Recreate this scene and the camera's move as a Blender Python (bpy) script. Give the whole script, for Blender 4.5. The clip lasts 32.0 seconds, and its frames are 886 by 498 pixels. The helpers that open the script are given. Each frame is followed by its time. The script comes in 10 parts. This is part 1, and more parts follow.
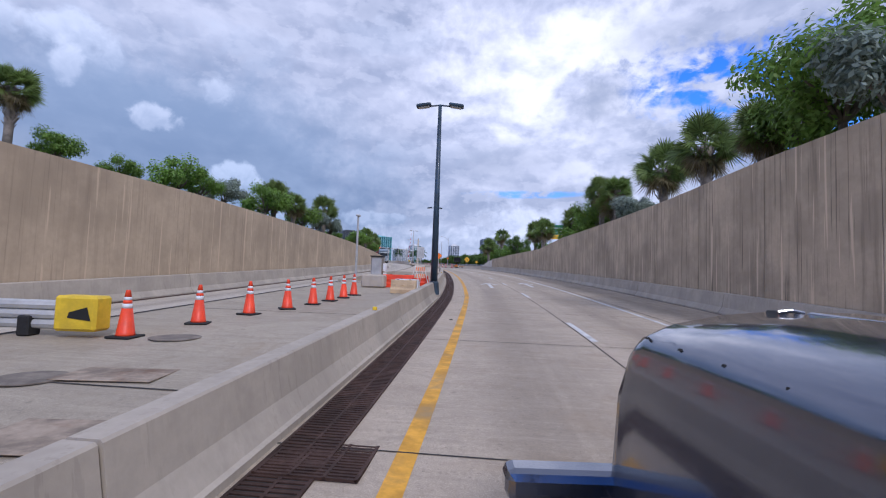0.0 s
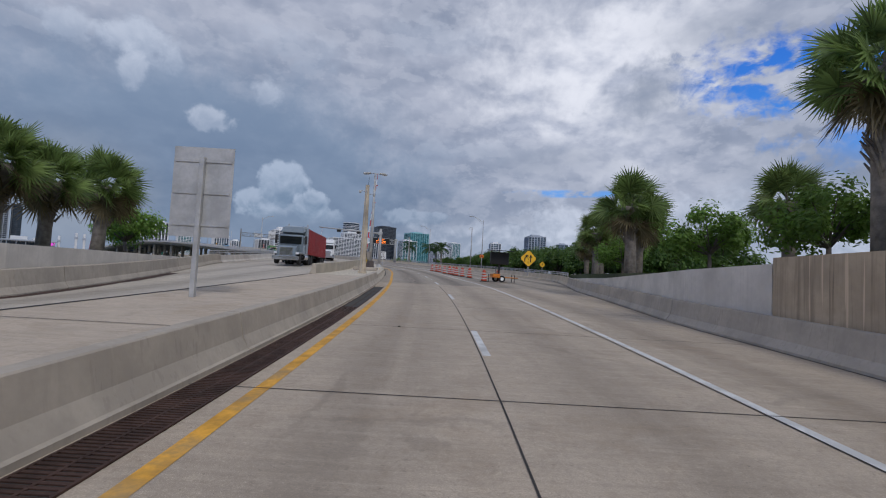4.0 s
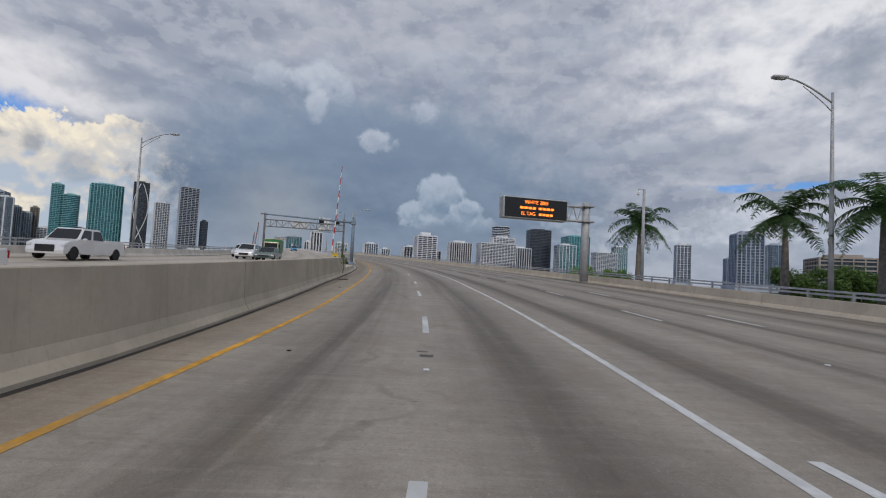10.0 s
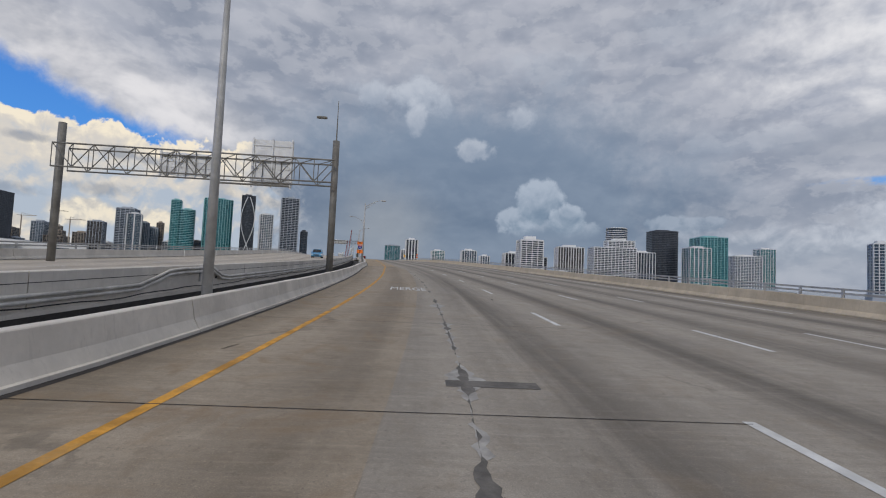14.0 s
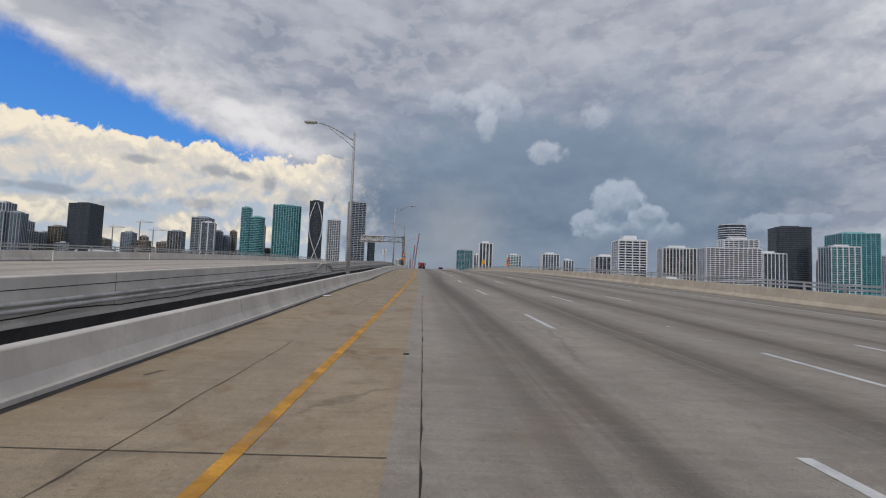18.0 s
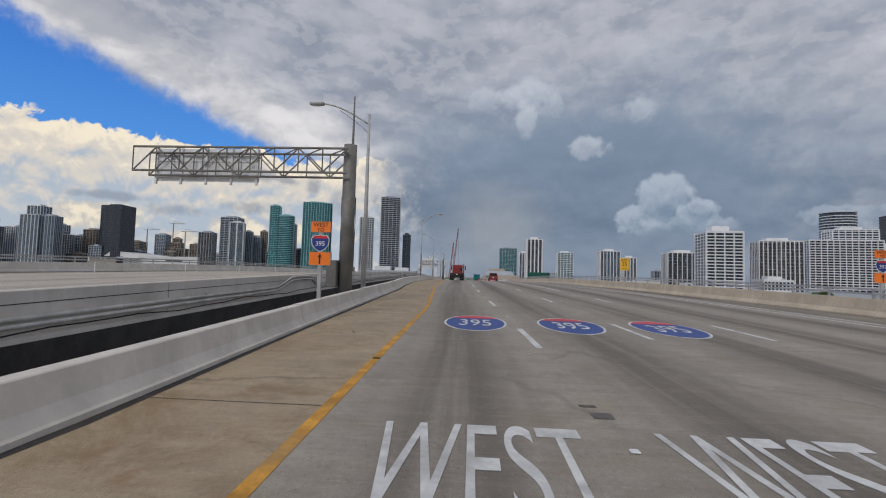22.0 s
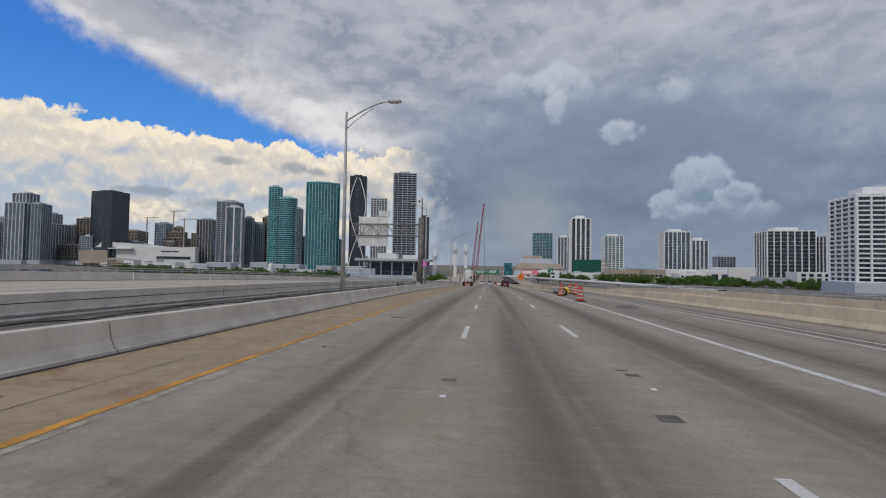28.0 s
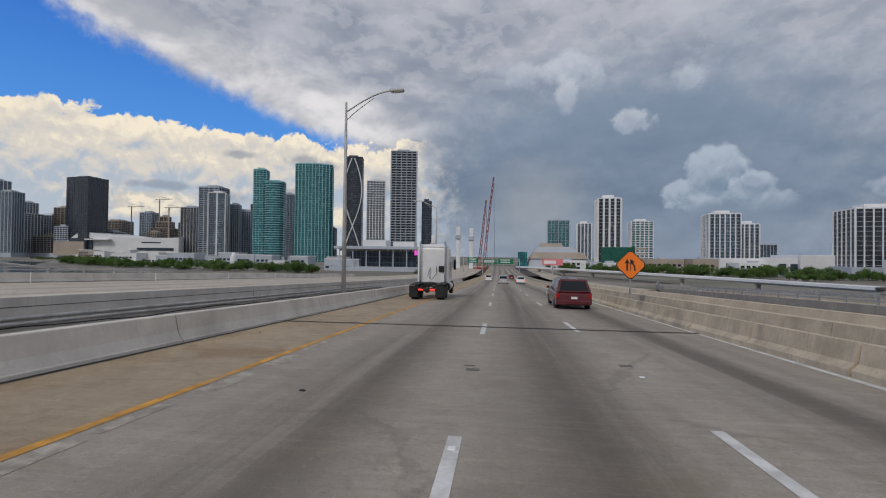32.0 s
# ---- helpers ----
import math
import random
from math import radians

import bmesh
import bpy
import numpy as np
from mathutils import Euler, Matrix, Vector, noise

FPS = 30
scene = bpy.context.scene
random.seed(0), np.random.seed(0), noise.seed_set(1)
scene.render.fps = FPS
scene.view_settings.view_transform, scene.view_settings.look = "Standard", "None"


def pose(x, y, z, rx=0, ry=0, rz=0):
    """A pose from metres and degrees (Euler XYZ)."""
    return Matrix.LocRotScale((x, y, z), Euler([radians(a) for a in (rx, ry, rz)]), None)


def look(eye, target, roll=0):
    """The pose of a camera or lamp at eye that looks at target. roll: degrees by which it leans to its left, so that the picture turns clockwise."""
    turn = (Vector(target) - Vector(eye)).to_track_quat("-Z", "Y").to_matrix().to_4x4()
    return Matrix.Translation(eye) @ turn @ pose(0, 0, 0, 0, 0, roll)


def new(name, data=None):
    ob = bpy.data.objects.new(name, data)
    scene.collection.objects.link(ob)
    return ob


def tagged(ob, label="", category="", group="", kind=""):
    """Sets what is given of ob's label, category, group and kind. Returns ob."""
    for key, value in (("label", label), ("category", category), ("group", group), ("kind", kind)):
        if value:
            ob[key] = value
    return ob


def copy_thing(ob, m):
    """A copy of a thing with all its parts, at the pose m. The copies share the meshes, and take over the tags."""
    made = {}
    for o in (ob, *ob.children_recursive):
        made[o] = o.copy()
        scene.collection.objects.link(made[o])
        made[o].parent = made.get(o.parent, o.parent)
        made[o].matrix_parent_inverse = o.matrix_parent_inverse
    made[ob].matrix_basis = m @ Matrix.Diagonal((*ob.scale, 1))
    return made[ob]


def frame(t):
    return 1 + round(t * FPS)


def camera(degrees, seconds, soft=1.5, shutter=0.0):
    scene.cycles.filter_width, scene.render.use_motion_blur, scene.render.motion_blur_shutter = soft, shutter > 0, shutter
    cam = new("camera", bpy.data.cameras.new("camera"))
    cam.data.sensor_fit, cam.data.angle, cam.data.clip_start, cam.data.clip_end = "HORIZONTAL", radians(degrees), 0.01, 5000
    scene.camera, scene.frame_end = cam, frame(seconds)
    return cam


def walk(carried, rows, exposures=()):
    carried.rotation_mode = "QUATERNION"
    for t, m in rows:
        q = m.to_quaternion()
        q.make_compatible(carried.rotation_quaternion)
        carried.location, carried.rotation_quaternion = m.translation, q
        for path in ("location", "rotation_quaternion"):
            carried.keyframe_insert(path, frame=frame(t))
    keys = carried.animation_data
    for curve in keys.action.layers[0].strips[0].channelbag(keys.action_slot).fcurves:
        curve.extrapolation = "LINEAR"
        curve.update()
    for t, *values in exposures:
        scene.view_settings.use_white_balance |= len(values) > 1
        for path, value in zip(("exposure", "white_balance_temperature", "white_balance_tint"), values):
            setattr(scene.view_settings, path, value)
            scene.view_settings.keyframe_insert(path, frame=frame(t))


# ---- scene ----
cam = camera(87.43, 32.0, soft=1.1)
PATH = [
    (0.0, pose(0.00, 0.00, 1.85, 93.33, 0, -0.00) @ pose(0, 0, 0, 0, 0, 2.00)),
    (0.5, pose(1.12, 11.09, 2.29, 93.32, 0, 0.33) @ pose(0, 0, 0, 0, 0, 2.14)),
    (1.0, pose(2.02, 21.99, 2.71, 93.30, 0, 0.81) @ pose(0, 0, 0, 0, 0, 2.29)),
    (1.5, pose(2.69, 32.70, 3.10, 93.23, 0, 1.30) @ pose(0, 0, 0, 0, 0, 2.43)),
    (2.0, pose(3.13, 43.21, 3.48, 93.21, 0, 2.04) @ pose(0, 0, 0, 0, 0, 2.57)),
    (2.5, pose(3.33, 53.52, 3.83, 93.20, 0, 2.75) @ pose(0, 0, 0, 0, 0, 2.71)),
    (3.0, pose(3.30, 63.65, 4.17, 93.17, 0, 3.38) @ pose(0, 0, 0, 0, 0, 2.86)),
    (3.5, pose(3.03, 73.61, 4.48, 93.05, 0, 4.19) @ pose(0, 0, 0, 0, 0, 3.00)),
    (4.0, pose(2.52, 83.41, 4.78, 92.97, 0, 5.07) @ pose(0, 0, 0, 0, 0, 3.04)),
    (4.5, pose(1.79, 93.07, 5.07, 92.91, 0, 5.95) @ pose(0, 0, 0, 0, 0, 3.08)),
    (5.0, pose(0.82, 102.58, 5.34, 92.84, 0, 6.83) @ pose(0, 0, 0, 0, 0, 3.12)),
    (5.5, pose(-0.38, 111.95, 5.60, 92.78, 0, 7.74) @ pose(0, 0, 0, 0, 0, 3.16)),
    (6.0, pose(-1.81, 121.21, 5.84, 92.74, 0, 8.92) @ pose(0, 0, 0, 0, 0, 3.20)),
    (6.5, pose(-3.45, 130.41, 6.08, 92.70, 0, 10.58) @ pose(0, 0, 0, 0, 0, 3.17)),
    (7.0, pose(-5.34, 139.60, 6.33, 92.59, 0, 11.73) @ pose(0, 0, 0, 0, 0, 3.13)),
    (7.5, pose(-7.46, 148.82, 6.57, 92.52, 0, 13.22) @ pose(0, 0, 0, 0, 0, 3.10)),
    (8.0, pose(-9.86, 158.06, 6.82, 92.58, 0, 15.49) @ pose(0, 0, 0, 0, 0, 3.07)),
    (8.5, pose(-12.58, 167.29, 7.08, 92.57, 0, 17.55) @ pose(0, 0, 0, 0, 0, 3.03)),
    (9.0, pose(-15.62, 176.50, 7.34, 92.63, 0, 19.94) @ pose(0, 0, 0, 0, 0, 3.00)),
    (9.5, pose(-18.99, 185.68, 7.61, 92.75, 0, 21.97) @ pose(0, 0, 0, 0, 0, 2.95)),
    (10.0, pose(-22.72, 194.78, 7.88, 92.84, 0, 23.90) @ pose(0, 0, 0, 0, 0, 2.90)),
    (10.5, pose(-26.81, 203.81, 8.17, 92.91, 0, 25.84) @ pose(0, 0, 0, 0, 0, 2.85)),
    (11.0, pose(-31.23, 212.74, 8.46, 92.97, 0, 27.55) @ pose(0, 0, 0, 0, 0, 2.80)),
    (11.5, pose(-35.97, 221.58, 8.76, 93.01, 0, 29.30) @ pose(0, 0, 0, 0, 0, 2.75)),
    (12.0, pose(-41.02, 230.32, 9.06, 93.04, 0, 30.65) @ pose(0, 0, 0, 0, 0, 2.70)),
    (12.5, pose(-46.36, 238.96, 9.38, 93.06, 0, 31.99) @ pose(0, 0, 0, 0, 0, 2.65)),
    (13.0, pose(-51.96, 247.49, 9.70, 93.12, 0, 33.41) @ pose(0, 0, 0, 0, 0, 2.60)),
    (13.5, pose(-57.82, 255.90, 10.04, 93.13, 0, 34.60) @ pose(0, 0, 0, 0, 0, 2.55)),
    (14.0, pose(-63.92, 264.17, 10.39, 93.19, 0, 36.17) @ pose(0, 0, 0, 0, 0, 2.50)),
    (14.5, pose(-70.24, 272.31, 10.74, 93.23, 0, 37.46) @ pose(0, 0, 0, 0, 0, 2.45)),
    (15.0, pose(-76.77, 280.30, 11.11, 93.27, 0, 38.67) @ pose(0, 0, 0, 0, 0, 2.40)),
    (15.5, pose(-83.51, 288.15, 11.49, 93.30, 0, 39.87) @ pose(0, 0, 0, 0, 0, 2.35)),
    (16.0, pose(-90.42, 295.87, 11.89, 93.34, 0, 41.08) @ pose(0, 0, 0, 0, 0, 2.30)),
    (16.5, pose(-97.51, 303.46, 12.29, 93.38, 0, 42.26) @ pose(0, 0, 0, 0, 0, 2.25)),
    (17.0, pose(-104.75, 310.93, 12.71, 93.42, 0, 43.23) @ pose(0, 0, 0, 0, 0, 2.20)),
    (17.5, pose(-112.12, 318.31, 13.14, 93.46, 0, 44.17) @ pose(0, 0, 0, 0, 0, 2.15)),
    (18.0, pose(-119.62, 325.59, 13.58, 93.48, 0, 45.10) @ pose(0, 0, 0, 0, 0, 2.10)),
    (18.5, pose(-127.20, 332.81, 14.03, 93.49, 0, 46.01) @ pose(0, 0, 0, 0, 0, 2.05)),
    (19.0, pose(-134.85, 339.97, 14.47, 93.49, 0, 46.85) @ pose(0, 0, 0, 0, 0, 2.00)),
    (19.5, pose(-142.56, 347.09, 14.91, 93.48, 0, 47.62) @ pose(0, 0, 0, 0, 0, 1.94)),
    (20.0, pose(-150.28, 354.21, 15.33, 93.44, 0, 48.27) @ pose(0, 0, 0, 0, 0, 1.88)),
    (20.5, pose(-157.99, 361.33, 15.72, 93.39, 0, 48.84) @ pose(0, 0, 0, 0, 0, 1.81)),
    (21.0, pose(-165.69, 368.47, 16.07, 93.32, 0, 49.30) @ pose(0, 0, 0, 0, 0, 1.75)),
    (21.5, pose(-173.36, 375.64, 16.40, 93.27, 0, 49.74) @ pose(0, 0, 0, 0, 0, 1.69)),
    (22.0, pose(-181.01, 382.84, 16.69, 93.22, 0, 50.13) @ pose(0, 0, 0, 0, 0, 1.62)),
    (22.5, pose(-188.62, 390.07, 16.95, 93.11, 0, 50.46) @ pose(0, 0, 0, 0, 0, 1.56)),
    (23.0, pose(-196.23, 397.30, 17.17, 93.03, 0, 50.78) @ pose(0, 0, 0, 0, 0, 1.50)),
    (23.5, pose(-203.84, 404.54, 17.35, 92.91, 0, 51.10) @ pose(0, 0, 0, 0, 0, 1.45)),
    (24.0, pose(-211.45, 411.78, 17.50, 92.82, 0, 51.44) @ pose(0, 0, 0, 0, 0, 1.40)),
    (24.5, pose(-219.08, 418.99, 17.61, 92.73, 0, 51.76) @ pose(0, 0, 0, 0, 0, 1.35)),
    (25.0, pose(-226.74, 426.18, 17.68, 92.58, 0, 52.08) @ pose(0, 0, 0, 0, 0, 1.30)),
    (25.5, pose(-234.41, 433.34, 17.70, 92.43, 0, 52.34) @ pose(0, 0, 0, 0, 0, 1.25)),
    (26.0, pose(-242.11, 440.48, 17.69, 92.30, 0, 52.61) @ pose(0, 0, 0, 0, 0, 1.20)),
    (26.5, pose(-249.83, 447.60, 17.63, 92.18, 0, 52.89) @ pose(0, 0, 0, 0, 0, 1.15)),
    (27.0, pose(-257.57, 454.69, 17.53, 92.05, 0, 53.16) @ pose(0, 0, 0, 0, 0, 1.10)),
    (27.5, pose(-265.33, 461.77, 17.40, 91.92, 0, 53.43) @ pose(0, 0, 0, 0, 0, 1.05)),
    (28.0, pose(-273.11, 468.82, 17.22, 91.77, 0, 53.67) @ pose(0, 0, 0, 0, 0, 1.00)),
    (28.5, pose(-280.90, 475.85, 17.02, 91.60, 0, 53.91) @ pose(0, 0, 0, 0, 0, 0.96)),
    (29.0, pose(-288.71, 482.88, 16.78, 91.47, 0, 54.16) @ pose(0, 0, 0, 0, 0, 0.93)),
    (29.5, pose(-296.53, 489.89, 16.51, 91.34, 0, 54.33) @ pose(0, 0, 0, 0, 0, 0.89)),
    (30.0, pose(-304.35, 496.89, 16.22, 91.20, 0, 54.48) @ pose(0, 0, 0, 0, 0, 0.85)),
    (30.5, pose(-312.18, 503.89, 15.89, 91.12, 0, 54.64) @ pose(0, 0, 0, 0, 0, 0.81)),
    (31.0, pose(-320.01, 510.89, 15.54, 90.97, 0, 54.79) @ pose(0, 0, 0, 0, 0, 0.77)),
    (31.5, pose(-327.84, 517.88, 15.17, 90.82, 0, 54.87) @ pose(0, 0, 0, 0, 0, 0.74)),
    (32.0, pose(-334.91, 524.22, 14.81, 90.75, 0, 54.97) @ pose(0, 0, 0, 0, 0, 0.70)),
]
walk(cam, PATH, [(0.0, 0.50, 5500, 19), (0.5, 0.20, 5500, 18), (1.0, 0.04, 5550, 16), (2.0, -0.04, 5700, 13), (3.5, -0.02, 5850, 12), (8.0, -0.04, 6200, 10), (32.0, -0.04, 6400, 10)])

# ---- world and light ----
class Nodes:
    """Short-hand for building a shader tree."""

    def __init__(self, tree):
        self.t = tree
        tree.nodes.clear()

    def node(self, kind, **props):
        n = self.t.nodes.new(kind)
        for k, v in props.items():
            if k == "op":
                n.operation = v
            elif k == "blend":
                n.blend_type = v
            elif k == "dtype":
                n.data_type = v
            elif k == "sky":
                n.sky_type = v
            elif k == "clamp":
                n.use_clamp = v
            elif k == "interp":
                n.interpolation_type = v
            elif k == "feature":
                n.feature = v
            elif k == "dims":
                n.noise_dimensions = v
        return n

    def put(self, socket, value):
        if isinstance(value, bpy.types.NodeSocket):
            self.t.links.new(value, socket)
        elif value is not None:
            if socket.type == "RGBA" and len(value) == 3:
                value = (*value, 1)
            socket.default_value = value

    def math(self, op, a, b=None, c=None, clamp=False):
        n = self.node("ShaderNodeMath", op=op, clamp=clamp)
        for i, v in enumerate((a, b, c)):
            if v is not None:
                self.put(n.inputs[i], v)
        return n.outputs[0]

    def vec(self, op, a, b=None):
        n = self.node("ShaderNodeVectorMath", op=op)
        self.put(n.inputs[0], a)
        if b is not None:
            self.put(n.inputs[1], b)
        return n.outputs["Value"] if op in ("DOT_PRODUCT", "LENGTH") else n.outputs[0]

    def noise(self, vector, scale, detail=4, rough=0.55, lac=2.0, distort=0.0, out=0):
        n = self.node("ShaderNodeTexNoise")
        if vector is not None:
            self.put(n.inputs["Vector"], vector)
        for k, v in (("Scale", scale), ("Detail", detail), ("Roughness", rough), ("Lacunarity", lac), ("Distortion", distort)):
            self.put(n.inputs[k], v)
        return n.outputs[out]

    def step(self, x, lo, hi, a=0.0, b=1.0, smooth=True):
        n = self.node("ShaderNodeMapRange", interp="SMOOTHSTEP" if smooth else "LINEAR")
        for i, v in enumerate((x, lo, hi, a, b)):
            self.put(n.inputs[i], v)
        return n.outputs[0]

    def mix(self, f, a, b, blend="MIX"):
        n = self.node("ShaderNodeMix", dtype="RGBA", blend=blend)
        self.put(n.inputs[0], f)
        self.put(n.inputs[6], a)
        self.put(n.inputs[7], b)
        return n.outputs[2]

    def split(self, v):
        n = self.node("ShaderNodeSeparateXYZ")
        self.put(n.inputs[0], v)
        return n.outputs

    def join(self, x, y, z=0.0):
        n = self.node("ShaderNodeCombineXYZ")
        for i, v in enumerate((x, y, z)):
            self.put(n.inputs[i], v)
        return n.outputs[0]

    def scaled(self, v, s):
        n = self.node("ShaderNodeMapping")
        self.put(n.inputs["Vector"], v)
        n.inputs["Scale"].default_value = s
        return n.outputs[0]


SUN_AZ, SUN_EL = 156.0, 42.0    # degrees: azimuth right of +y, height
CLOUD_AZ = -21.9               # azimuth of the tall white cloud

world = bpy.data.worlds.new("sky")
scene.world = world
world.use_nodes = True
w = Nodes(world.node_tree)
sky = w.node("ShaderNodeTexSky", sky="NISHITA")
sky.sun_disc = False
sky.sun_elevation = radians(SUN_EL)
sky.sun_rotation = radians(SUN_AZ)
sky.air_density, sky.dust_density, sky.ozone_density = 1.0, 0.6, 2.0
d = w.node("ShaderNodeTexCoord").outputs["Generated"]
dx, dy, dz = w.split(w.vec("NORMALIZE", d))
az = w.math("SUBTRACT", w.math("MULTIPLY", w.math("ARCTAN2", dx, dy), 57.2958), CLOUD_AZ)
az = w.math("SUBTRACT", az, w.math("MULTIPLY", w.math("GREATER_THAN", az, 180.0), 360.0))
az = w.math("ADD", az, w.math("MULTIPLY", w.math("LESS_THAN", az, -180.0), 360.0))
el = w.math("MULTIPLY", w.math("ARCSINE", dz), 57.2958)
ang = w.join(az, el, 0.0)
# soft billows, lit from above: each noise is taken twice, a little apart, for its relief
way = w.scaled(w.vec("NORMALIZE", d), (1.0, 1.0, 1.9))
raised = w.vec("ADD", way, (0.0, 0.0, 0.045))


def billow(scale, detail, rough, bend=0.25):
    a_ = w.noise(way, scale, detail, rough, 2.1, bend)
    b_ = w.noise(raised, scale, detail, rough, 2.1, bend)
    return a_, w.math("SUBTRACT", a_, b_)


big, big_lit = billow(2.6, 4, 0.50)
mid, mid_lit = billow(7.5, 4, 0.50)
fine, fine_lit = billow(17.0, 4, 0.55)
level = w.vec("NORMALIZE", d)
heap = w.noise(level, 9.0, 3, 0.5, 2.0, 0.3)
lumps = w.noise(level, 24.0, 4, 0.55, 2.0, 0.4)
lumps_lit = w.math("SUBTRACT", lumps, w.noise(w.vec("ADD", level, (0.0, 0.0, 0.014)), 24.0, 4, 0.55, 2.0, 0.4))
puff = w.math("MULTIPLY", w.math("SUBTRACT", heap, 0.5), 0.60)
puff = w.math("ADD", puff, w.math("MULTIPLY", w.math("SUBTRACT", lumps, 0.5), 0.50))
crisp = w.math("SUBTRACT", w.noise(level, 58.0, 3, 0.6, 2.0, 0.3), 0.5)
puff = w.math("ADD", puff, w.math("MULTIPLY", crisp, 0.32))
rag = w.math("ADD", w.math("MULTIPLY", w.math("SUBTRACT", heap, 0.5), 1.5), w.math("ADD", w.math("MULTIPLY", w.math("SUBTRACT", lumps, 0.5), 1.5), w.math("MULTIPLY", crisp, 0.9)))


def radius(a, e, ra, re):
    u = w.math("DIVIDE", w.math("SUBTRACT", az, a), ra)
    v = w.math("DIVIDE", w.math("SUBTRACT", el, e), re)
    return w.math("SQRT", w.math("ADD", w.math("MULTIPLY", u, u), w.math("MULTIPLY", v, v)))


def scrap(a, e, ra, re, soft=1.15):
    """A torn shred of cloud round the direction (a, e)."""
    return w.step(w.math("ADD", radius(a, e, ra, re), w.math("MULTIPLY", rag, -1.05)), 1.2, 1.2 - soft)


def blob(a, e, ra, re, gain=1.6, soft=0.55):
    """A ragged cloud patch round the direction (a, e)."""
    return w.step(w.math("ADD", radius(a, e, ra, re), w.math("MULTIPLY", puff, -gain)), 1.0, 1.0 - soft)


tone = w.math("ADD", w.math("MULTIPLY", big, 0.62), w.math("MULTIPLY", mid, 0.38))
tone = w.math("ADD", tone, w.math("ADD", w.math("MULTIPLY", big_lit, 0.35), w.math("ADD", w.math("MULTIPLY", mid_lit, 0.34), w.math("MULTIPLY", fine_lit, 0.13))))
grey = w.mix(w.step(tone, 0.28, 0.72), (0.285, 0.315, 0.385), (0.515, 0.525, 0.575))
grey = w.mix(w.math("MULTIPLY", w.step(w.math("ADD", fine, w.math("MULTIPLY", fine_lit, 1.2)), 0.44, 0.66), 0.30), grey, (0.57, 0.575, 0.61))
# dark rain sky low in the middle, paler and bluer with height
storm = blob(-11, 8, 37, 19.0, 0.5, 0.55)
rain = w.mix(w.step(el, 5.0, 19.0), (0.120, 0.172, 0.255), (0.215, 0.278, 0.370))
rain = w.mix(w.step(tone, 0.34, 0.78, 0.0, 0.5), rain, (0.275, 0.340, 0.430))
grey = w.mix(w.math("MULTIPLY", storm, 0.92), grey, rain)
# bright thin cloud on the other side
glow = blob(36, 23, 25, 14, 1.3, 0.95)
grey = w.mix(w.math("MULTIPLY", glow, 0.8), grey, w.mix(w.step(tone, 0.36, 0.62), (0.50, 0.52, 0.59), (0.98, 0.95, 0.93)))
# low haze near the horizon
grey = w.mix(w.step(el, 8.0, 0.0, 0.0, 0.4), grey, (0.30, 0.36, 0.46))


col = grey
# open blue sky: a wedge on the one side, rifts on the other
wedge_top = w.math("ADD", w.math("MULTIPLY", az, -0.30), w.math("ADD", 0.6, w.math("MULTIPLY", puff, 4.5)))
under = w.math("SUBTRACT", wedge_top, el)
# the sheet's lit rim over the wedge
rim = w.math("MULTIPLY", w.step(w.math("ABSOLUTE", w.math("ADD", under, 2.2)), 5.0, 0.3), w.step(az, -30.0, -42.0))
col = w.mix(w.math("MULTIPLY", rim, 0.8), col, w.mix(w.step(tone, 0.36, 0.62), (0.52, 0.52, 0.55), (0.92, 0.88, 0.86)))
wedge = w.math("MULTIPLY", w.step(under, -0.6, 1.8), w.step(az, -37.0, -44.0))
blue = w.mix(w.step(el, 30.0, 8.0), (0.030, 0.150, 0.600), (0.10, 0.33, 0.80))
col = w.mix(wedge, col, blue)
rift = w.math("MULTIPLY", blob(55, 21, 13, 5.0, 1.7, 0.5), w.step(fine, 0.64, 0.44))
col = w.mix(rift, col, blue)
rift = blob(63, 14, 11, 3.0, 2.0, 0.5)
col = w.mix(rift, col, blue)
rift = w.math("MULTIPLY", blob(33, 10.2, 9, 0.55, 0.9, 0.6), w.step(fine, 0.66, 0.46))
col = w.mix(w.math("MULTIPLY", rift, 0.8), col, (0.12, 0.36, 0.80))
# pale shaft of rain light beside the bank
shaft = blob(-22.0, 6.0, 10.0, 9.0, 0.5, 1.0)
col = w.mix(w.math("MULTIPLY", shaft, 0.35), col, (0.55, 0.54, 0.52))
# sunlit cumulus bank under the wedge
bank_top = w.math("ADD", w.math("MULTIPLY", az, -0.02), w.math("ADD", 12.3, w.math("ADD", w.math("MULTIPLY", puff, 5.0), w.math("MULTIPLY", w.math("SUBTRACT", lumps, 0.5), 3.0))))
depth = w.math("SUBTRACT", bank_top, el)
bank = w.math("MULTIPLY", w.step(depth, -0.15, 0.40), w.step(w.math("ADD", az, w.math("MULTIPLY", puff, 14.0)), -31.5, -37.5))
shade = w.math("SUBTRACT", w.step(depth, 0.3, 7.5, 0.14, 0.95, False), w.math("ADD", w.math("MULTIPLY", mid_lit, 0.9), w.math("MULTIPLY", lumps_lit, 1.9)))
bank_col = w.mix(w.step(shade, 0.05, 0.5), (1.0, 0.88, 0.68), (0.74, 0.68, 0.60))
bank_col = w.mix(w.step(shade, 0.45, 1.0), bank_col, (0.47, 0.53, 0.61))
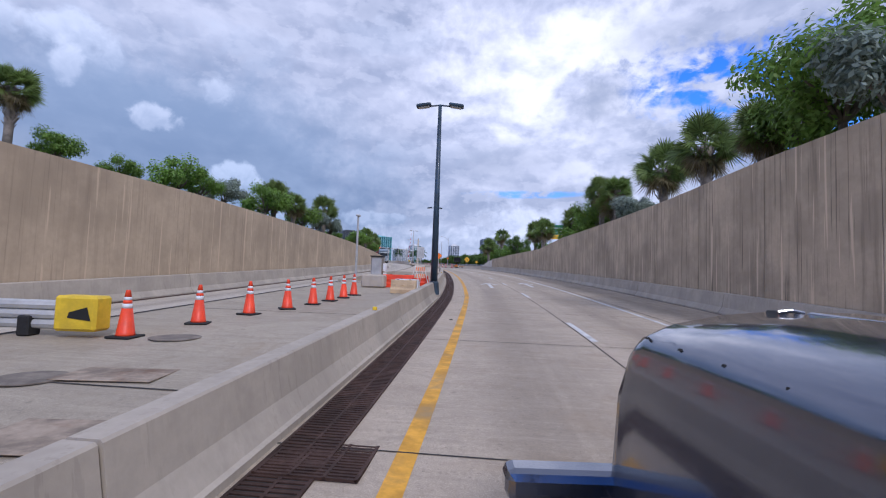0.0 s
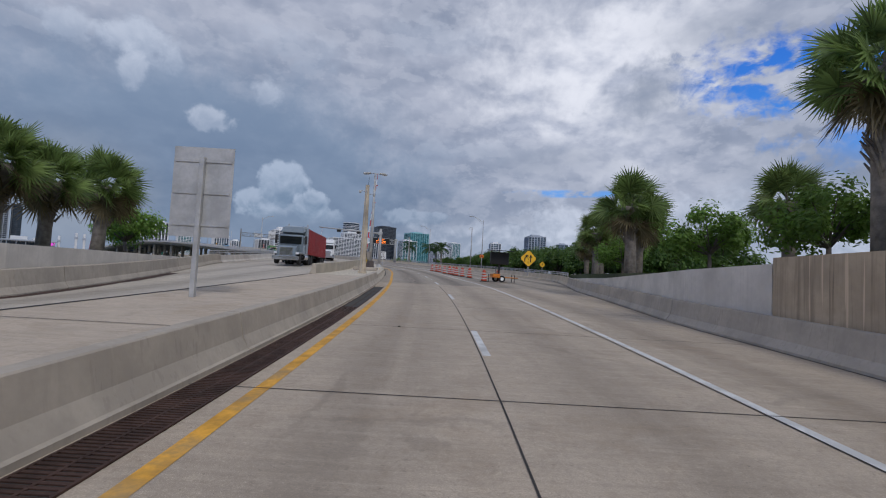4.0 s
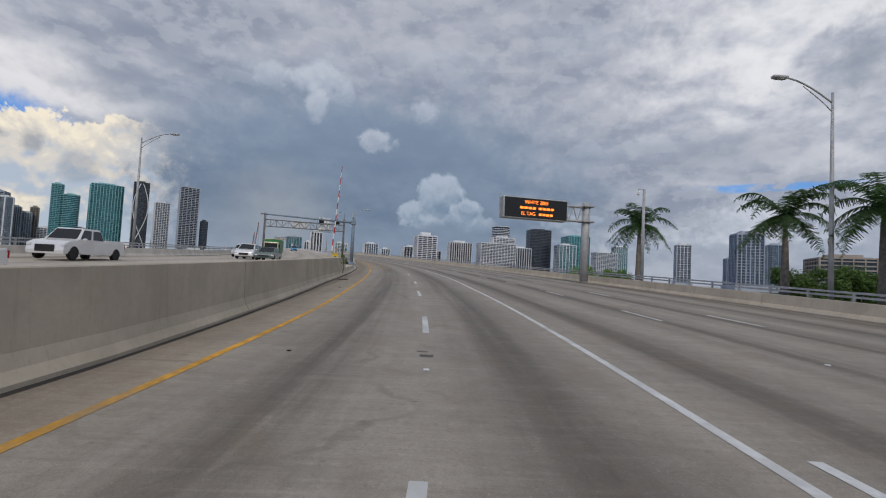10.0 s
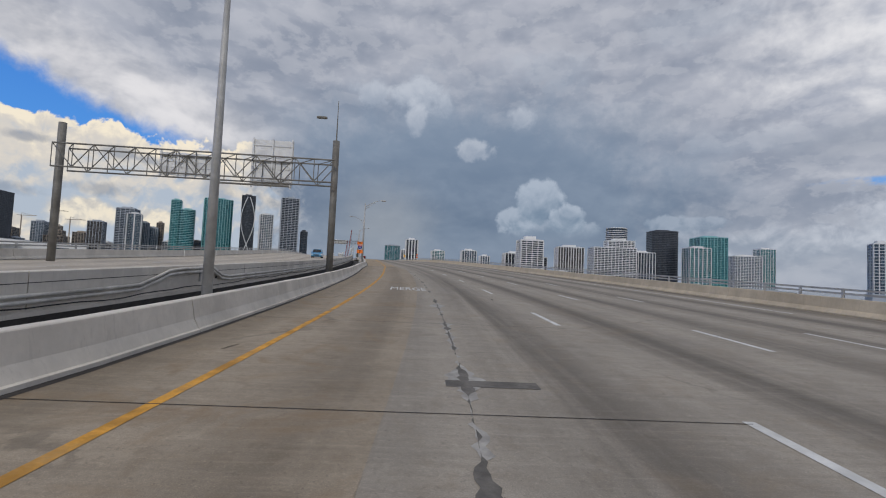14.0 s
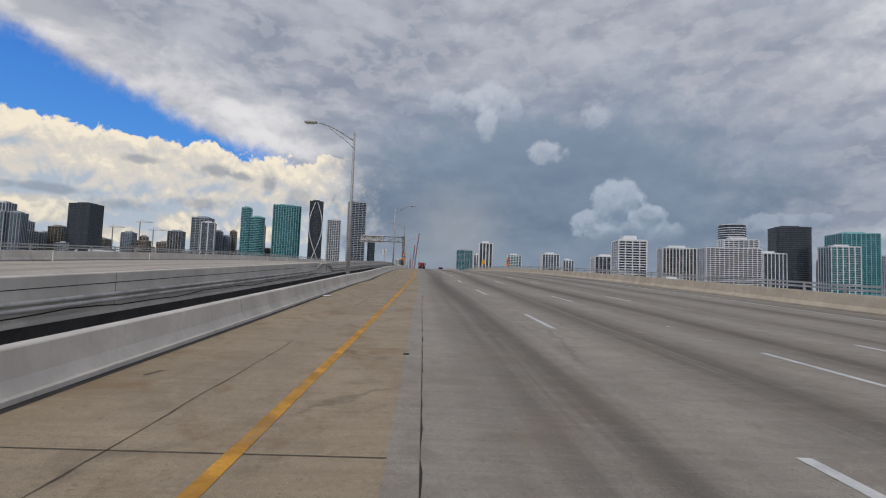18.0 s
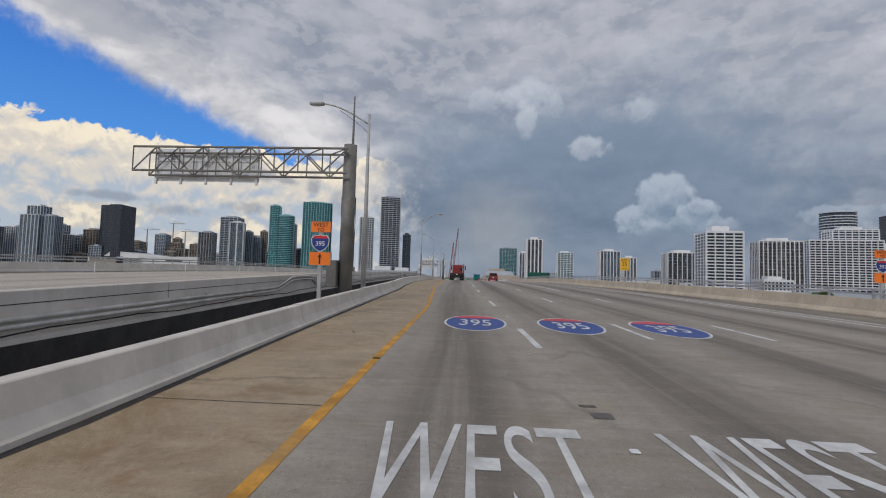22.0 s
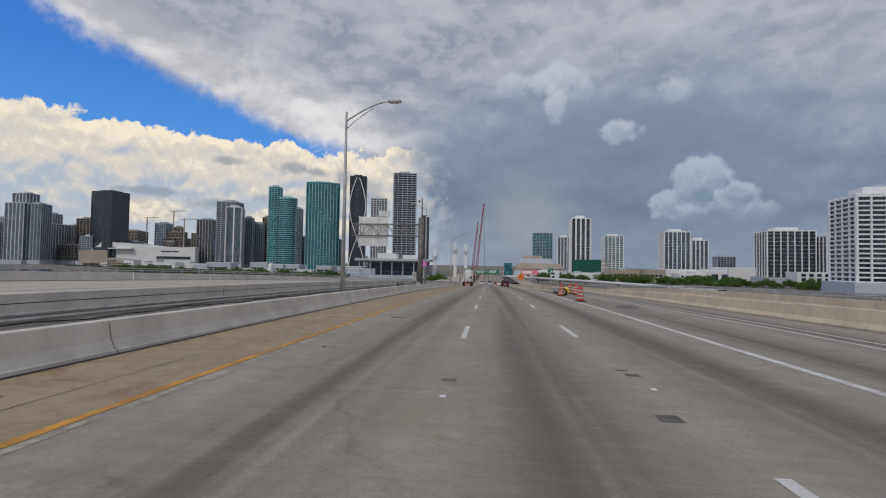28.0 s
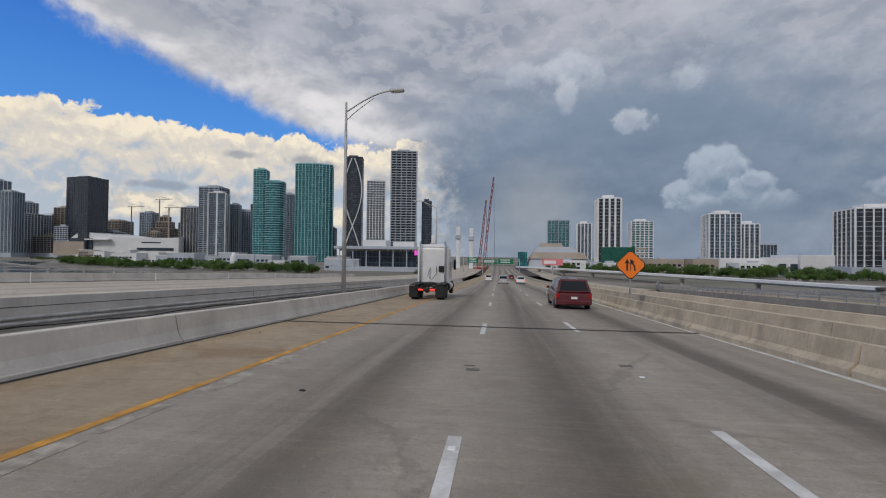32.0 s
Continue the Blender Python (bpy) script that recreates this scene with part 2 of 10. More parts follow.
for a, e, ra, re in ((-65.0, 5.0, 4.6, 1.7), (-52.5, 4.6, 3.4, 1.7), (-45.5, 4.4, 3.2, 1.5), (-58.0, 3.2, 3.0, 1.1)):
    bank_col = w.mix(w.math("MULTIPLY", blob(a, e, ra, re, 1.5, 0.40), 0.85), bank_col, w.mix(w.step(lumps_lit, -0.10, 0.12), (0.66, 0.60, 0.52), (0.98, 0.86, 0.66)))
col = w.mix(bank, col, bank_col)
# the tall cumulus and a few small ones
for a, e, ra, re, k, g in ((-1.0, 5.9, 6.0, 1.6, 0.55, 1.6), (-5.4, 7.0, 2.7, 1.8, 0.8, 1.5), (-2.6, 9.4, 3.1, 2.9, 0.92, 1.4), (0.6, 7.2, 2.6, 2.0, 0.85, 1.5), (13.5, 6.6, 5.0, 1.1, 0.5, 2.0)):
    f = w.math("MULTIPLY", blob(a, e, ra, re, g, 0.26), k)
    f = w.math("MULTIPLY", f, w.step(el, 4.2, 6.6))
    lit = w.step(w.math("ADD", w.math("SUBTRACT", el, e), w.math("ADD", w.math("MULTIPLY", lumps_lit, 6.0), w.math("MULTIPLY", w.math("SUBTRACT", heap, 0.5), 8.0))), -re * 1.2, re * 1.0)
    col = w.mix(f, col, w.mix(lit, (0.195, 0.262, 0.350), (0.45, 0.505, 0.585)))
for a, e, ra, re, k in ((22.0, 4.4, 12.0, 2.6, 0.55), (35.0, 5.6, 12.0, 3.6, 0.75), (50.0, 7.0, 14.0, 5.0, 0.8), (66.0, 6.0, 14.0, 5.0, 0.8)):
    f = w.math("MULTIPLY", blob(a, e, ra, re, 1.7, 0.6), k)
    lit = w.step(w.math("ADD", w.math("SUBTRACT", el, e), w.math("ADD", w.math("MULTIPLY", lumps_lit, 11.0), w.math("MULTIPLY", w.math("SUBTRACT", heap, 0.5), 9.0))), -re, re)
    col = w.mix(f, col, w.mix(lit, (0.32, 0.365, 0.44), (0.66, 0.68, 0.73)))
# torn white shreds before the rain sky
for a, e, ra, re, k in ((-23.6, 21.3, 3.0, 1.4, 0.75), (-17.4, 21.2, 4.0, 2.0, 0.9), (-18.4, 18.8, 1.4, 1.9, 0.8), (-5.4, 19.3, 2.2, 1.6, 0.75), (-10.8, 15.2, 2.4, 1.2, 0.7), (-36.0, 10.5, 2.4, 1.2, 0.4), (14.0, 27.0, 7.0, 2.0, 0.3), (20.0, 15.0, 7.0, 1.5, 0.3), (-2.0, 24.0, 6.0, 1.8, 0.35)):
    f = w.math("MULTIPLY", scrap(a, e, ra, re, 0.75), k * 0.95)
    col = w.mix(f, col, w.mix(w.step(w.math("ADD", w.math("SUBTRACT", el, e), w.math("MULTIPLY", lumps_lit, 5.0)), -re, re), (0.40, 0.445, 0.52), (0.58, 0.61, 0.665)))
# small dark scraps under the bright bank and elsewhere
for a, e, ra, re, k in ((40.0, 20.5, 6.0, 4.0, 0.7), (48.0, 26.0, 8.0, 2.5, 0.45), (57.0, 12.0, 9.0, 4.0, 0.6), (28.0, 14.0, 9.0, 2.2, 0.45), (10.0, 18.0, 10.0, 2.0, 0.25),
                        (-56.8, 11.0, 1.9, 0.5, 0.8), (-50.0, 10.8, 1.9, 0.9, 0.85), (-47.2, 10.5, 1.4, 0.7, 0.85), (-44.1, 10.1, 1.1, 1.2, 0.85), (-50.6, 7.1, 2.8, 0.8, 0.75), (-58.5, 6.2, 3.2, 0.8, 0.7), (-64.0, 7.0, 4.2, 0.5, 0.75), (-40.5, 8.2, 1.6, 1.6, 0.5)):
    f = w.math("MULTIPLY", scrap(a, e, ra, re, 0.9 if a < 0 else 1.15), k * (0.8 if a < 0 else 1.0))
    col = w.mix(f, col, (0.25, 0.285, 0.35))
# below the horizon: sea haze
col = w.mix(w.step(el, 0.0, -3.0), col, (0.16, 0.20, 0.24))
bg_cloud = w.node("ShaderNodeBackground")
w.put(bg_cloud.inputs[0], col)
bg_cloud.inputs[1].default_value = 1.0
bg_sky = w.node("ShaderNodeBackground")
w.put(bg_sky.inputs[0], sky.outputs[0])
bg_sky.inputs[1].default_value = 0.05
add = w.node("ShaderNodeMixShader")
add.inputs[0].default_value = 0.93
w.t.links.new(bg_sky.outputs[0], add.inputs[1])
w.t.links.new(bg_cloud.outputs[0], add.inputs[2])
w.t.links.new(add.outputs[0], w.node("ShaderNodeOutputWorld").inputs[0])

sun = new("sun", bpy.data.lights.new("sun", "SUN"))
sun.data.energy, sun.data.angle, sun.data.color = 1.4, radians(14), (1.0, 0.92, 0.80)
a, e = radians(SUN_AZ), radians(SUN_EL)
sun.matrix_world = look((math.sin(a) * math.cos(e) * 50, math.cos(a) * math.cos(e) * 50, math.sin(e) * 50), (0, 0, 0))

# ---- materials ----
MATS = {}


def material(name, base, rough=0.7, metal=0.0, var=0.25, scale=1.2, fine=14.0, bump=0.15, dirt=None, dirt_amount=0.0, coat=0.0, random_tint=0.0,
             streak=0.0, pale=0.0, spec=0.5, emit=None):
    """A two-scale procedural surface: large stains, fine grain, relief, optional dirt and upright streaks."""
    if name in MATS:
        return MATS[name]
    m = bpy.data.materials.new(name)
    m.use_nodes = True
    k = Nodes(m.node_tree)
    p = k.node("ShaderNodeBsdfPrincipled")
    pos = k.node("ShaderNodeNewGeometry").outputs["Position"]
    n1 = k.noise(pos, scale, 5, 0.6)
    n2 = k.noise(pos, fine, 4, 0.6)
    dark = tuple(c * (1 - var) for c in base)
    lite = tuple(min(1, c * (1 + var * 0.8)) for c in base)
    c = k.mix(k.step(n1, 0.32, 0.68), dark, lite)
    c = k.mix(k.step(n2, 0.3, 0.75, 0.0, 0.35), c, tuple(q * (1 - var * 0.9) for q in base))
    if dirt:
        n3 = k.noise(pos, scale * 0.35, 6, 0.65)
        c = k.mix(k.step(n3, 0.5, 0.72, 0.0, dirt_amount), c, dirt)
    if streak:
        long = k.noise(k.scaled(pos, (1.0, 1.0, 0.25)), 0.9, 4, 0.6)
        n4 = k.noise(k.scaled(pos, (1.0, 1.0, 0.05)), 3.4, 5, 0.65)
        c = k.mix(k.math("MULTIPLY", k.step(n4, 0.47, 0.66, 0.0, streak * 0.75), k.step(long, 0.32, 0.62)), c, tuple(q * 0.34 for q in base))
        n6 = k.noise(k.scaled(pos, (1.0, 1.0, 0.015)), 11.0, 3, 0.6)
        c = k.mix(k.math("MULTIPLY", k.step(n6, 0.58, 0.63, 0.0, streak * 0.95), k.step(long, 0.62, 0.42)), c, tuple(q * 0.20 for q in base))
        n5 = k.noise(k.scaled(pos, (1.0, 1.0, 0.03)), 5.1, 3, 0.5)
        c = k.mix(k.step(n5, 0.62, 0.66, 0.0, max(pale, streak * 0.55)), c, tuple(min(1, q * 1.55) for q in base))
    if random_tint:
        r = k.node("ShaderNodeObjectInfo").outputs["Random"]
        c = k.mix(k.step(r, 0.0, 1.0, 0.0, random_tint, False), c, tuple(q * 0.6 for q in base))
    k.put(p.inputs["Base Color"], c)
    k.put(p.inputs["Roughness"], k.step(n2, 0.2, 0.8, max(0.03, rough - 0.1), min(1, rough + 0.12), False))
    p.inputs["Metallic"].default_value = metal
    p.inputs["Specular IOR Level"].default_value = spec
    p.inputs["Coat Weight"].default_value = coat
    p.inputs["Coat Roughness"].default_value = 0.06
    if bump:
        b = k.node("ShaderNodeBump")
        b.inputs["Strength"].default_value = bump
        b.inputs["Distance"].default_value = 0.02
        k.put(b.inputs["Height"], n2)
        k.t.links.new(b.outputs[0], p.inputs["Normal"])
    if emit:
        k.put(p.inputs["Emission Color"], emit[0])
        p.inputs["Emission Strength"].default_value = emit[1]
    k.t.links.new(p.outputs[0], k.node("ShaderNodeOutputMaterial").inputs[0])
    MATS[name] = m
    return m


def road_material(name, base, groove, wheel, stain, crack=0.5):
    """Concrete carriageway. The mesh carries (u across, s along) in metres as its texture coordinates."""
    m = bpy.data.materials.new(name)
    m.use_nodes = True
    k = Nodes(m.node_tree)
    p = k.node("ShaderNodeBsdfPrincipled")
    uv = k.node("ShaderNodeUVMap").outputs[0]
    u, s, _ = k.split(uv)
    pos = k.node("ShaderNodeNewGeometry").outputs["Position"]
    n1 = k.noise(pos, 0.35, 5, 0.6)
    n2 = k.noise(pos, 3.0, 6, 0.65)
    n3 = k.noise(pos, 40.0, 3, 0.6)
    c = k.mix(k.step(n1, 0.3, 0.7), tuple(q * 0.86 for q in base), tuple(q * 1.1 for q in base))
    c = k.mix(k.step(n2, 0.35, 0.8, 0.0, 0.30), c, tuple(q * 0.72 for q in base))
    # rubber and oil in the wheel tracks, in the lanes' own spacing
    along = k.noise(k.join(k.math("MULTIPLY", u, 1.0), k.math("MULTIPLY", s, 0.02), 0.0), 1.1, 5, 0.6)
    lane = k.math("PINGPONG", k.math("ADD", u, 0.1), 1.72)
    band = k.math("MULTIPLY", k.step(k.math("ABSOLUTE", k.math("SUBTRACT", lane, 0.86)), 0.75, 0.1), k.step(along, 0.30, 0.62))
    c = k.mix(k.math("MULTIPLY", band, wheel * 0.45), c, tuple(q * 0.5 for q in base))
    # oil drips down the middle of each lane, and cross-grained wear
    drip = k.math("MULTIPLY", k.step(k.math("ABSOLUTE", k.math("SUBTRACT", k.math("PINGPONG", k.math("ADD", u, 0.1), 1.72), 1.72)), 0.95, 0.10), k.step(along, 0.25, 0.60))
    c = k.mix(k.math("MULTIPLY", drip, wheel * 0.85), c, tuple(q * 0.45 for q in base))
    cross = k.noise(k.join(k.math("MULTIPLY", u, 0.35), k.math("MULTIPLY", s, 2.2), 3.0), 1.6, 5, 0.62)
    c = k.mix(k.step(cross, 0.50, 0.72, 0.0, 0.6 if wheel and stain > 0.5 else 0.22), c, tuple(q * 0.58 for q in base))
    # uneven blotches and pits of worn concrete
    blot = k.noise(k.vec("ADD", pos, (17.0, 3.0, 0.0)), 1.5, 5, 0.68, 2.0, 0.5)
    c = k.mix(k.step(blot, 0.52, 0.66, 0.0, 0.30 + 0.3 * stain), c, (base[0] * 0.56, base[1] * 0.52, base[2] * 0.47))
    c = k.mix(k.step(blot, 0.44, 0.32, 0.0, 0.18 + 0.25 * stain), c, tuple(min(1, q * 1.32) for q in base))
    pits = k.noise(pos, 26.0, 2, 0.5)
    c = k.mix(k.step(pits, 0.68, 0.74, 0.0, 0.7), c, tuple(q * 0.35 for q in base))
    c = k.mix(k.step(cross, 0.46, 0.30, 0.0, 0.22), c, tuple(q * 1.35 for q in base))
    groove_tone = k.noise(k.join(k.math("MULTIPLY", u, 0.5), k.math("MULTIPLY", s, 9.0), 1.0), 1.3, 4, 0.7)
    c = k.mix(k.step(groove_tone, 0.50, 0.68, 0.0, 0.34), c, tuple(q * 0.60 for q in base))
    c = k.mix(k.step(groove_tone, 0.46, 0.32, 0.0, 0.25), c, tuple(q * 1.35 for q in base))
    grain = k.noise(pos, 18.0, 4, 0.75)
    c = k.mix(k.step(grain, 0.50, 0.68, 0.0, 0.5), c, tuple(q * 0.60 for q in base))
    c = k.mix(k.step(grain, 0.44, 0.30, 0.0, 0.4), c, tuple(q * 1.4 for q in base))
    spot = k.noise(pos, 7.0, 4, 0.7)
    c = k.mix(k.step(spot, 0.62, 0.70, 0.0, 0.55), c, tuple(q * 0.42 for q in base))
    grit = k.noise(pos, 95.0, 2, 0.7)
    c = k.mix(k.step(grit, 0.40, 0.62, 0.0, 0.45), c, tuple(q * 0.55 for q in base))
    c = k.mix(k.step(grit, 0.42, 0.30, 0.0, 0.4), c, tuple(q * 1.5 for q in base))
    # dark band of oil and rubber down each lane, over everything
    c = k.mix(k.math("MULTIPLY", drip, min(1.0, wheel * 1.0)), c, (0.50, 0.48, 0.46), "MULTIPLY")
    c = k.mix(k.math("MULTIPLY", band, wheel * 0.3), c, (0.62, 0.60, 0.58), "MULTIPLY")
    # brown stains
    n4 = k.noise(k.scaled(pos, (1, 1, 1)), 0.6, 6, 0.7, 2.0, 0.8)
    c = k.mix(k.step(n4, 0.5, 0.7, 0.0, stain), c, (base[0] * 0.62, base[1] * 0.52, base[2] * 0.40))
    # fine sealed cracks
    v = k.node("ShaderNodeTexVoronoi", feature="DISTANCE_TO_EDGE")
    k.put(v.inputs["Vector"], k.vec("ADD", pos, k.vec("SCALE", k.noise(pos, 1.2, 4, 0.6, out=1), None)))
    v.inputs["Scale"].default_value = 0.11
    gap = k.math("MULTIPLY", k.step(v.outputs["Distance"], 0.010, 0.003), k.step(n1, 0.45, 0.6, 0.0, crack))
    c = k.mix(gap, c, tuple(q * 0.35 for q in base))
    k.put(p.inputs["Base Color"], c)
    k.put(p.inputs["Roughness"], k.step(n2, 0.2, 0.8, 0.62, 0.86, False))
    b = k.node("ShaderNodeBump")
    b.inputs["Strength"].default_value = 0.25
    b.inputs["Distance"].default_value = 0.01
    saw = k.math("PINGPONG", s, 0.02)
    k.put(b.inputs["Height"], k.math("ADD", n3, k.math("MULTIPLY", saw, groove)))
    k.t.links.new(b.outputs[0], p.inputs["Normal"])
    k.t.links.new(p.outputs[0], k.node("ShaderNodeOutputMaterial").inputs[0])
    return m


ROAD = road_material("road_concrete", (0.358, 0.318, 0.262), 6.0, 0.85, 0.30, 0.35)
RAMP = road_material("ramp_concrete", (0.485, 0.402, 0.305), 6.0, 0.36, 0.22, 0.3)
SHOULDER = road_material("shoulder_concrete", (0.385, 0.302, 0.200), 6.0, 0.0, 0.85, 0.5)
SLABS = road_material("worn_slab_concrete", (0.37, 0.306, 0.225), 6.0, 0.45, 0.75, 0.5)
SLAB = road_material("median_concrete", (0.545, 0.452, 0.345), 2.0, 0.0, 0.30, 0.2)
SLAB_DULL = road_material("dull_median_concrete", (0.395, 0.338, 0.255), 2.0, 0.0, 0.35, 0.3)
MERGE_SLAB = road_material("merge_median_concrete", (0.64, 0.575, 0.455), 2.0, 0.0, 0.22, 0.2)
MERGE_ROAD = road_material("merge_road_concrete", (0.388, 0.334, 0.264), 6.0, 0.75, 0.28, 0.35)
OPPOSITE = road_material("opposite_road_concrete", (0.54, 0.48, 0.395), 4.0, 0.35, 0.2)
BARRIER = material("barrier_concrete", (0.425, 0.372, 0.302), 0.8, var=0.15, scale=0.8, fine=9, dirt=(0.24, 0.21, 0.18), dirt_amount=0.35, streak=0.14)
BRIDGEWALL = material("pale_bridge_concrete", (0.64, 0.595, 0.53), 0.8, var=0.13, scale=0.8, fine=9, dirt=(0.30, 0.265, 0.22), dirt_amount=0.3, streak=0.09)
MERGEWALL = material("cream_merge_concrete", (0.475, 0.42, 0.332), 0.82, var=0.14, scale=0.8, fine=9, dirt=(0.33, 0.285, 0.22), dirt_amount=0.3, streak=0.10)
SANDWALL = material("sand_coloured_parapet", (0.56, 0.474, 0.348), 0.85, var=0.14, scale=0.8, fine=8, dirt=(0.30, 0.24, 0.17), dirt_amount=0.35, streak=0.12)
BARRIER_OLD = material("weathered_barrier_concrete", (0.50, 0.425, 0.315), 0.85, var=0.2, scale=1.4, dirt=(0.16, 0.14, 0.115), dirt_amount=0.5, streak=0.2)
WALL = material("stained_wall_concrete", (0.47, 0.375, 0.262), 0.88, var=0.2, scale=0.5, fine=6, dirt=(0.19, 0.155, 0.12), dirt_amount=0.45, streak=0.72, pale=0.7, bump=0.3)
WALL_PLAIN = material("plain_wall_concrete", (0.45, 0.352, 0.240), 0.88, var=0.16, scale=0.5, fine=6, dirt=(0.24, 0.19, 0.14), dirt_amount=0.4, streak=0.24, pale=0.5, bump=0.3)
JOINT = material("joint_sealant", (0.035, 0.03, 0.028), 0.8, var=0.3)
IRON = material("rusty_drain_iron", (0.072, 0.040, 0.030), 0.75, 0.4, var=0.4, scale=3, bump=0.3)
YELLOW = material("worn_yellow_paint", (0.66, 0.335, 0.03), 0.7, var=0.3, scale=2.5, dirt=(0.30, 0.23, 0.13), dirt_amount=0.8)
YELLOW_DIRTY = material("dirty_yellow_paint", (0.58, 0.285, 0.035), 0.75, var=0.35, scale=2.2, fine=20, dirt=(0.33, 0.22, 0.10), dirt_amount=1.0)
WHITE = material("worn_white_paint", (0.62, 0.62, 0.60), 0.65, var=0.18, scale=2.5, dirt=(0.24, 0.23, 0.22), dirt_amount=0.45)
GALV = material("galvanised_steel", (0.43, 0.43, 0.42), 0.6, 0.15, var=0.2, scale=2, bump=0.05)
STEEL = material("weathered_dull_steel", (0.205, 0.198, 0.180), 0.65, 0.25, var=0.25, scale=1.2, fine=8, dirt=(0.09, 0.075, 0.06), dirt_amount=0.5, bump=0.08)
ALU = material("brushed_aluminium", (0.42, 0.42, 0.41), 0.45, 0.8, var=0.12, scale=1.5, bump=0.03)
DARKPOLE = material("dark_blue_painted_steel", (0.022, 0.048, 0.078), 0.45, 0.0, var=0.3, scale=1.5, coat=0.2, bump=0.03)
BLACK = material("black_rubber", (0.016, 0.016, 0.016), 0.75, var=0.3, bump=0.1)
ORANGE = material("orange_plastic", (0.82, 0.065, 0.016), 0.45, var=0.18, scale=3, dirt=(0.3, 0.08, 0.04), dirt_amount=0.3, bump=0.03)
REFLECT = material("white_reflective_tape", (0.72, 0.72, 0.72), 0.4, var=0.1, bump=0)
SIGNORANGE = material("orange_sign_sheeting", (0.95, 0.22, 0.02), 0.4, var=0.06, bump=0)
SIGNYELLOW = material("yellow_sign_sheeting", (0.85, 0.48, 0.02), 0.4, var=0.06, bump=0)
SIGNGREEN = material("green_sign_sheeting", (0.005, 0.16, 0.085), 0.4, var=0.08, bump=0)
SIGNBLUE = material("blue_sign_sheeting", (0.012, 0.045, 0.25), 0.45, var=0.12, bump=0)
SIGNRED = material("red_sign_sheeting", (0.62, 0.03, 0.03), 0.45, var=0.1, bump=0)
SIGNWHITE = material("white_sign_sheeting", (0.78, 0.78, 0.76), 0.4, var=0.05, bump=0)
INK = material("black_ink", (0.012, 0.012, 0.012), 0.5, var=0.1, bump=0)
SIGNBACK = material("bare_aluminium_sign_back", (0.72, 0.73, 0.73), 0.55, 0.1, var=0.12, scale=1.2, bump=0.02)
WATER = material("bay_water", (0.030, 0.055, 0.065), 0.12, 0.0, var=0.3, scale=0.02, fine=0.6, bump=0.25)
GRASS = material("grass_ground", (0.055, 0.075, 0.025), 0.95, var=0.35, scale=0.15, fine=4, dirt=(0.16, 0.13, 0.085), dirt_amount=0.5, bump=0.3)
# near-black bed colour; in the drains and bridge slot it stands in for shade
BED_AND_SHADE = material("dark_bed_and_void_shade", (0.05, 0.047, 0.043), 0.9, var=0.3)


# ---- helpers for shapes ----
def link_mesh(name, bm, mat, parent=None, label="", smooth=False, recalc=True):
    if recalc:
        bmesh.ops.recalc_face_normals(bm, faces=bm.faces)
    me = bpy.data.meshes.new(name)
    bm.to_mesh(me)
    bm.free()
    for q in mat if isinstance(mat, (list, tuple)) else [mat]:
        me.materials.append(q)
    if smooth:
        me.polygons.foreach_set("use_smooth", [True] * len(me.polygons))
    ob = new(name, me)
    if parent is not None:
        ob.parent = parent
    if label:
        ob["label"] = label
    return ob


def part(name, bm, mat, parent, label="", smooth=False):
    return link_mesh(name, bm, mat, parent, label, smooth)


def thing(name, label, category, m=None, group="", kind=""):
    ob = new(name)
    ob.empty_display_size = 0.2
    if m is not None:
        ob.matrix_world = m
    return tagged(ob, label, category, group, kind)


def box(bm, lo, hi, bevel=0.0, m=None, seg=1):
    """Adds a box, with bevelled edges where a width is given."""
    r = bmesh.ops.create_cube(bm, size=1.0)
    vs = r["verts"]
    c = [(lo[i] + hi[i]) / 2 for i in range(3)]
    d3 = [abs(hi[i] - lo[i]) for i in range(3)]
    for v in vs:
        v.co = Vector((c[0] + v.co.x * d3[0], c[1] + v.co.y * d3[1], c[2] + v.co.z * d3[2]))
    if bevel:
        es = list({e for v in vs for e in v.link_edges})
        r = bmesh.ops.bevel(bm, geom=es, offset=bevel, segments=seg, affect="EDGES", profile=0.5)
        vs = list({v for f in r["faces"] for v in f.verts} | {v for v in vs if v.is_valid})
    if m is not None:
        bmesh.ops.transform(bm, matrix=m, verts=vs)
    return vs


def boxed(lo, hi, bevel=0.0, m=None, seg=1):
    bm = bmesh.new()
    box(bm, lo, hi, bevel, m, seg)
    return bm


def tube(bm, pts, radii, n=10, caps=True):
    """A tube through points, with a radius at each."""
    rings = []
    pts = [Vector(p) for p in pts]
    if not isinstance(radii, (list, tuple)):
        radii = [radii] * len(pts)
    side = None
    for i, p in enumerate(pts):
        t = (pts[min(i + 1, len(pts) - 1)] - pts[max(i - 1, 0)]).normalized()
        if side is None or abs(side.dot(t)) > 0.95:
            side = t.cross(Vector((0, 0, 1)))
            if side.length < 0.05:
                side = Vector((1, 0, 0))
        side = (side - t * side.dot(t)).normalized()
        up2 = t.cross(side)
        rings.append([bm.verts.new(p + (side * math.cos(6.28319 * j / n) + up2 * math.sin(6.28319 * j / n)) * radii[i]) for j in range(n)])
    for a, b in zip(rings, rings[1:]):
        for j in range(n):
            bm.faces.new((a[j], a[(j + 1) % n], b[(j + 1) % n], b[j]))
    if caps:
        bm.faces.new(rings[0][::-1])
        bm.faces.new(rings[-1])


def tubed(pts, radii, n=10):
    bm = bmesh.new()
    tube(bm, pts, radii, n)
    return bm


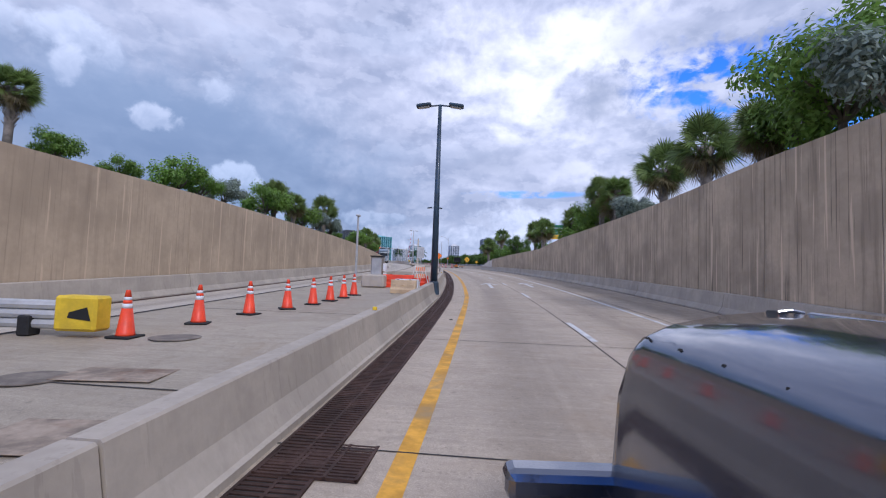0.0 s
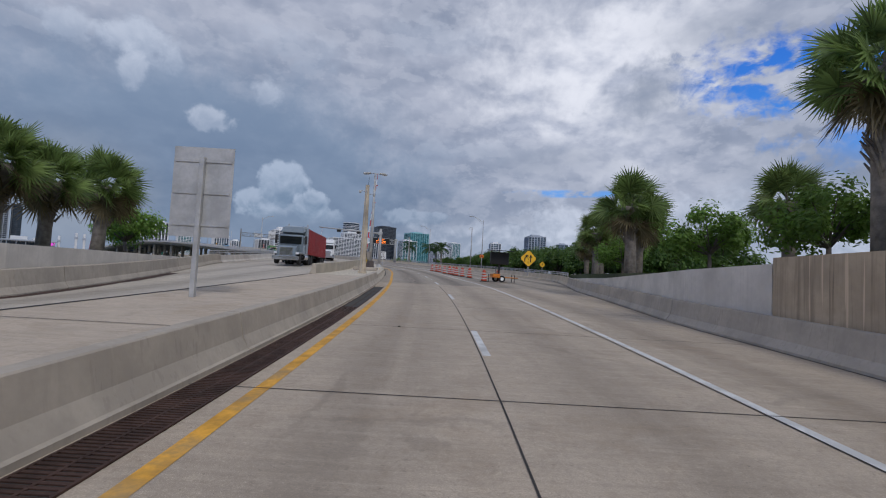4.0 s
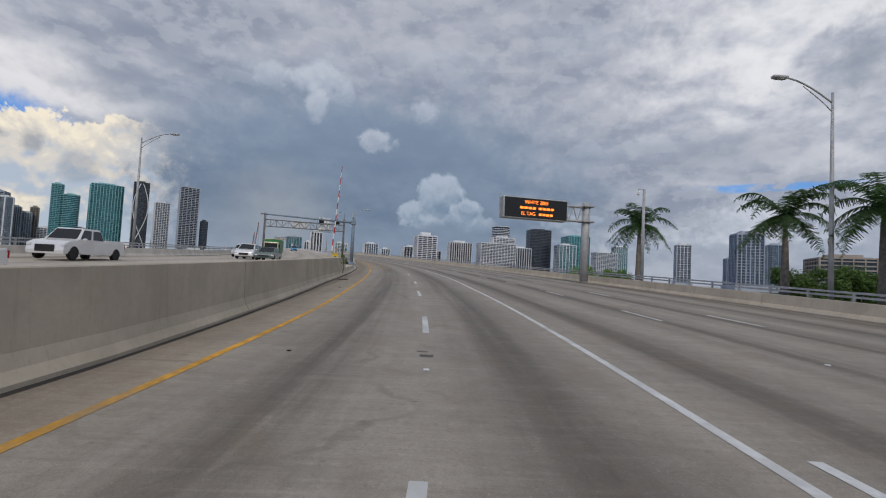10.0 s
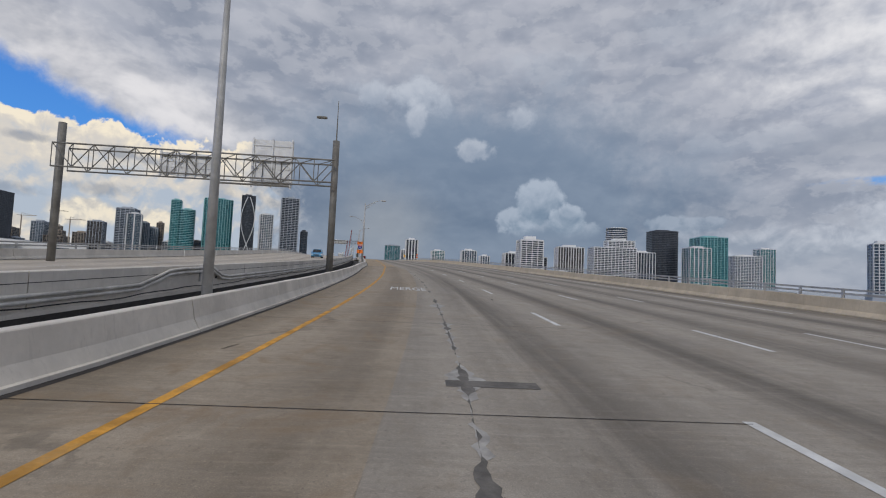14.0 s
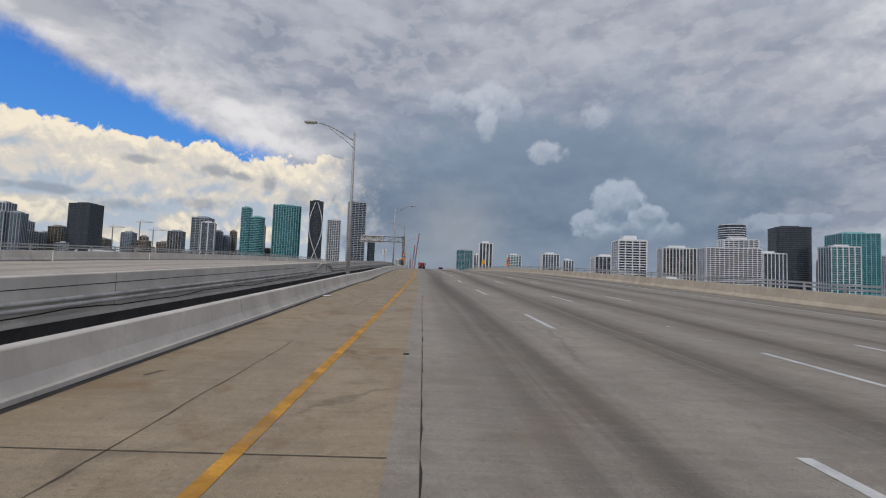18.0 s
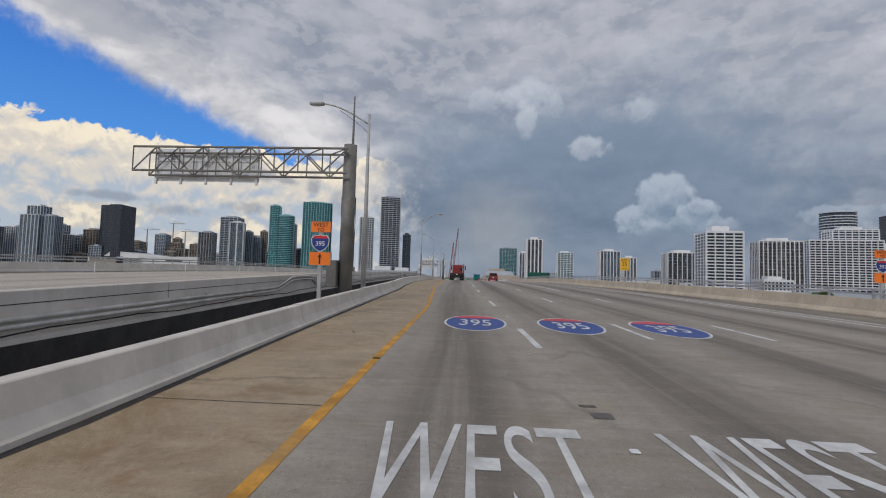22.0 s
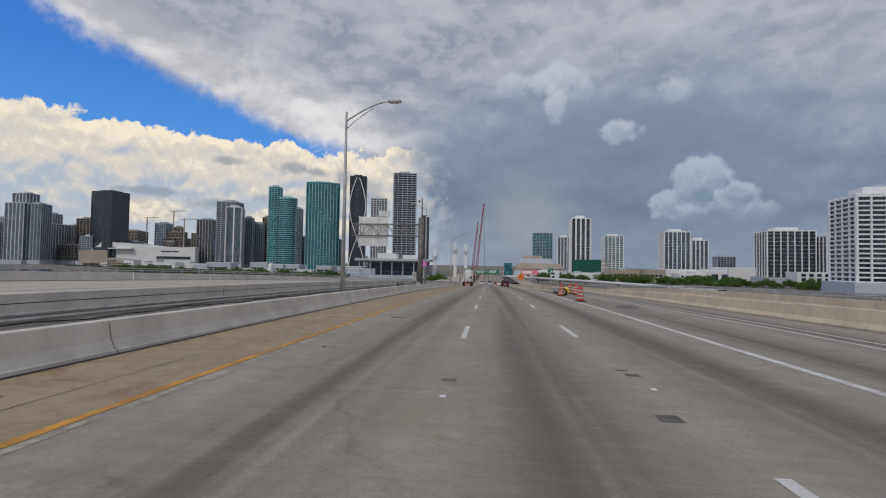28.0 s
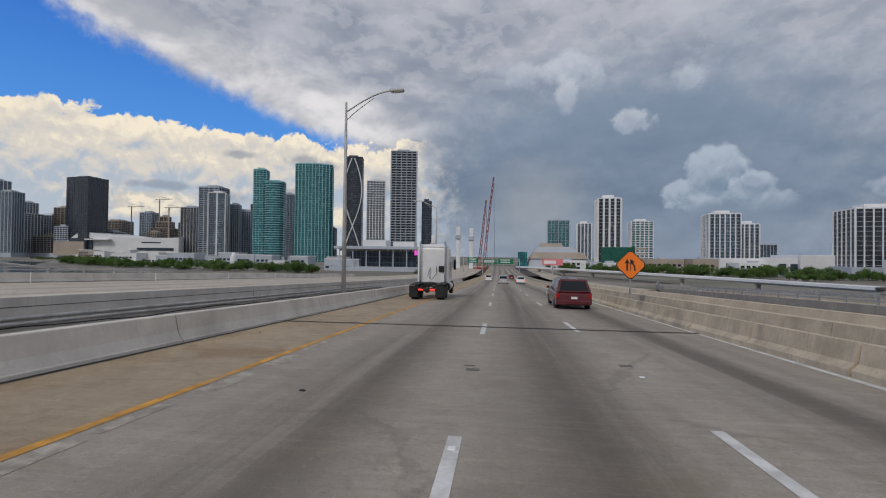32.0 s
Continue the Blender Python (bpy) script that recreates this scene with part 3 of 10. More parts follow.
def lathe(bm, profile, n=20, centre=(0, 0, 0)):
    rings = []
    for r, z in profile:
        rings.append([bm.verts.new((centre[0] + r * math.cos(6.28319 * j / n), centre[1] + r * math.sin(6.28319 * j / n), centre[2] + z)) for j in range(n)])
    for a, b in zip(rings, rings[1:]):
        for j in range(n):
            bm.faces.new((a[j], a[(j + 1) % n], b[(j + 1) % n], b[j]))
    if profile[0][0] > 0.001:
        bm.faces.new(rings[0][::-1])
    if profile[-1][0] > 0.001:
        bm.faces.new(rings[-1])


def lathed(profile, n=20, centre=(0, 0, 0)):
    bm = bmesh.new()
    lathe(bm, profile, n, centre)
    return bm


def plate(outline, y0, y1):
    """An upright flat plate in the xz plane with the given outline and thickness."""
    bm = bmesh.new()
    a = [bm.verts.new((x, y0, z)) for x, z in outline]
    b = [bm.verts.new((x, y1, z)) for x, z in outline]
    bm.faces.new(a)
    bm.faces.new(b[::-1])
    n = len(outline)
    for i in range(n):
        bm.faces.new((a[i], b[i], b[(i + 1) % n], a[(i + 1) % n]))
    return bm


def lettering(name, text, size, mat, parent, m, squeeze=1.0, label=""):
    """Words as a thin mesh, centred; m places the text's own xy plane."""
    cu = bpy.data.curves.new(name, "FONT")
    cu.body, cu.size, cu.align_x, cu.align_y, cu.extrude = text, size, "CENTER", "CENTER", 0.003
    tmp = new(name + "_curve", cu)
    bpy.context.view_layer.update()
    me = bpy.data.meshes.new_from_object(tmp.evaluated_get(bpy.context.evaluated_depsgraph_get()))
    bpy.data.objects.remove(tmp)
    bpy.data.curves.remove(cu)
    me.transform(m @ Matrix.Diagonal((squeeze, 1, 1, 1)))
    me.materials.clear()
    me.materials.append(mat)
    ob = new(name, me)
    ob.parent = parent
    if label:
        ob["label"] = label
    return ob


UPRIGHT = pose(0, 0, 0, 90, 0, 0)     # text plane turned to face -y

# ---- the line of the road ----
STEP = 30.0
HEAD = [-6.33, -3.36, 0.3, 4.57, 9.23, 13.7, 19.45, 25.78, 31.23, 35.82, 40.02, 43.59, 46.09, 47.4, 47.18, 46.5, 46.39, 46.9, 47.41, 47.85, 48.15, 48.22, 48.16]
GRADE = [4.0, 3.66, 3.3, 2.92, 2.58, 2.6, 2.72, 2.9, 3.09, 3.32, 3.64, 3.95, 4.26, 4.21, 3.4, 2.51, 1.52, 0.41, -0.71, -1.77, -2.6, -3.35, -4.0]
KN = np.arange(len(HEAD)) * STEP
S0, S1 = -90, 1100
SL = np.arange(S0, S1 + 1.0)
_h = np.radians(np.interp(SL[:-1] + 0.5, KN, HEAD))
_g = np.interp(SL[:-1] + 0.5, np.append(KN, [760.0, 850.0, 960.0]), np.append(GRADE, [-3.9, -2.4, 0.0])) / 100
_x = np.concatenate([[0], np.cumsum(-np.sin(_h))])
_y = np.concatenate([[0], np.cumsum(np.cos(_h))])
_z = np.concatenate([[0], np.cumsum(_g)])
_x, _y, _z = _x - _x[-S0], _y - _y[-S0], _z - _z[-S0]
_a = np.radians(np.interp(SL, KN, HEAD))


def R(s, u=0.0, h=0.0):
    """Road place: s metres along, u metres to the right, h above the carriageway."""
    a = np.interp(s, SL, _a)
    return Vector((np.interp(s, SL, _x) + u * math.cos(a), np.interp(s, SL, _y) + u * math.sin(a), np.interp(s, SL, _z) + h))


def RZ(s):
    return float(np.interp(s, SL, _z))


def turn(s):
    return math.degrees(float(np.interp(s, SL, _a)))


def at(s, u=0.0, h=0.0, extra=0.0):
    """Pose on the road: x to the right, y ahead."""
    p = R(s, u, h)
    return pose(p.x, p.y, p.z, 0, 0, turn(s) + extra)


def table(*pairs):
    xs, ys = [p[0] for p in pairs], [p[1] for p in pairs]
    return lambda s: float(np.interp(s, xs, ys))


# lines across the road, as functions of the way along
yellow = table((-60, -0.75), (0, -0.72), (22, -0.8), (44, -1.5), (68, -2.1), (80, -2.2), (128, -3.25), (158, -3.05), (186, -3.75), (212, -3.75), (226, -4.05), (240, -4.05), (264, -3.85), (280, -3.25), (338, -2.4), (348, -2), (389, -1.4), (402, -1.15), (440, -1.7), (466, -1.85), (480, -2.78), (488, -3.34), (496, -3.61), (500, -3.75), (520, -4.15), (545, -4.6), (580, -4.9), (612, -4.9), (643, -4.7), (700, -4.7))
left_toe = table((-60, -2), (0, -2), (22, -2.1), (46, -2.9), (68, -3.3), (80, -3.25), (128, -4), (148, -4.05), (166, -4.4), (186, -5.3), (206, -5.05), (227, -5.95), (240, -5.87), (258, -5.57), (268, -5.9), (287, -4.9), (340, -5.2), (352, -4.7), (389, -4.6), (397, -4.25), (442, -4.8), (450, -4.2), (480, -5.35), (488, -6.11), (496, -6.57), (500, -6.79), (520, -7.2), (545, -7.6), (585, -7.8), (648, -7.8), (700, -7.8))
line_a = table((-60, 2.6), (0, 2.6), (12, 2.5), (26, 2.25), (69, 1.25), (80, 1.0), (131, 0.38), (150, 0.3), (186, -0.34), (203, -0.1), (224, -0.36), (250, 0.0))
line_1 = table((133, 3.5), (170, 3.5), (200, 3.3), (229, 3.25), (239, 3.5), (271, 3.82), (284, 4), (352, 4.25), (398, 2.6), (411, 2.7), (445, 1.8), (457, 1.57), (480, 0.55), (488, 0.27), (496, 0.1), (510, -0.16), (586, -0.7), (609, -0.62), (623, -0.45), (670, -0.45), (1000, -0.45))
line_2 = table((198, 8.3), (215, 8.4), (249, 8.5), (278, 8.25), (355, 8.3), (400, 5.9), (446, 5.2), (480, 4.1), (510, 3.3), (587, 2.62), (623, 2.7), (655, 2.65), (1000, 2.65))
line_3 = table((200, 12.0), (280, 12.1), (355, 12.0), (400, 9.4), (446, 8.7), (480, 7.6), (510, 6.9), (587, 6.35), (634, 6.6), (1000, 6.6))
right_toe = table((-60, 9.3), (0, 9.3), (44, 8.8), (70, 8.4), (100, 8.3), (118, 11.0), (139, 17.0), (170, 18.5), (210, 19.5), (280, 20.0), (350, 20.5), (410, 20.0), (460, 18.4), (475, 17.4),
                  (490, 15.8), (505, 14.4), (590, 14.0), (602, 13.6), (640, 13.5), (1000, 13.5))
# the carriageway for the other direction
opp_in = table((-60, -7), (0, -7), (70, -7.4), (100, -7.2), (118, -7.3), (134, -7.4), (150, -7.2), (166, -7), (173.6, -6.52), (174.6, -5.75), (180, -5.55), (206, -5.2), (227, -6.15), (240, -6.23), (241, -7.5), (254, -7.71), (270, -8.3), (340, -8), (389, -7.4), (442, -7.6), (500, -9.45), (585, -11.25), (700, -11.25), (1000, -11.25))
opp_out = table((-60, -12.4), (80, -12.4), (98, -13.0), (125, -18.5), (160, -21.5), (280, -24.5), (400, -27.0), (500, -30.0), (600, -33.0), (1000, -33.0))
opp_h = table((-60, 0.45), (60, 0.42), (110, 0.4), (150, 0.6), (240, 0.6), (270, 0.42), (1000, 0.25))


# ---- sweeps along the road ----
def mesh_object(name, verts, faces, mat, parent=None, uvs=None, label="", smooth=False):
    me = bpy.data.meshes.new(name)
    me.from_pydata([tuple(v) for v in verts], [], faces)
    for q in mat if isinstance(mat, (list, tuple)) else [mat]:
        me.materials.append(q)
    if uvs is not None:
        layer = me.uv_layers.new(name="UVMap")
        idx = np.empty(len(me.loops), dtype=np.int32)
        me.loops.foreach_get("vertex_index", idx)
        layer.data.foreach_set("uv", np.array(uvs, dtype=np.float32)[idx].ravel())
    if smooth:
        me.polygons.foreach_set("use_smooth", [True] * len(me.polygons))
    ob = new(name, me)
    if parent is not None:
        ob.parent = parent
    if label:
        ob["label"] = label
    return ob


def stations(s0, s1, ds):
    n = max(1, int(math.ceil((s1 - s0) / ds)))
    return [s0 + (s1 - s0) * i / n for i in range(n + 1)]


def strip(name, s0, s1, f0, f1, mat, h=0.0, cols=4, ds=4.0, parent=None, label="", z=None, lift=None):
    """A ribbon of surface between two lines; z gives an absolute height instead of one above the road."""
    f0 = f0 if callable(f0) else (lambda s, c=f0: c)
    f1 = f1 if callable(f1) else (lambda s, c=f1: c)
    hh = h if callable(h) else (lambda s, c=h: c)
    vs, fs, uv = [], [], []
    st = stations(s0, s1, ds)
    for s in st:
        for j in range(cols + 1):
            u = f0(s) + (f1(s) - f0(s)) * j / cols
            p = R(s, u, hh(s) + (lift(s) * (1 - j / cols) if lift else 0.0))
            if z is not None:
                p.z = z
            vs.append(p)
            uv.append((u - line_1(s) + 3.44 if s > 262 else u - line_a(min(s, 250.0)) - max(0.0, s - 250.0) / 12.0 * (line_1(262.0) - 3.44 - line_a(250.0)), s))
    n = cols + 1
    for i in range(len(st) - 1):
        for j in range(cols):
            fs.append((i * n + j, i * n + j + 1, (i + 1) * n + j + 1, (i + 1) * n + j))
    return mesh_object(name, vs, fs, mat, parent, uv, label)


def sweep(name, s0, s1, line, profile, mat, parent=None, ds=3.0, h=0.0, label="", side=1.0):
    """A closed profile of (offset, height) carried along a line of the road, with end caps."""
    hh = h if callable(h) else (lambda s, c=h: c)
    st = stations(s0, s1, ds)
    n = len(profile)
    vs, fs = [], []
    for s in st:
        for o, z in profile:
            vs.append(R(s, line(s) + o * side, hh(s) + z))
    for i in range(len(st) - 1):
        for j in range(n):
            q = (i * n + j, i * n + (j + 1) % n, (i + 1) * n + (j + 1) % n, (i + 1) * n + j)
            fs.append(q if side < 0 else q[::-1])
    cap = list(range(n))
    fs.append(cap[::-1] if side < 0 else cap)
    cap = [(len(st) - 1) * n + j for j in range(n)]
    fs.append(cap if side < 0 else cap[::-1])
    return mesh_object(name, vs, fs, mat, parent, label=label)


def panels(owner, piece, s0, s1, length, line, profile, mat, h=0.0, side=1.0, gap=0.035):
    """The same, cast in lengths with open joints between them."""
    n = max(1, round((s1 - s0) / length))
    for i in range(n):
        a, b = s0 + (s1 - s0) * i / n, s0 + (s1 - s0) * (i + 1) / n
        sweep(piece, a + gap / 2, b - gap / 2, line, profile, mat, owner, 3.2, h, side=side)


F_SHAPE = [(0.0, -0.3), (0.0, 0.07), (0.05, 0.09), (0.16, 0.30), (0.23, 0.70), (0.25, 0.72), (0.46, 0.72), (0.48, 0.70), (0.48, -0.3)]
LOW = [(0.0, -0.3), (0.0, 0.07), (0.05, 0.09), (0.14, 0.26), (0.18, 0.51), (0.20, 0.53), (0.44, 0.53), (0.46, 0.51), (0.46, -0.3)]
HIGH = [(0.0, -0.3), (0.0, 0.07), (0.10, 0.22), (0.16, 0.42), (0.20, 1.46), (0.22, 1.48), (0.50, 1.48), (0.52, 1.46), (0.52, -0.3)]
OPP = [(0.0, -0.9), (0.0, 0.78), (0.02, 0.80), (0.22, 0.80), (0.30, 0.45), (0.42, 0.12), (0.42, -0.9)]
RIGHT = [(0.0, -0.3), (0.0, 0.07), (0.14, 0.28), (0.22, 0.80), (0.24, 0.82), (0.46, 0.82), (0.48, 0.80), (0.48, -0.3)]


def structure(name, label, category):
    return thing(name, label, category, kind="structure")


# ---- sea and land ----
def half_disc(name, z, sign, mat, label, category):
    """Half of a wide sheet, cut along a line across the road at the island's shore."""
    c, th = R(250.0), radians(turn(250.0))
    rad = [0.0, 40, 100, 200, 350, 600, 1000, 1700, 2900, 4600]
    n = 40
    vs, fs = [], []
    for r in rad:
        for j in range(n + 1):
            q = th + math.pi * j / n * sign
            vs.append((c.x + r * math.cos(q), c.y + r * math.sin(q), z))
    for i in range(len(rad) - 1):
        for j in range(n):
            k = i * (n + 1) + j
            f = (k, k + n + 1, k + n + 2, k + 1)
            fs.append(f if sign > 0 else f[::-1])
    return tagged(mesh_object(name, vs, fs, mat), label, category, kind="structure")


half_disc("water", 1.2, 1, WATER, "grey-green bay water reaching the horizon", "water")
half_disc("ground", -9.0, -1, GRASS, "low ground under the island reaching the horizon", "ground")

ISLE_Z = 5.0


def land(name, s0, s1, f0, f1, z, label, ds=8.0):
    """A raised sheet of ground with a skirt down into the water."""
    g0 = f0 if callable(f0) else (lambda s, c=f0: c)
    g1 = f1 if callable(f1) else (lambda s, c=f1: c)
    zz = z if callable(z) else (lambda s, c=z: c)
    st = stations(s0, s1, ds)
    cols, vs, fs = 14, [], []
    for s in st:
        for j in range(cols + 1):
            u = g0(s) + (g1(s) - g0(s)) * (j / cols)
            p = R(s, u)
            p.z = zz(s) + 0.25 * noise.noise(Vector((p.x * 0.05, p.y * 0.05, 3))) * (1 if 0 < j < cols else 0)
            vs.append(p)
    n = cols + 1
    for i in range(len(st) - 1):
        for j in range(cols):
            fs.append((i * n + j, i * n + j + 1, (i + 1) * n + j + 1, (i + 1) * n + j))
    rim = [j for j in range(n)] + [i * n + cols for i in range(1, len(st))] + [(len(st) - 1) * n + j for j in range(cols - 1, -1, -1)] + [i * n for i in range(len(st) - 2, 0, -1)]
    base = len(vs)
    for k in rim:
        vs.append(Vector((vs[k].x, vs[k].y, -1.0)))
    for i in range(len(rim)):
        fs.append((rim[i], base + i, base + (i + 1) % len(rim), rim[(i + 1) % len(rim)]))
    return tagged(mesh_object(name, vs, fs, GRASS), label, "ground", kind="structure")


isle_right = table((-90, 5.7), (100, 5.3), (150, 5.3), (262, 7.2))
land("ground", S0, 262, lambda s: right_toe(s) + 0.75, 160, isle_right, "grassy island ground behind the retaining wall")
land("ground", S0, 100, -230, lambda s: opp_out(s) - 1.25, ISLE_Z, "grassy island ground above the ramp")
land("ground", 100, 252, -230, lambda s: opp_out(s) - 0.7, 4.6, "grassy island ground beside the road")
# earth body under the road on the island and the mainland
for nm, a0, a1, q0, q1 in (("embankment", S0, 258, lambda s: opp_out(s) - 1.3, lambda s: right_toe(s) + 0.8), ("embankment", 890, S1, -30, 22)):
    bed = strip(nm, a0, a1, q0, q1, BED_AND_SHADE, h=-0.35, cols=2, ds=10)
    tagged(bed, "dark earth and concrete bed under the road", "embankment", kind="structure")
# ---- carriageway ----
tan_edge = table((252, 0.0), (258, 2.6), (340, 2.9), (350, 1.9), (380, 0.95), (400, 0.7), (425, 0.35), (452, 0.0))     # how far the brown slabs reach past the yellow line
ramp = strip("ramp_road", S0, 118, yellow, right_toe, RAMP, cols=12, ds=3.0)
tagged(ramp, "pale warm grey concrete ramp with joints and tyre marks", "road", kind="structure")
mroad = strip("merge_road", 118, 196, yellow, right_toe, MERGE_ROAD, cols=12, ds=3.0)
tagged(mroad, "warm grey concrete carriageway where the ramp joins", "road", kind="structure")
road = strip("road", 196, S1, lambda s: yellow(s) + tan_edge(s), right_toe, ROAD, cols=12, ds=3.0)
tagged(road, "grey grooved concrete carriageway with tyre marks", "road", kind="structure")
sh = strip("ramp_shoulder", S0, 118, lambda s: left_toe(s) - 0.05, yellow, RAMP, cols=3, ds=3.0)
tagged(sh, "pale concrete strip between drain and yellow line", "road shoulder", kind="structure")
sh = strip("merge_shoulder", 118, 252, lambda s: left_toe(s) - 0.05, yellow, MERGE_ROAD, cols=3, ds=3.0)
tagged(sh, "grey concrete shoulder beside the tall barrier", "road shoulder", kind="structure")
sh = strip("worn_slabs", 252, 352, lambda s: left_toe(s) - 0.05, lambda s: yellow(s) + tan_edge(s), SLABS, cols=5, ds=3.0)
tagged(sh, "stained worn concrete slabs with patched joints", "road", kind="structure")
sh = strip("road_shoulder", 352, S1, lambda s: left_toe(s) - 0.05, lambda s: yellow(s) + tan_edge(s), SHOULDER, cols=4, ds=3.0)
tagged(sh, "stained brownish concrete shoulder inside the yellow line", "road shoulder", kind="structure")
opp_lift = table((-60, -0.42), (80, -0.45), (104, -0.35), (128, 0.0), (240, 0.0), (330, 0.12), (420, 0.2), (600, 0.38), (1000, 0.38))
opp = strip("opposite_road", S0, S1, opp_out, lambda s: opp_in(s) - 0.3, OPPOSITE, h=opp_h, cols=6, ds=4.0, lift=opp_lift)
tagged(opp, "pale concrete carriageway for the opposite direction", "road", kind="structure")

# bridge decks have depth
for nm, f0, f1, hh in (("bridge_deck", lambda s: left_toe(s) - 0.48, lambda s: right_toe(s) + 0.5, lambda s: -0.02), ("bridge_deck", lambda s: opp_out(s) - 0.5, lambda s: opp_in(s) + 0.0, lambda s: opp_h(s) - 0.02)):
    vs, fs = [], []
    st = stations(255, 830, 8)
    for s in st:
        for u, z in ((f0(s), hh(s)), (f1(s), hh(s)), (f1(s) - 1.5, hh(s) - 1.5), (f0(s) + 1.5, hh(s) - 1.5)):
            vs.append(R(s, u, z - 0.03))
    for i in range(len(st) - 1):
        for j in range(4):
            fs.append((i * 4 + j, i * 4 + (j + 1) % 4, (i + 1) * 4 + (j + 1) % 4, (i + 1) * 4 + j))
    ob = mesh_object(nm, vs, fs, BARRIER_OLD)
    tagged(ob, "weathered concrete bridge deck over the bay", "bridge", kind="structure")
    for s in range(300, 830, 48):
        for fr in (0.2, 0.5, 0.8):
            u = f0(s) + (f1(s) - f0(s)) * fr
            p = R(s, u, -1.4)
            part("pier", lathed([(0.9, -2.0), (0.9, p.z)], 12, (p.x, p.y, 0)), BARRIER_OLD, ob)

# ---- markings ----
marks = structure("road_markings", "worn yellow and white road paint", "road markings")
strip("edge_line", S0, 255, lambda s: yellow(s) - (0.10 if s < 175 else 0.075), lambda s: yellow(s) + (0.10 if s < 175 else 0.075), YELLOW, h=0.005, cols=1, ds=2.5, parent=marks, label="worn yellow edge line")
strip("edge_line", 255, S1, lambda s: yellow(s) - 0.08, lambda s: yellow(s) + 0.08, YELLOW_DIRTY, h=0.005, cols=1, ds=2.5, parent=marks, label="dirty orange-yellow edge line")


def dash(line, s, length=3.2, wd=0.16):
    strip("lane_dash", s, s + length, lambda q: line(q) - wd / 2, lambda q: line(q) + wd / 2, WHITE, h=0.005, cols=1, ds=1.7, parent=marks)


def dashes(line, anchors, step=12.8):
    """Dashes at the anchors and evenly between them."""
    for a, b in zip(anchors, anchors[1:]):
        n = max(1, round((b - a) / step))
        for i in range(n):
            dash(line, a + (b - a) * i / n)


dashes(line_a, [-26, 11.2, 23.6, 68.5, 79.9, 131.2, 163.6, 186.2, 199.0, 220.6, 230.5, 243.7, 258.0])
dashes(line_1, [270.4, 293.0, 352.2, 397.7, 410.7, 421.5, 444.8, 456.8, 467.6, 479.9, 490.6, 502.6, 513.9, 525.6, 571.5, 585.2, 596.8, 608.6, 621.5, 645.0, 669.4, 1020.0])
dashes(line_2, [200.0, 214.8, 247.1, 277.0, 354.5, 398.4, 446.0, 586.3, 598.6, 621.3, 645.5, 657.9, 1020.0])
dashes(line_3, [202.0, 277.0, 356.0, 400.0, 446.0, 486.0])


def solid(s0, s1, line, wd=0.16, off=0.0):
    strip("solid_line", s0, s1, lambda q: line(q) + off - wd / 2, lambda q: line(q) + off + wd / 2, WHITE, h=0.005, cols=1, ds=2.5, parent=marks)


solid(S0, 118, table((-60, 5.7), (0, 5.75), (45, 5.0), (80, 4.45), (118, 4.3)))
gore_r = table((118, 4.3), (136, 6.6), (171, 5.6), (185, 4.5), (205, 3.75), (225, 3.45))
solid(118, 262, lambda s: 4.3 - 0.8 * (s - 118) / 15 if s < 133 else line_1(s))
solid(136, 203, gore_r)
for s in np.arange(139, 200, 5.2):       # gore bars
    strip("gore_bar", s, s + 0.35, lambda q, c=s: line_1(c) + 0.1, lambda q, c=s: gore_r(c) - 0.1, WHITE, h=0.005, cols=1, ds=0.4, parent=marks)
solid(486, 1020, line_3, 0.22)
solid(300, 640, lambda s: right_toe(s) - 2.6, 0.16)
solid(430, 620, lambda s: right_toe(s) - 3.4, 0.16)


def flat_poly(name, s, u, pts, mat, parent=marks, h=0.005):
    """A flat painted shape; pts are (right, ahead) from the place."""
    vs = [R(s + b, u + a, h) for a, b in pts]
    return mesh_object(name, vs, [tuple(range(len(pts)))], mat, parent)


def road_words(text, s, u, wide, long):
    lettering("road_word", text, 1.0, WHITE, marks, at(s, u, 0.006) @ pose(0, 0, 0, math.degrees(math.atan(float(np.interp(s, SL[:-1], _g)))), 0, 0)
              @ Matrix.Diagonal((wide / (0.66 * len(text)), long / 0.73, 1, 1)), label="white painted letters on the road")


road_words("MERGE", 158.4, -1.35, 2.1, 2.4)
road_words("MERGE", 306.0, -0.6, 2.2, 2.4)
for k in (0, 1, 2):
    uu = 0.15 + k * 3.15 - 0.15 * k
    road_words("WEST", 450.4, uu, 2.2, 2.2)
    flat_poly("road_shield_border", 461.2, uu, [(1.0 * math.cos(q), 2.0 * math.sin(q)) for q in np.linspace(0, 6.28319, 29)[:-1]], WHITE)
    flat_poly("road_shield", 461.2, uu, [(0.93 * math.cos(q), 1.88 * math.sin(q)) for q in np.linspace(0, 6.28319, 29)[:-1]], SIGNBLUE, h=0.009)
    flat_poly("road_shield_top", 461.2, uu, [(-0.78, 1.05), (0.78, 1.05), (0.5, 1.6), (0, 1.85), (-0.5, 1.6)], SIGNRED, h=0.012)
    lettering("road_shield_number", "395", 1.0, WHITE, marks, at(461.0, uu, 0.014) @ pose(0, 0, 0, 1.6) @ Matrix.Diagonal((0.72, 2.0, 1, 1)))
flat_poly("merge_arrow", 166.0, -1.5, [(-1.3, -1.9), (-1.0, -1.95), (-0.25, -0.6), (0.0, -1.2), (0.25, 0.35), (1.35, 2.1), (0.35, 1.4), (-0.35, 1.1), (-0.1, 0.5)], WHITE)
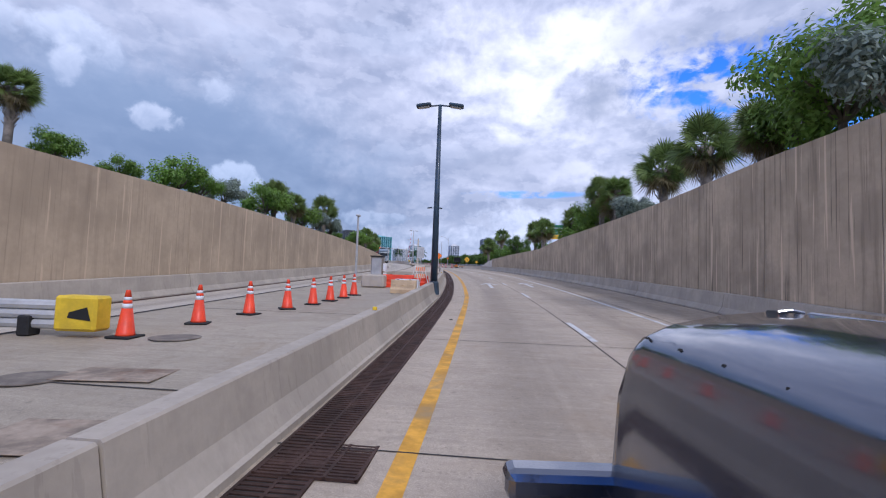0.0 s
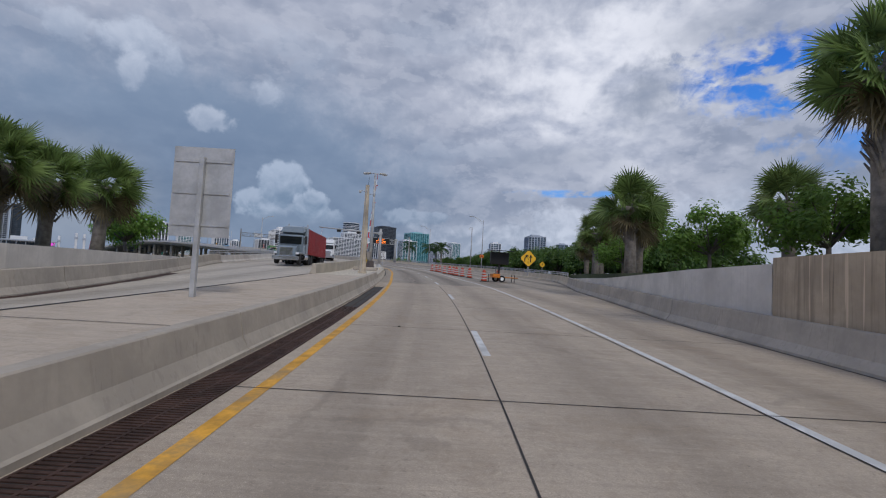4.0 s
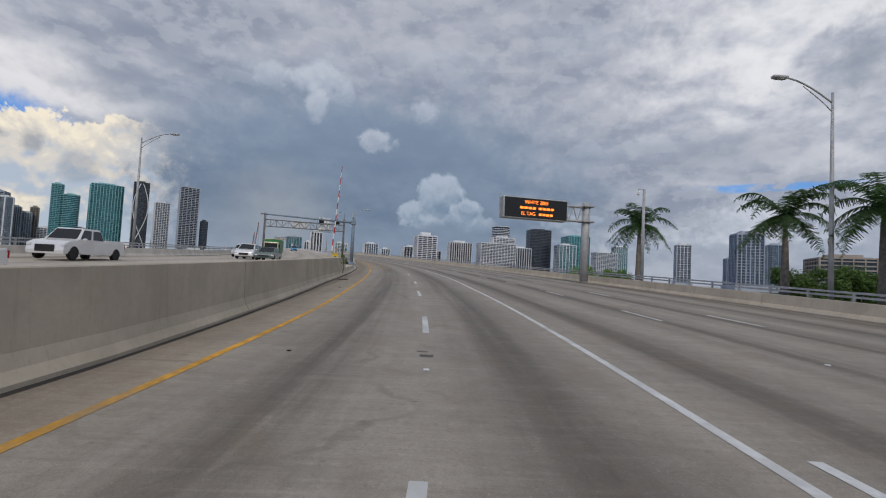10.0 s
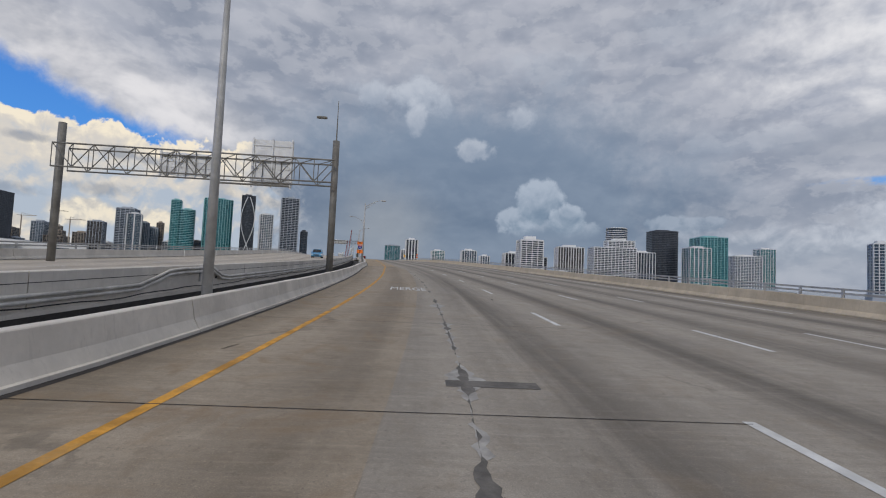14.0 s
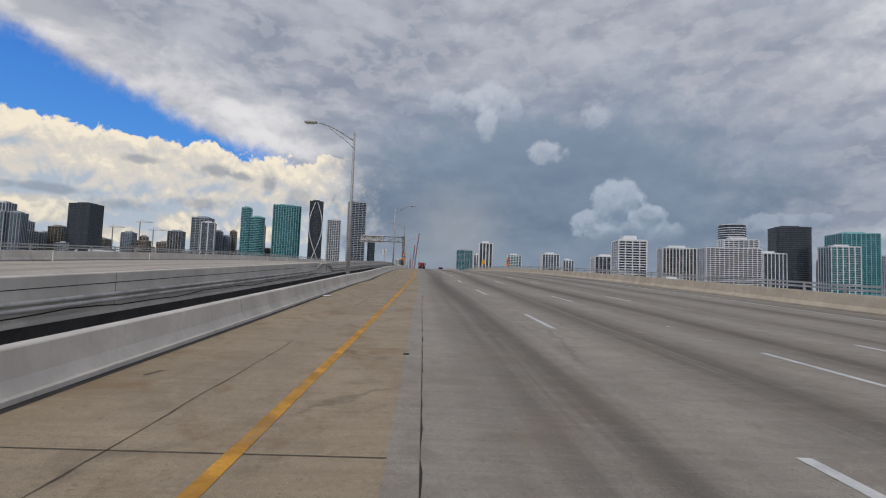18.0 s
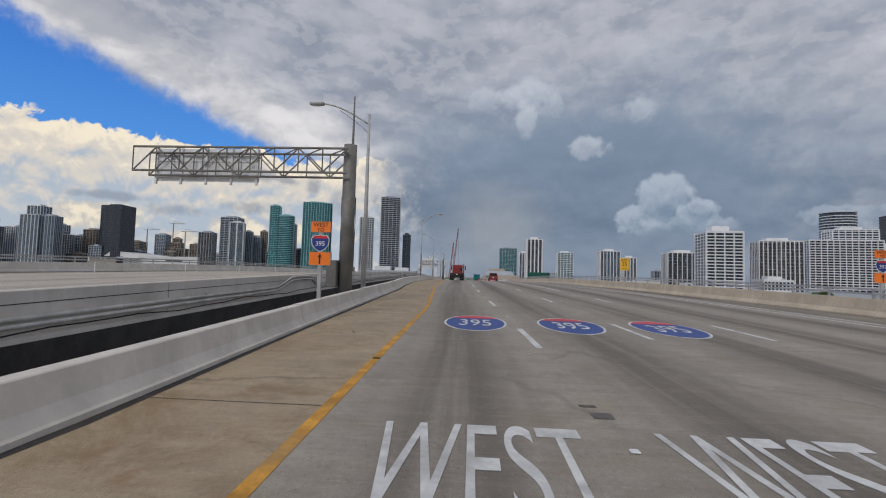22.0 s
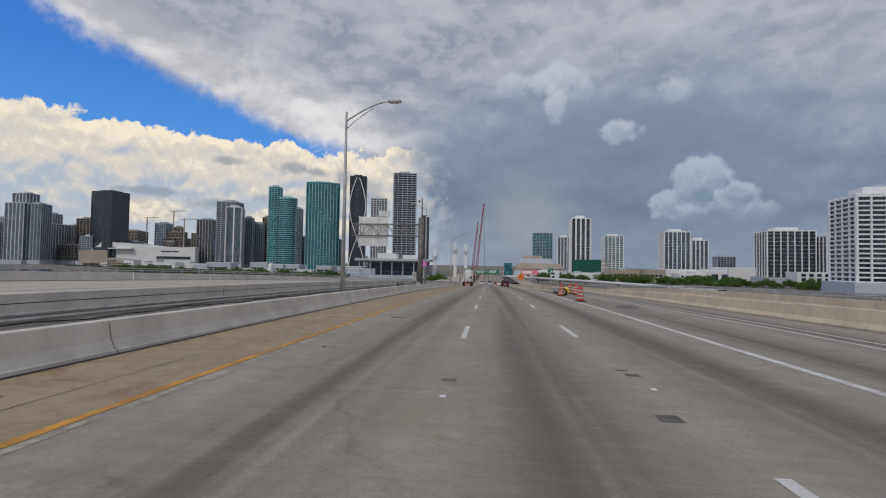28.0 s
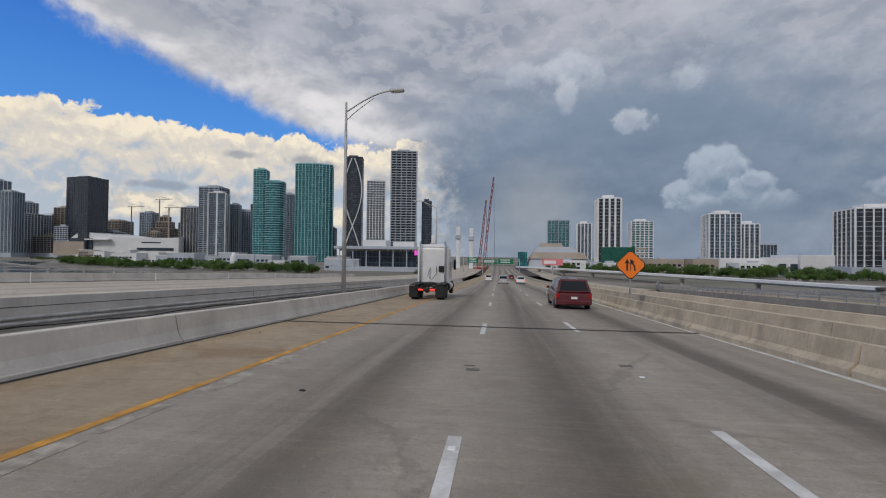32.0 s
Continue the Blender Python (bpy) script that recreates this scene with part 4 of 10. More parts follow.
for du, ds_ in ((0.85, 0.0), (3.9, 2.5)):       # two straight-ahead arrows on the ramp
    flat_poly("ahead_arrow", 33.0 + ds_, du - 0.1, [(-0.12, -2.2), (0.12, -2.2), (0.12, 2.4), (-0.12, 2.4)], WHITE)
    flat_poly("ahead_arrow", 33.0 + ds_, du - 0.1, [(-0.62, 1.9), (-0.48, 1.6), (0.0, 3.4), (0.48, 1.6), (0.62, 1.9), (0.0, 4.2)], WHITE)

# sealed joints across the slabs and steel joints of the bridge
joints = structure("road_joints", "dark sealed joints across the concrete", "road joints")
for s in np.arange(-20, 112, 6.1):
    strip("slab_joint", s, s + 0.025, left_toe, lambda q: right_toe(q) - 0.1, JOINT, h=0.006, cols=8, ds=1, parent=joints)
strip("slab_joint", S0, 116, lambda s: line_a(s) - 0.13, lambda s: line_a(s) - 0.105, JOINT, h=0.007, cols=1, ds=3, parent=joints)
strip("slab_joint", -90, 116, lambda s: line_a(s) + 3.4, lambda s: line_a(s) + 3.43, JOINT, h=0.007, cols=1, ds=3, parent=joints)
for s, wd in ((250.5, 0.06), (257.5, 0.04), (348.0, 0.20), (441.0, 0.04), (540.0, 0.05), (671.3, 0.16), (712.0, 0.1)):
    strip("expansion_joint", s, s + wd * 0.9, left_toe, lambda q: right_toe(q) - 0.1, JOINT, h=0.018, cols=8, ds=1, parent=joints)
for s in np.arange(262, 342, 7.6):
    strip("slab_joint", s, s + 0.02, left_toe, lambda q: line_1(q), JOINT, h=0.006, cols=4, ds=1, parent=joints)
PATCH = material("dark_asphalt_patch", (0.135, 0.125, 0.112), 0.9, var=0.35, scale=3, bump=0.5)
PATCH_PALE = material("pale_repair_mortar", (0.36, 0.345, 0.32), 0.85, var=0.25, scale=4, bump=0.5)
SMEAR0 = material("dark_crack_fill", (0.12, 0.095, 0.07), 0.9, var=0.4, scale=5, bump=0.3)
patch_line = table((255, 0.05), (268, 0.2), (286, 0.6), (336, 0.5), (348, 0.8), (360, 0.9))
for mt_, seed_, wide_ in ((PATCH_PALE, 4.0, 0.34), (PATCH, 31.0, 0.22)):      # broken strip of repair mortar along the old lane line
    def ragged(q, sg, c=seed_, k=wide_):
        n_ = noise.noise(Vector((q * 0.55, c, 0))) + 0.6 * noise.noise(Vector((q * 2.3, c + 5 * sg, 1))) + 0.3 * noise.noise(Vector((q * 6.1, c, 3 * sg)))
        return patch_line(q) + sg * max(0.0, k * (n_ + (0.10 if not 300 < q < 332 else -0.15)) + 0.012 * (c < 10))
    strip("repair_seam", 263, 338, lambda q: ragged(q, -1), lambda q: ragged(q, 1), mt_, h=0.005 if seed_ < 10 else 0.0075, cols=1, ds=0.12, parent=joints)
for s, u0, u1, ln in ((286.0, 0.3, 1.7, 0.35), (578.3, 2.2, 2.5, 0.3), (590.5, -3.9, -3.3, 0.5), (646.0, -4.7, -4.0, 0.7), (520.0, -3.9, -3.5, 0.4), (603.0, 8.6, 9.6, 1.2)):
    strip("repair_patch", s, s + ln, u0, u1, PATCH, h=0.006, cols=1, ds=0.5, parent=joints)

# raised reflectors along the lane lines
studs = structure("road_studs", "small square reflective road studs", "road studs")
stud = boxed((-0.05, -0.05, 0), (0.05, 0.05, 0.022), 0.012)
stud_me = link_mesh("road_stud", stud, REFLECT, studs)
for i, (ln, s) in enumerate([(line_a, q) for q in (126.4, 138, 151, 163, 179.5, 193, 206, 228, 241)] + [(line_1, q) for q in (390.0, 404.5, 418, 432, 451, 463, 474, 486, 498, 511, 524, 537, 550, 563, 579, 592, 603.5, 616, 629, 641, 660, 682, 700)]
                            + [(line_2, q) for q in (208, 230, 262, 292, 318, 340, 376, 420, 452, 505, 545, 580, 605, 640, 664)]):
    o = stud_me if i == 0 else new("road_stud", stud_me.data)
    o.parent = studs
    o.matrix_world = at(s, ln(s), 0.0)

# ---- barriers ----
lb = structure("left_barrier", "pale concrete safety barrier beside the yellow line", "barrier")
panels(lb, "barrier_panel", S0, 21.05, 9.0, left_toe, F_SHAPE, BARRIER, side=-1)
panels(lb, "barrier_panel", 22.15, 118, 9.0, left_toe, F_SHAPE, BARRIER, side=-1)
sweep("lamp_niche", 21.05, 22.15, lambda q: left_toe(q) - 0.30, [(0.0, -0.3), (0.0, 0.14), (0.18, 0.14), (0.18, -0.3)], BARRIER, lb, side=-1)
panels(lb, "barrier_panel", 118, 174, 7.0, left_toe, LOW, MERGEWALL, side=-1)
hw = structure("high_barrier", "tall smooth concrete barrier between the carriageways", "barrier")
panels(hw, "barrier_panel", 174, 240.5, 9.5, left_toe, HIGH, MERGEWALL, side=-1)
sweep("end_wall", 173.7, 174.0, lambda q: left_toe(q) - 0.45, [(0, 0.3), (0, 1.48), (2.0, 1.45), (2.0, 0.3)], MERGEWALL, hw, side=-1)
sweep("end_wall", 240.5, 240.8, lambda q: left_toe(q) - 0.45, [(0, 0.3), (0, 1.48), (1.9, 1.42), (1.9, 0.3)], MERGEWALL, hw, side=-1)
panels(lb, "barrier_panel", 240.5, 252, 5.8, left_toe, LOW, MERGEWALL, side=-1)
barrier_top = table((252, 0.72), (296, 0.72), (350, 0.60), (450, 0.58), (520, 0.68), (760, 0.72))
for i in range(54):      # the bridge barrier sinks a little towards the crest
    a_, b_ = 252 + 508 * i / 54, 252 + 508 * (i + 1) / 54
    k_ = barrier_top((a_ + b_) / 2) / 0.72
    sweep("barrier_panel", a_ + 0.0175, b_ - 0.0175, left_toe, [(o_, z_ * k_ if z_ > 0.1 else z_) for o_, z_ in F_SHAPE], BRIDGEWALL, lb, 3.2, side=-1)
ob_ = structure("opposite_barrier", "concrete barrier of the opposite carriageway", "barrier")
panels(ob_, "barrier_panel", 112, 173.7, 12.0, opp_in, OPP, MERGEWALL, h=opp_h, side=-1)
panels(ob_, "barrier_panel", 240.8, 760, 12.0, opp_in, OPP, BRIDGEWALL, h=opp_h, side=-1)
rb = structure("right_barrier", "sand-coloured concrete parapet along the right edge", "barrier")
panels(rb, "barrier_panel", S0, 128, 9.0, right_toe, RIGHT, BARRIER, side=1)
panels(rb, "barrier_panel", 128, 584, 12.0, right_toe, RIGHT, SANDWALL, side=1)
for i in range(16):      # the parapet sinks where the slip road leaves
    a_, k_ = 584 + 11.0 * i, max(0.70, 1.0 - 0.06 * (i + 1))
    sweep("barrier_panel", a_ + 0.0175, a_ + 10.98, right_toe, [(o_, z_ * k_ if z_ > 0.1 else z_) for o_, z_ in RIGHT], SANDWALL, rb, 3.2)
ol = structure("far_left_barrier", "low concrete parapet on the far side of the opposite road", "barrier")
LOW = [(o_, z_ * 0.86 if z_ > 0.1 else z_) for o_, z_ in RIGHT]
panels(ol, "barrier_panel", S0, 128, 14.0, opp_out, RIGHT, BARRIER, h=lambda s: opp_h(s) + opp_lift(s), side=-1)
panels(ol, "barrier_panel", 128, 760, 14.0, opp_out, LOW, BRIDGEWALL, h=lambda s: opp_h(s) + opp_lift(s), side=-1)
for a_ in range(256, 740, 44):      # a cast groove along the face towards the slot
    sweep("face_groove", a_, a_ + 44, opp_in, [(-0.005, 0.545), (-0.005, 0.562), (0.01, 0.562), (0.01, 0.545)], JOINT, ob_, 4.0, opp_h, side=-1)
strip("gutter_stain", 250, 740, opp_out, lambda s: opp_out(s) + 0.16, JOINT, h=lambda s: opp_h(s) + opp_lift(s) + 0.016, cols=1, ds=6, parent=ol)
POSTWHITE = material("white_plastic_post", (0.78, 0.78, 0.75), 0.5, var=0.1, bump=0)
for i in range(34):
    s = 336 + i * 12.0
    dp = link_mesh("delineator_post", lathed([(0.055, 0.0), (0.05, 0.02), (0.038, 0.03), (0.036, 0.70), (0.02, 0.74), (0, 0.745)], 10), POSTWHITE)
    dp.matrix_world = at(s, opp_out(s) + 0.45, opp_h(s) + opp_lift(s))
    tagged(dp, "slim white plastic delineator post beside the far parapet", "post", group="delineator posts")
strip("ragged_joint", 352, 386, lambda s: yellow(s) + tan_edge(s) + 0.30, lambda s: yellow(s) + tan_edge(s) + 0.305 + 0.07 * max(0.0, noise.noise(Vector((s * 3.1, 9, 0))) + 0.1), JOINT, h=0.005, cols=1, ds=0.25, parent=joints)

for s0_, s1_, off_ in ((354, 372, -1.15), (378, 399, -1.05), (405, 428, -1.3), (560, 590, -1.2), (604, 640, -1.35)):
    strip("long_crack", s0_, s1_, lambda q: yellow(q) + off_ + 0.05 * noise.noise(Vector((q * 0.7, off_, 0))), lambda q: yellow(q) + off_ + 0.05 * noise.noise(Vector((q * 0.7, off_, 0))) + 0.012 + 0.05 * max(0.0, noise.noise(Vector((q * 2.9, off_, 7))) - 0.05), SMEAR0, h=0.0045, cols=1, ds=0.25, parent=joints)
for s in (366.5, 379.2, 388.6, 399.4, 411.0, 424.6, 437.5, 452.0, 466.0, 480.5, 497.0, 512.5, 527.0, 541.5, 556.0, 570.5, 585.0, 599.5, 614.0, 628.5, 643.0, 657.5):
    strip("slab_joint", s, s + 0.022, left_toe, lambda q: yellow(q) + tan_edge(q), SMEAR0, h=0.0045, cols=4, ds=1, parent=joints)
rag_bm = bmesh.new()
bmesh.ops.create_grid(rag_bm, x_segments=9, y_segments=7, size=0.5)
for v_ in rag_bm.verts:
    v_.co = Vector((v_.co.x * (0.42 + 0.2 * noise.noise(v_.co * 3)), v_.co.y * (0.26 + 0.1 * noise.noise(v_.co * 4)), 0.035 + 0.05 * noise.noise(v_.co * 7)))
rag = link_mesh("plastic_rag", rag_bm, REFLECT)
rag.matrix_world = at(382.2, left_toe(382) + 0.28, 0.004, 20)
tagged(rag, "crumpled white plastic rag at the foot of the barrier", "litter")

# black line at the foot of the barriers
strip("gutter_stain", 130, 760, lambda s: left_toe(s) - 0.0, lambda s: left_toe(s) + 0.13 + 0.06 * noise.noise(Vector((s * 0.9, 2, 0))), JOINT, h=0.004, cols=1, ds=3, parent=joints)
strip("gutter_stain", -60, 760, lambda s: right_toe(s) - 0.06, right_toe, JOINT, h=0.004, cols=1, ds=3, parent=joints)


# broken-out spots at the ramp's end joint
rnd = random.Random(41)
for row in range(4):
    for k in range(9):
        s_, u_ = 118.5 + 0.55 * row + rnd.uniform(-0.14, 0.14), -2.3 + 0.62 * k + rnd.uniform(-0.15, 0.15)
        lw, ll = rnd.uniform(0.04, 0.13), rnd.uniform(0.025, 0.06)
        if rnd.random() < 0.85:
            flat_poly("spall", s_, u_, [(lw * rnd.uniform(0.75, 1.15) * math.cos(q), ll * rnd.uniform(0.7, 1.2) * math.sin(q)) for q in np.linspace(0, 6.2832, 8)[:-1]], JOINT, joints, 0.006)


# ---- retaining walls of the ramp ----
def retaining(name, line, top, s0, s1, side, length, mat, label):
    own = structure(name, label, "retaining wall")
    n = round((s1 - s0) / length)
    for i in range(n):
        a, b = s0 + (s1 - s0) * i / n + 0.012, s0 + (s1 - s0) * (i + 1) / n - 0.012
        vs, fs = [], []
        st = stations(a, b, 1.0)
        for q in st:
            for o, z in ((0.0, -0.1), (0.0, top(q) - RZ(q)), (0.5, top(q) - RZ(q)), (0.5, -0.1)):
                vs.append(R(q, line(q) + o * side, z))
        for k in range(len(st) - 1):
            for j in range(4):
                f = (k * 4 + j, k * 4 + (j + 1) % 4, (k + 1) * 4 + (j + 1) % 4, (k + 1) * 4 + j)
                fs.append(f if side < 0 else f[::-1])
        fs += [(0, 1, 2, 3), tuple(len(vs) - 1 - q for q in range(4))]
        mesh_object("wall_panel", vs, fs, mat, own)
    return own


wall_r_top = table((-90, 6.6), (0, 6.1), (17, 6.35), (26, 6.25), (49, 6.3), (60, 5.75), (80, 5.9), (107, 5.5), (110, 5.45))
wall_l_top = table((-90, 5.0), (0, 4.85), (19, 5.1), (47, 5.1), (66, 4.9), (94, 4.75), (110, 4.7))
retaining("retaining_wall", lambda s: right_toe(s) + 0.5, wall_r_top, S0, 96, 1, 4.6, WALL, "tall brown concrete retaining wall streaked with dark runs")
retaining("retaining_wall", lambda s: opp_out(s) - 0.5, wall_l_top, S0, 92, -1, 9.0, WALL_PLAIN, "brown concrete retaining wall with a few pale runs")
# smooth end wings
for nm, line, top, side in (("wing_wall", lambda s: right_toe(s) + 0.5, table((96, 5.5), (112, 5.0), (128, 4.9)), 1), ("wing_wall", lambda s: opp_out(s) - 0.5, table((92, 5.0), (112, 4.95), (126, 4.9)), -1)):
    own = structure(nm, "smooth pale concrete wing wall", "retaining wall")
    vs, fs = [], []
    st = stations(96.02 if side > 0 else 92.02, 126, 2.0)
    for q in st:
        for o, z in ((0.0, -0.1), (0.0, max(0.85, top(q) - RZ(q))), (0.4, max(0.85, top(q) - RZ(q))), (0.4, -0.1)):
            vs.append(R(q, line(q) + o * side, z))
    for k in range(len(st) - 1):
        for j in range(4):
            fs.append((k * 4 + j, k * 4 + (j + 1) % 4, (k + 1) * 4 + (j + 1) % 4, (k + 1) * 4 + j))
    fs += [(0, 1, 2, 3), tuple(len(vs) - 1 - q for q in range(4))]
    mesh_object("wing_panel", vs, fs, BRIDGEWALL, own)

# ---- median slab of the ramp and of the merge ----
med = structure("median", "pale raised concrete median slab with joints", "median")
strip("median_slab", S0, 23, lambda s: opp_in(s) - 0.3, lambda s: left_toe(s) - 0.48, SLAB_DULL, h=0.5, cols=4, ds=4, parent=med)
strip("median_slab", 42, 112, lambda s: opp_in(s) - 0.3, lambda s: left_toe(s) - 0.48, SLAB, h=lambda s: 0.5 + 0.1 * min(1, (s - 40) / 30), cols=4, ds=4, parent=med)
strip("median_slab", 112, 173.7, lambda s: opp_in(s), lambda s: left_toe(s) - 0.45, MERGE_SLAB, h=table((112, 0.6), (122, 0.52), (174, 0.52)), cols=4, ds=4, parent=med)
strip("median_slab", 240.8, 253, lambda s: opp_in(s), lambda s: left_toe(s) - 0.45, MERGE_SLAB, h=0.52, cols=3, ds=3, parent=med)
# sunken pit between two cross walls
strip("pit_floor", 22.8, 42.2, lambda s: opp_in(s) - 0.3, lambda s: left_toe(s) - 0.48, SLAB, h=-0.25, cols=3, ds=4, parent=med)
for s in (23.0, 41.6):
    sweep("pit_wall", s, s + 0.4, lambda q: opp_in(q) - 0.05, [(0, -0.3), (0, 0.56), (4.5, 0.56), (4.5, -0.3)], BARRIER, med)
sweep("pit_wall", 23.4, 41.6, lambda q: opp_in(q) - 0.35, [(0, -0.3), (0, 0.62), (0.3, 0.62), (0.3, -0.3)], BARRIER, med)
sweep("pit_beam", 30.0, 30.35, lambda q: opp_in(q), [(0, 0.25), (0, 0.5), (4.3, 0.5), (4.3, 0.25)], BARRIER, med)
for s in list(np.arange(-8, 22, 6.1)) + list(np.arange(48, 170, 6.1)):
    strip("slab_joint", s, s + 0.03, lambda q: opp_in(q) + 0.1, lambda q: left_toe(q) - 0.5, JOINT, h=0.53 if s > 120 else 0.61 if s > 70 else 0.5 + 0.1 * max(0, min(1, (s - 40) / 30)) + 0.007, cols=2, ds=1, parent=joints)
strip("edge_drain", S0, 112, lambda q: opp_out(q) + 0.03, lambda q: opp_out(q) + 0.52, IRON, h=lambda s: opp_h(s) + opp_lift(s) * 0.96 + 0.012, cols=1, ds=4, parent=joints)
# broader dark line along the slab's edge above the opposite road
strip("slab_joint", S0, 118, lambda q: opp_in(q) - 0.29, lambda q: opp_in(q) - 0.17, JOINT, h=lambda s: 0.507 + 0.1 * max(0.0, min(1, (s - 40) / 30)), cols=1, ds=4, parent=joints)
strip("slab_joint", 46, 110, lambda q: left_toe(q) - 0.64, lambda q: left_toe(q) - 0.57, JOINT, h=lambda s: 0.507 + 0.1 * min(1, (s - 40) / 30), cols=1, ds=4, parent=joints)

# ---- slotted drain beside the ramp barrier ----
drain = structure("slot_drain", "long rusty iron slotted drain grating", "drain")
# flat strip under the bars, the trough's shade put into its near-black colour
strip("drain_trough", S0, 112, lambda s: left_toe(s) + 0.06, lambda s: left_toe(s) + 0.62, BED_AND_SHADE, h=0.006, cols=1, ds=4, parent=drain)
for o in (0.06, 0.34, 0.60):
    sweep("grating_rail", S0, 112, left_toe, [(o, 0.0), (o, 0.022), (o + 0.03, 0.022), (o + 0.03, 0.0)], IRON, drain, 4.0)
vs, fs = [], []
for s in np.arange(2.0, 100.0, 0.075):
    u0, b = left_toe(s) + 0.07, len(vs)
    for q, hh in ((s, 0.008), (s, 0.02), (s + 0.04, 0.02), (s + 0.04, 0.008)):
        vs += [R(q, u0, hh), R(q, u0 + 0.54, hh)]
    fs += [(b, b + 2, b + 3, b + 1), (b + 2, b + 4, b + 5, b + 3), (b + 4, b + 6, b + 7, b + 5)]
tagged(mesh_object("grating_bars", vs, fs, IRON, drain), kind="stuff")
grid_plate = structure("square_drain_grate", "large dark cast iron drain cover", "drain")
for i in range(13):
    part("grate_bar", boxed((-0.75, 0.06 * i, 0.0), (0.15, 0.06 * i + 0.03, 0.026)), IRON, grid_plate)
for i in range(4):
    part("grate_bar", boxed((-0.75 + 0.3 * i - (0.03 if i == 3 else 0), 0.0, 0.0), (-0.72 + 0.3 * i - (0.03 if i == 3 else 0), 0.76, 0.030)), IRON, grid_plate)
grid_plate.matrix_world = at(3.75, -1.18, 0.008)

# drain inlets of the later road
for s, dl in ((154.0, 2.2), (231.0, 2.2)):
    g = structure("gutter_inlet", "dark rectangular gutter inlet grating", "drain")
    # strip lies flush; the inlet's inner shade is its near-black colour
    strip("inlet_pan", s, s + dl * 0.5, lambda q: left_toe(q) + 0.2, lambda q: left_toe(q) + 0.9, BED_AND_SHADE, h=0.008, cols=1, ds=1, parent=g)
    for i in range(6):
        sweep("inlet_bar", s, s + dl * 0.5, left_toe, [(0.22 + 0.12 * i, 0.006), (0.22 + 0.12 * i, 0.025), (0.26 + 0.12 * i, 0.025), (0.26 + 0.12 * i, 0.006)], IRON, g, 2.0)

# ---- bridge rails and service pipes ----
def railing(name, line, s0, s1, h, step, label, side, n_rail=2):
    own = structure(name, label, "railing")
    post_me = None
    for s in np.arange(s0, s1, step):
        if post_me is None:
            o = link_mesh("rail_post", boxed((-0.05, -0.06, 0.0), (0.05, 0.06, 0.42), 0.015), GALV, own)
            post_me = o.data
        else:
            o = new("rail_post", post_me)
            o.parent = own
        o.matrix_world = at(s, line(s) + 0.35 * side, h(s) if callable(h) else h)
    for k in range(n_rail):
        zr = 0.22 + 0.2 * k
        hh = h if callable(h) else (lambda q, c=h: c)
        sweep("rail", s0, s1, lambda q: line(q) + 0.35 * side - 0.04, [(0, zr - 0.05), (0, zr + 0.05), (0.08, zr + 0.05), (0.08, zr - 0.05)], GALV, own, 6.0, hh)
    return own


railing("right_railing", right_toe, 130, 575, 0.82, 2.4, "two-bar galvanised railing on the parapet", 1)
railing("far_left_railing", opp_out, 125, 700, lambda s: opp_h(s) + opp_lift(s) + 0.70, 3.0, "two-bar galvanised railing on the far parapet", -1)
pipes = structure("service_pipes", "grey service pipes in the slot between the bridges", "pipes")
CONDUIT = material("dull_grey_conduit", (0.60, 0.575, 0.53), 0.65, 0.0, var=0.2, scale=2, dirt=(0.22, 0.19, 0.15), dirt_amount=0.5, bump=0.05)


def eased(x, a, b):
    q = min(1.0, max(0.0, (x - a) / (b - a)))
    return q * q * (3 - 2 * q)


def pipe_rise(s):
    """The pipes climb over the steelwork just before some of the lamp plinths."""
    return sum(0.40 * eased(s, c - 6.2, c - 4.0) * (1 - eased(s, c - 1.4, c)) for c in (298.8, 398.6, 471.5, 514.7, 633.0))


for k, (o, z, rad) in enumerate(((0.07, 0.30, 0.048), (0.08, 0.17, 0.048), (0.17, 0.055, 0.016))):
    tube_pts = [R(s, opp_in(s) + o, opp_h(s) + z + (pipe_rise(s) if k < 2 else 0.035 * math.sin(s * 0.9) + 0.02 * math.sin(s * 2.3))) for s in np.arange(256, 700, 0.8)]
    part("pipe", tubed(tube_pts, rad, 8), CONDUIT if k < 2 else BLACK, pipes, smooth=True)
for c in (296.6, 396.4, 512.4):      # bracket carrying the raised pipes
    part("pipe_bracket", boxed((0.0, -0.03, 0.20), (0.07, 0.03, 0.72), 0.008, at(c, opp_in(c), opp_h(c))), GALV, pipes)
for c, z in ((629.7, 0.20), (630.8, 0.28)):      # junction boxes on the pipes
    part("junction_box", boxed((-0.02, -0.34, z), (0.24, 0.34, z + 0.48), 0.03, at(c, opp_in(c) + 0.05, opp_h(c) - 0.15)), GALV, pipes)
sweep("pipe_ledge", 256, 740, opp_in, [(0.0, -0.125), (0.0, 0.0), (0.16, -0.03), (0.16, -0.125)], BRIDGEWALL, pipes, 6.0, opp_h)
# near-black face below the ledge, its dark painting the shade in the slot
sweep("girder_side", 256, 740, opp_in, [(0.0, -0.9), (0.0, -0.13), (0.14, -0.13), (0.14, -0.9)], BED_AND_SHADE, pipes, 6.0, opp_h)
# added floor closing the slot, coloured near-black for the shade below
strip("slot_floor", 256, 740, lambda s: opp_in(s) + 0.05, lambda s: left_toe(s) - 0.4, BED_AND_SHADE, h=-0.9, cols=1, ds=6, parent=pipes)
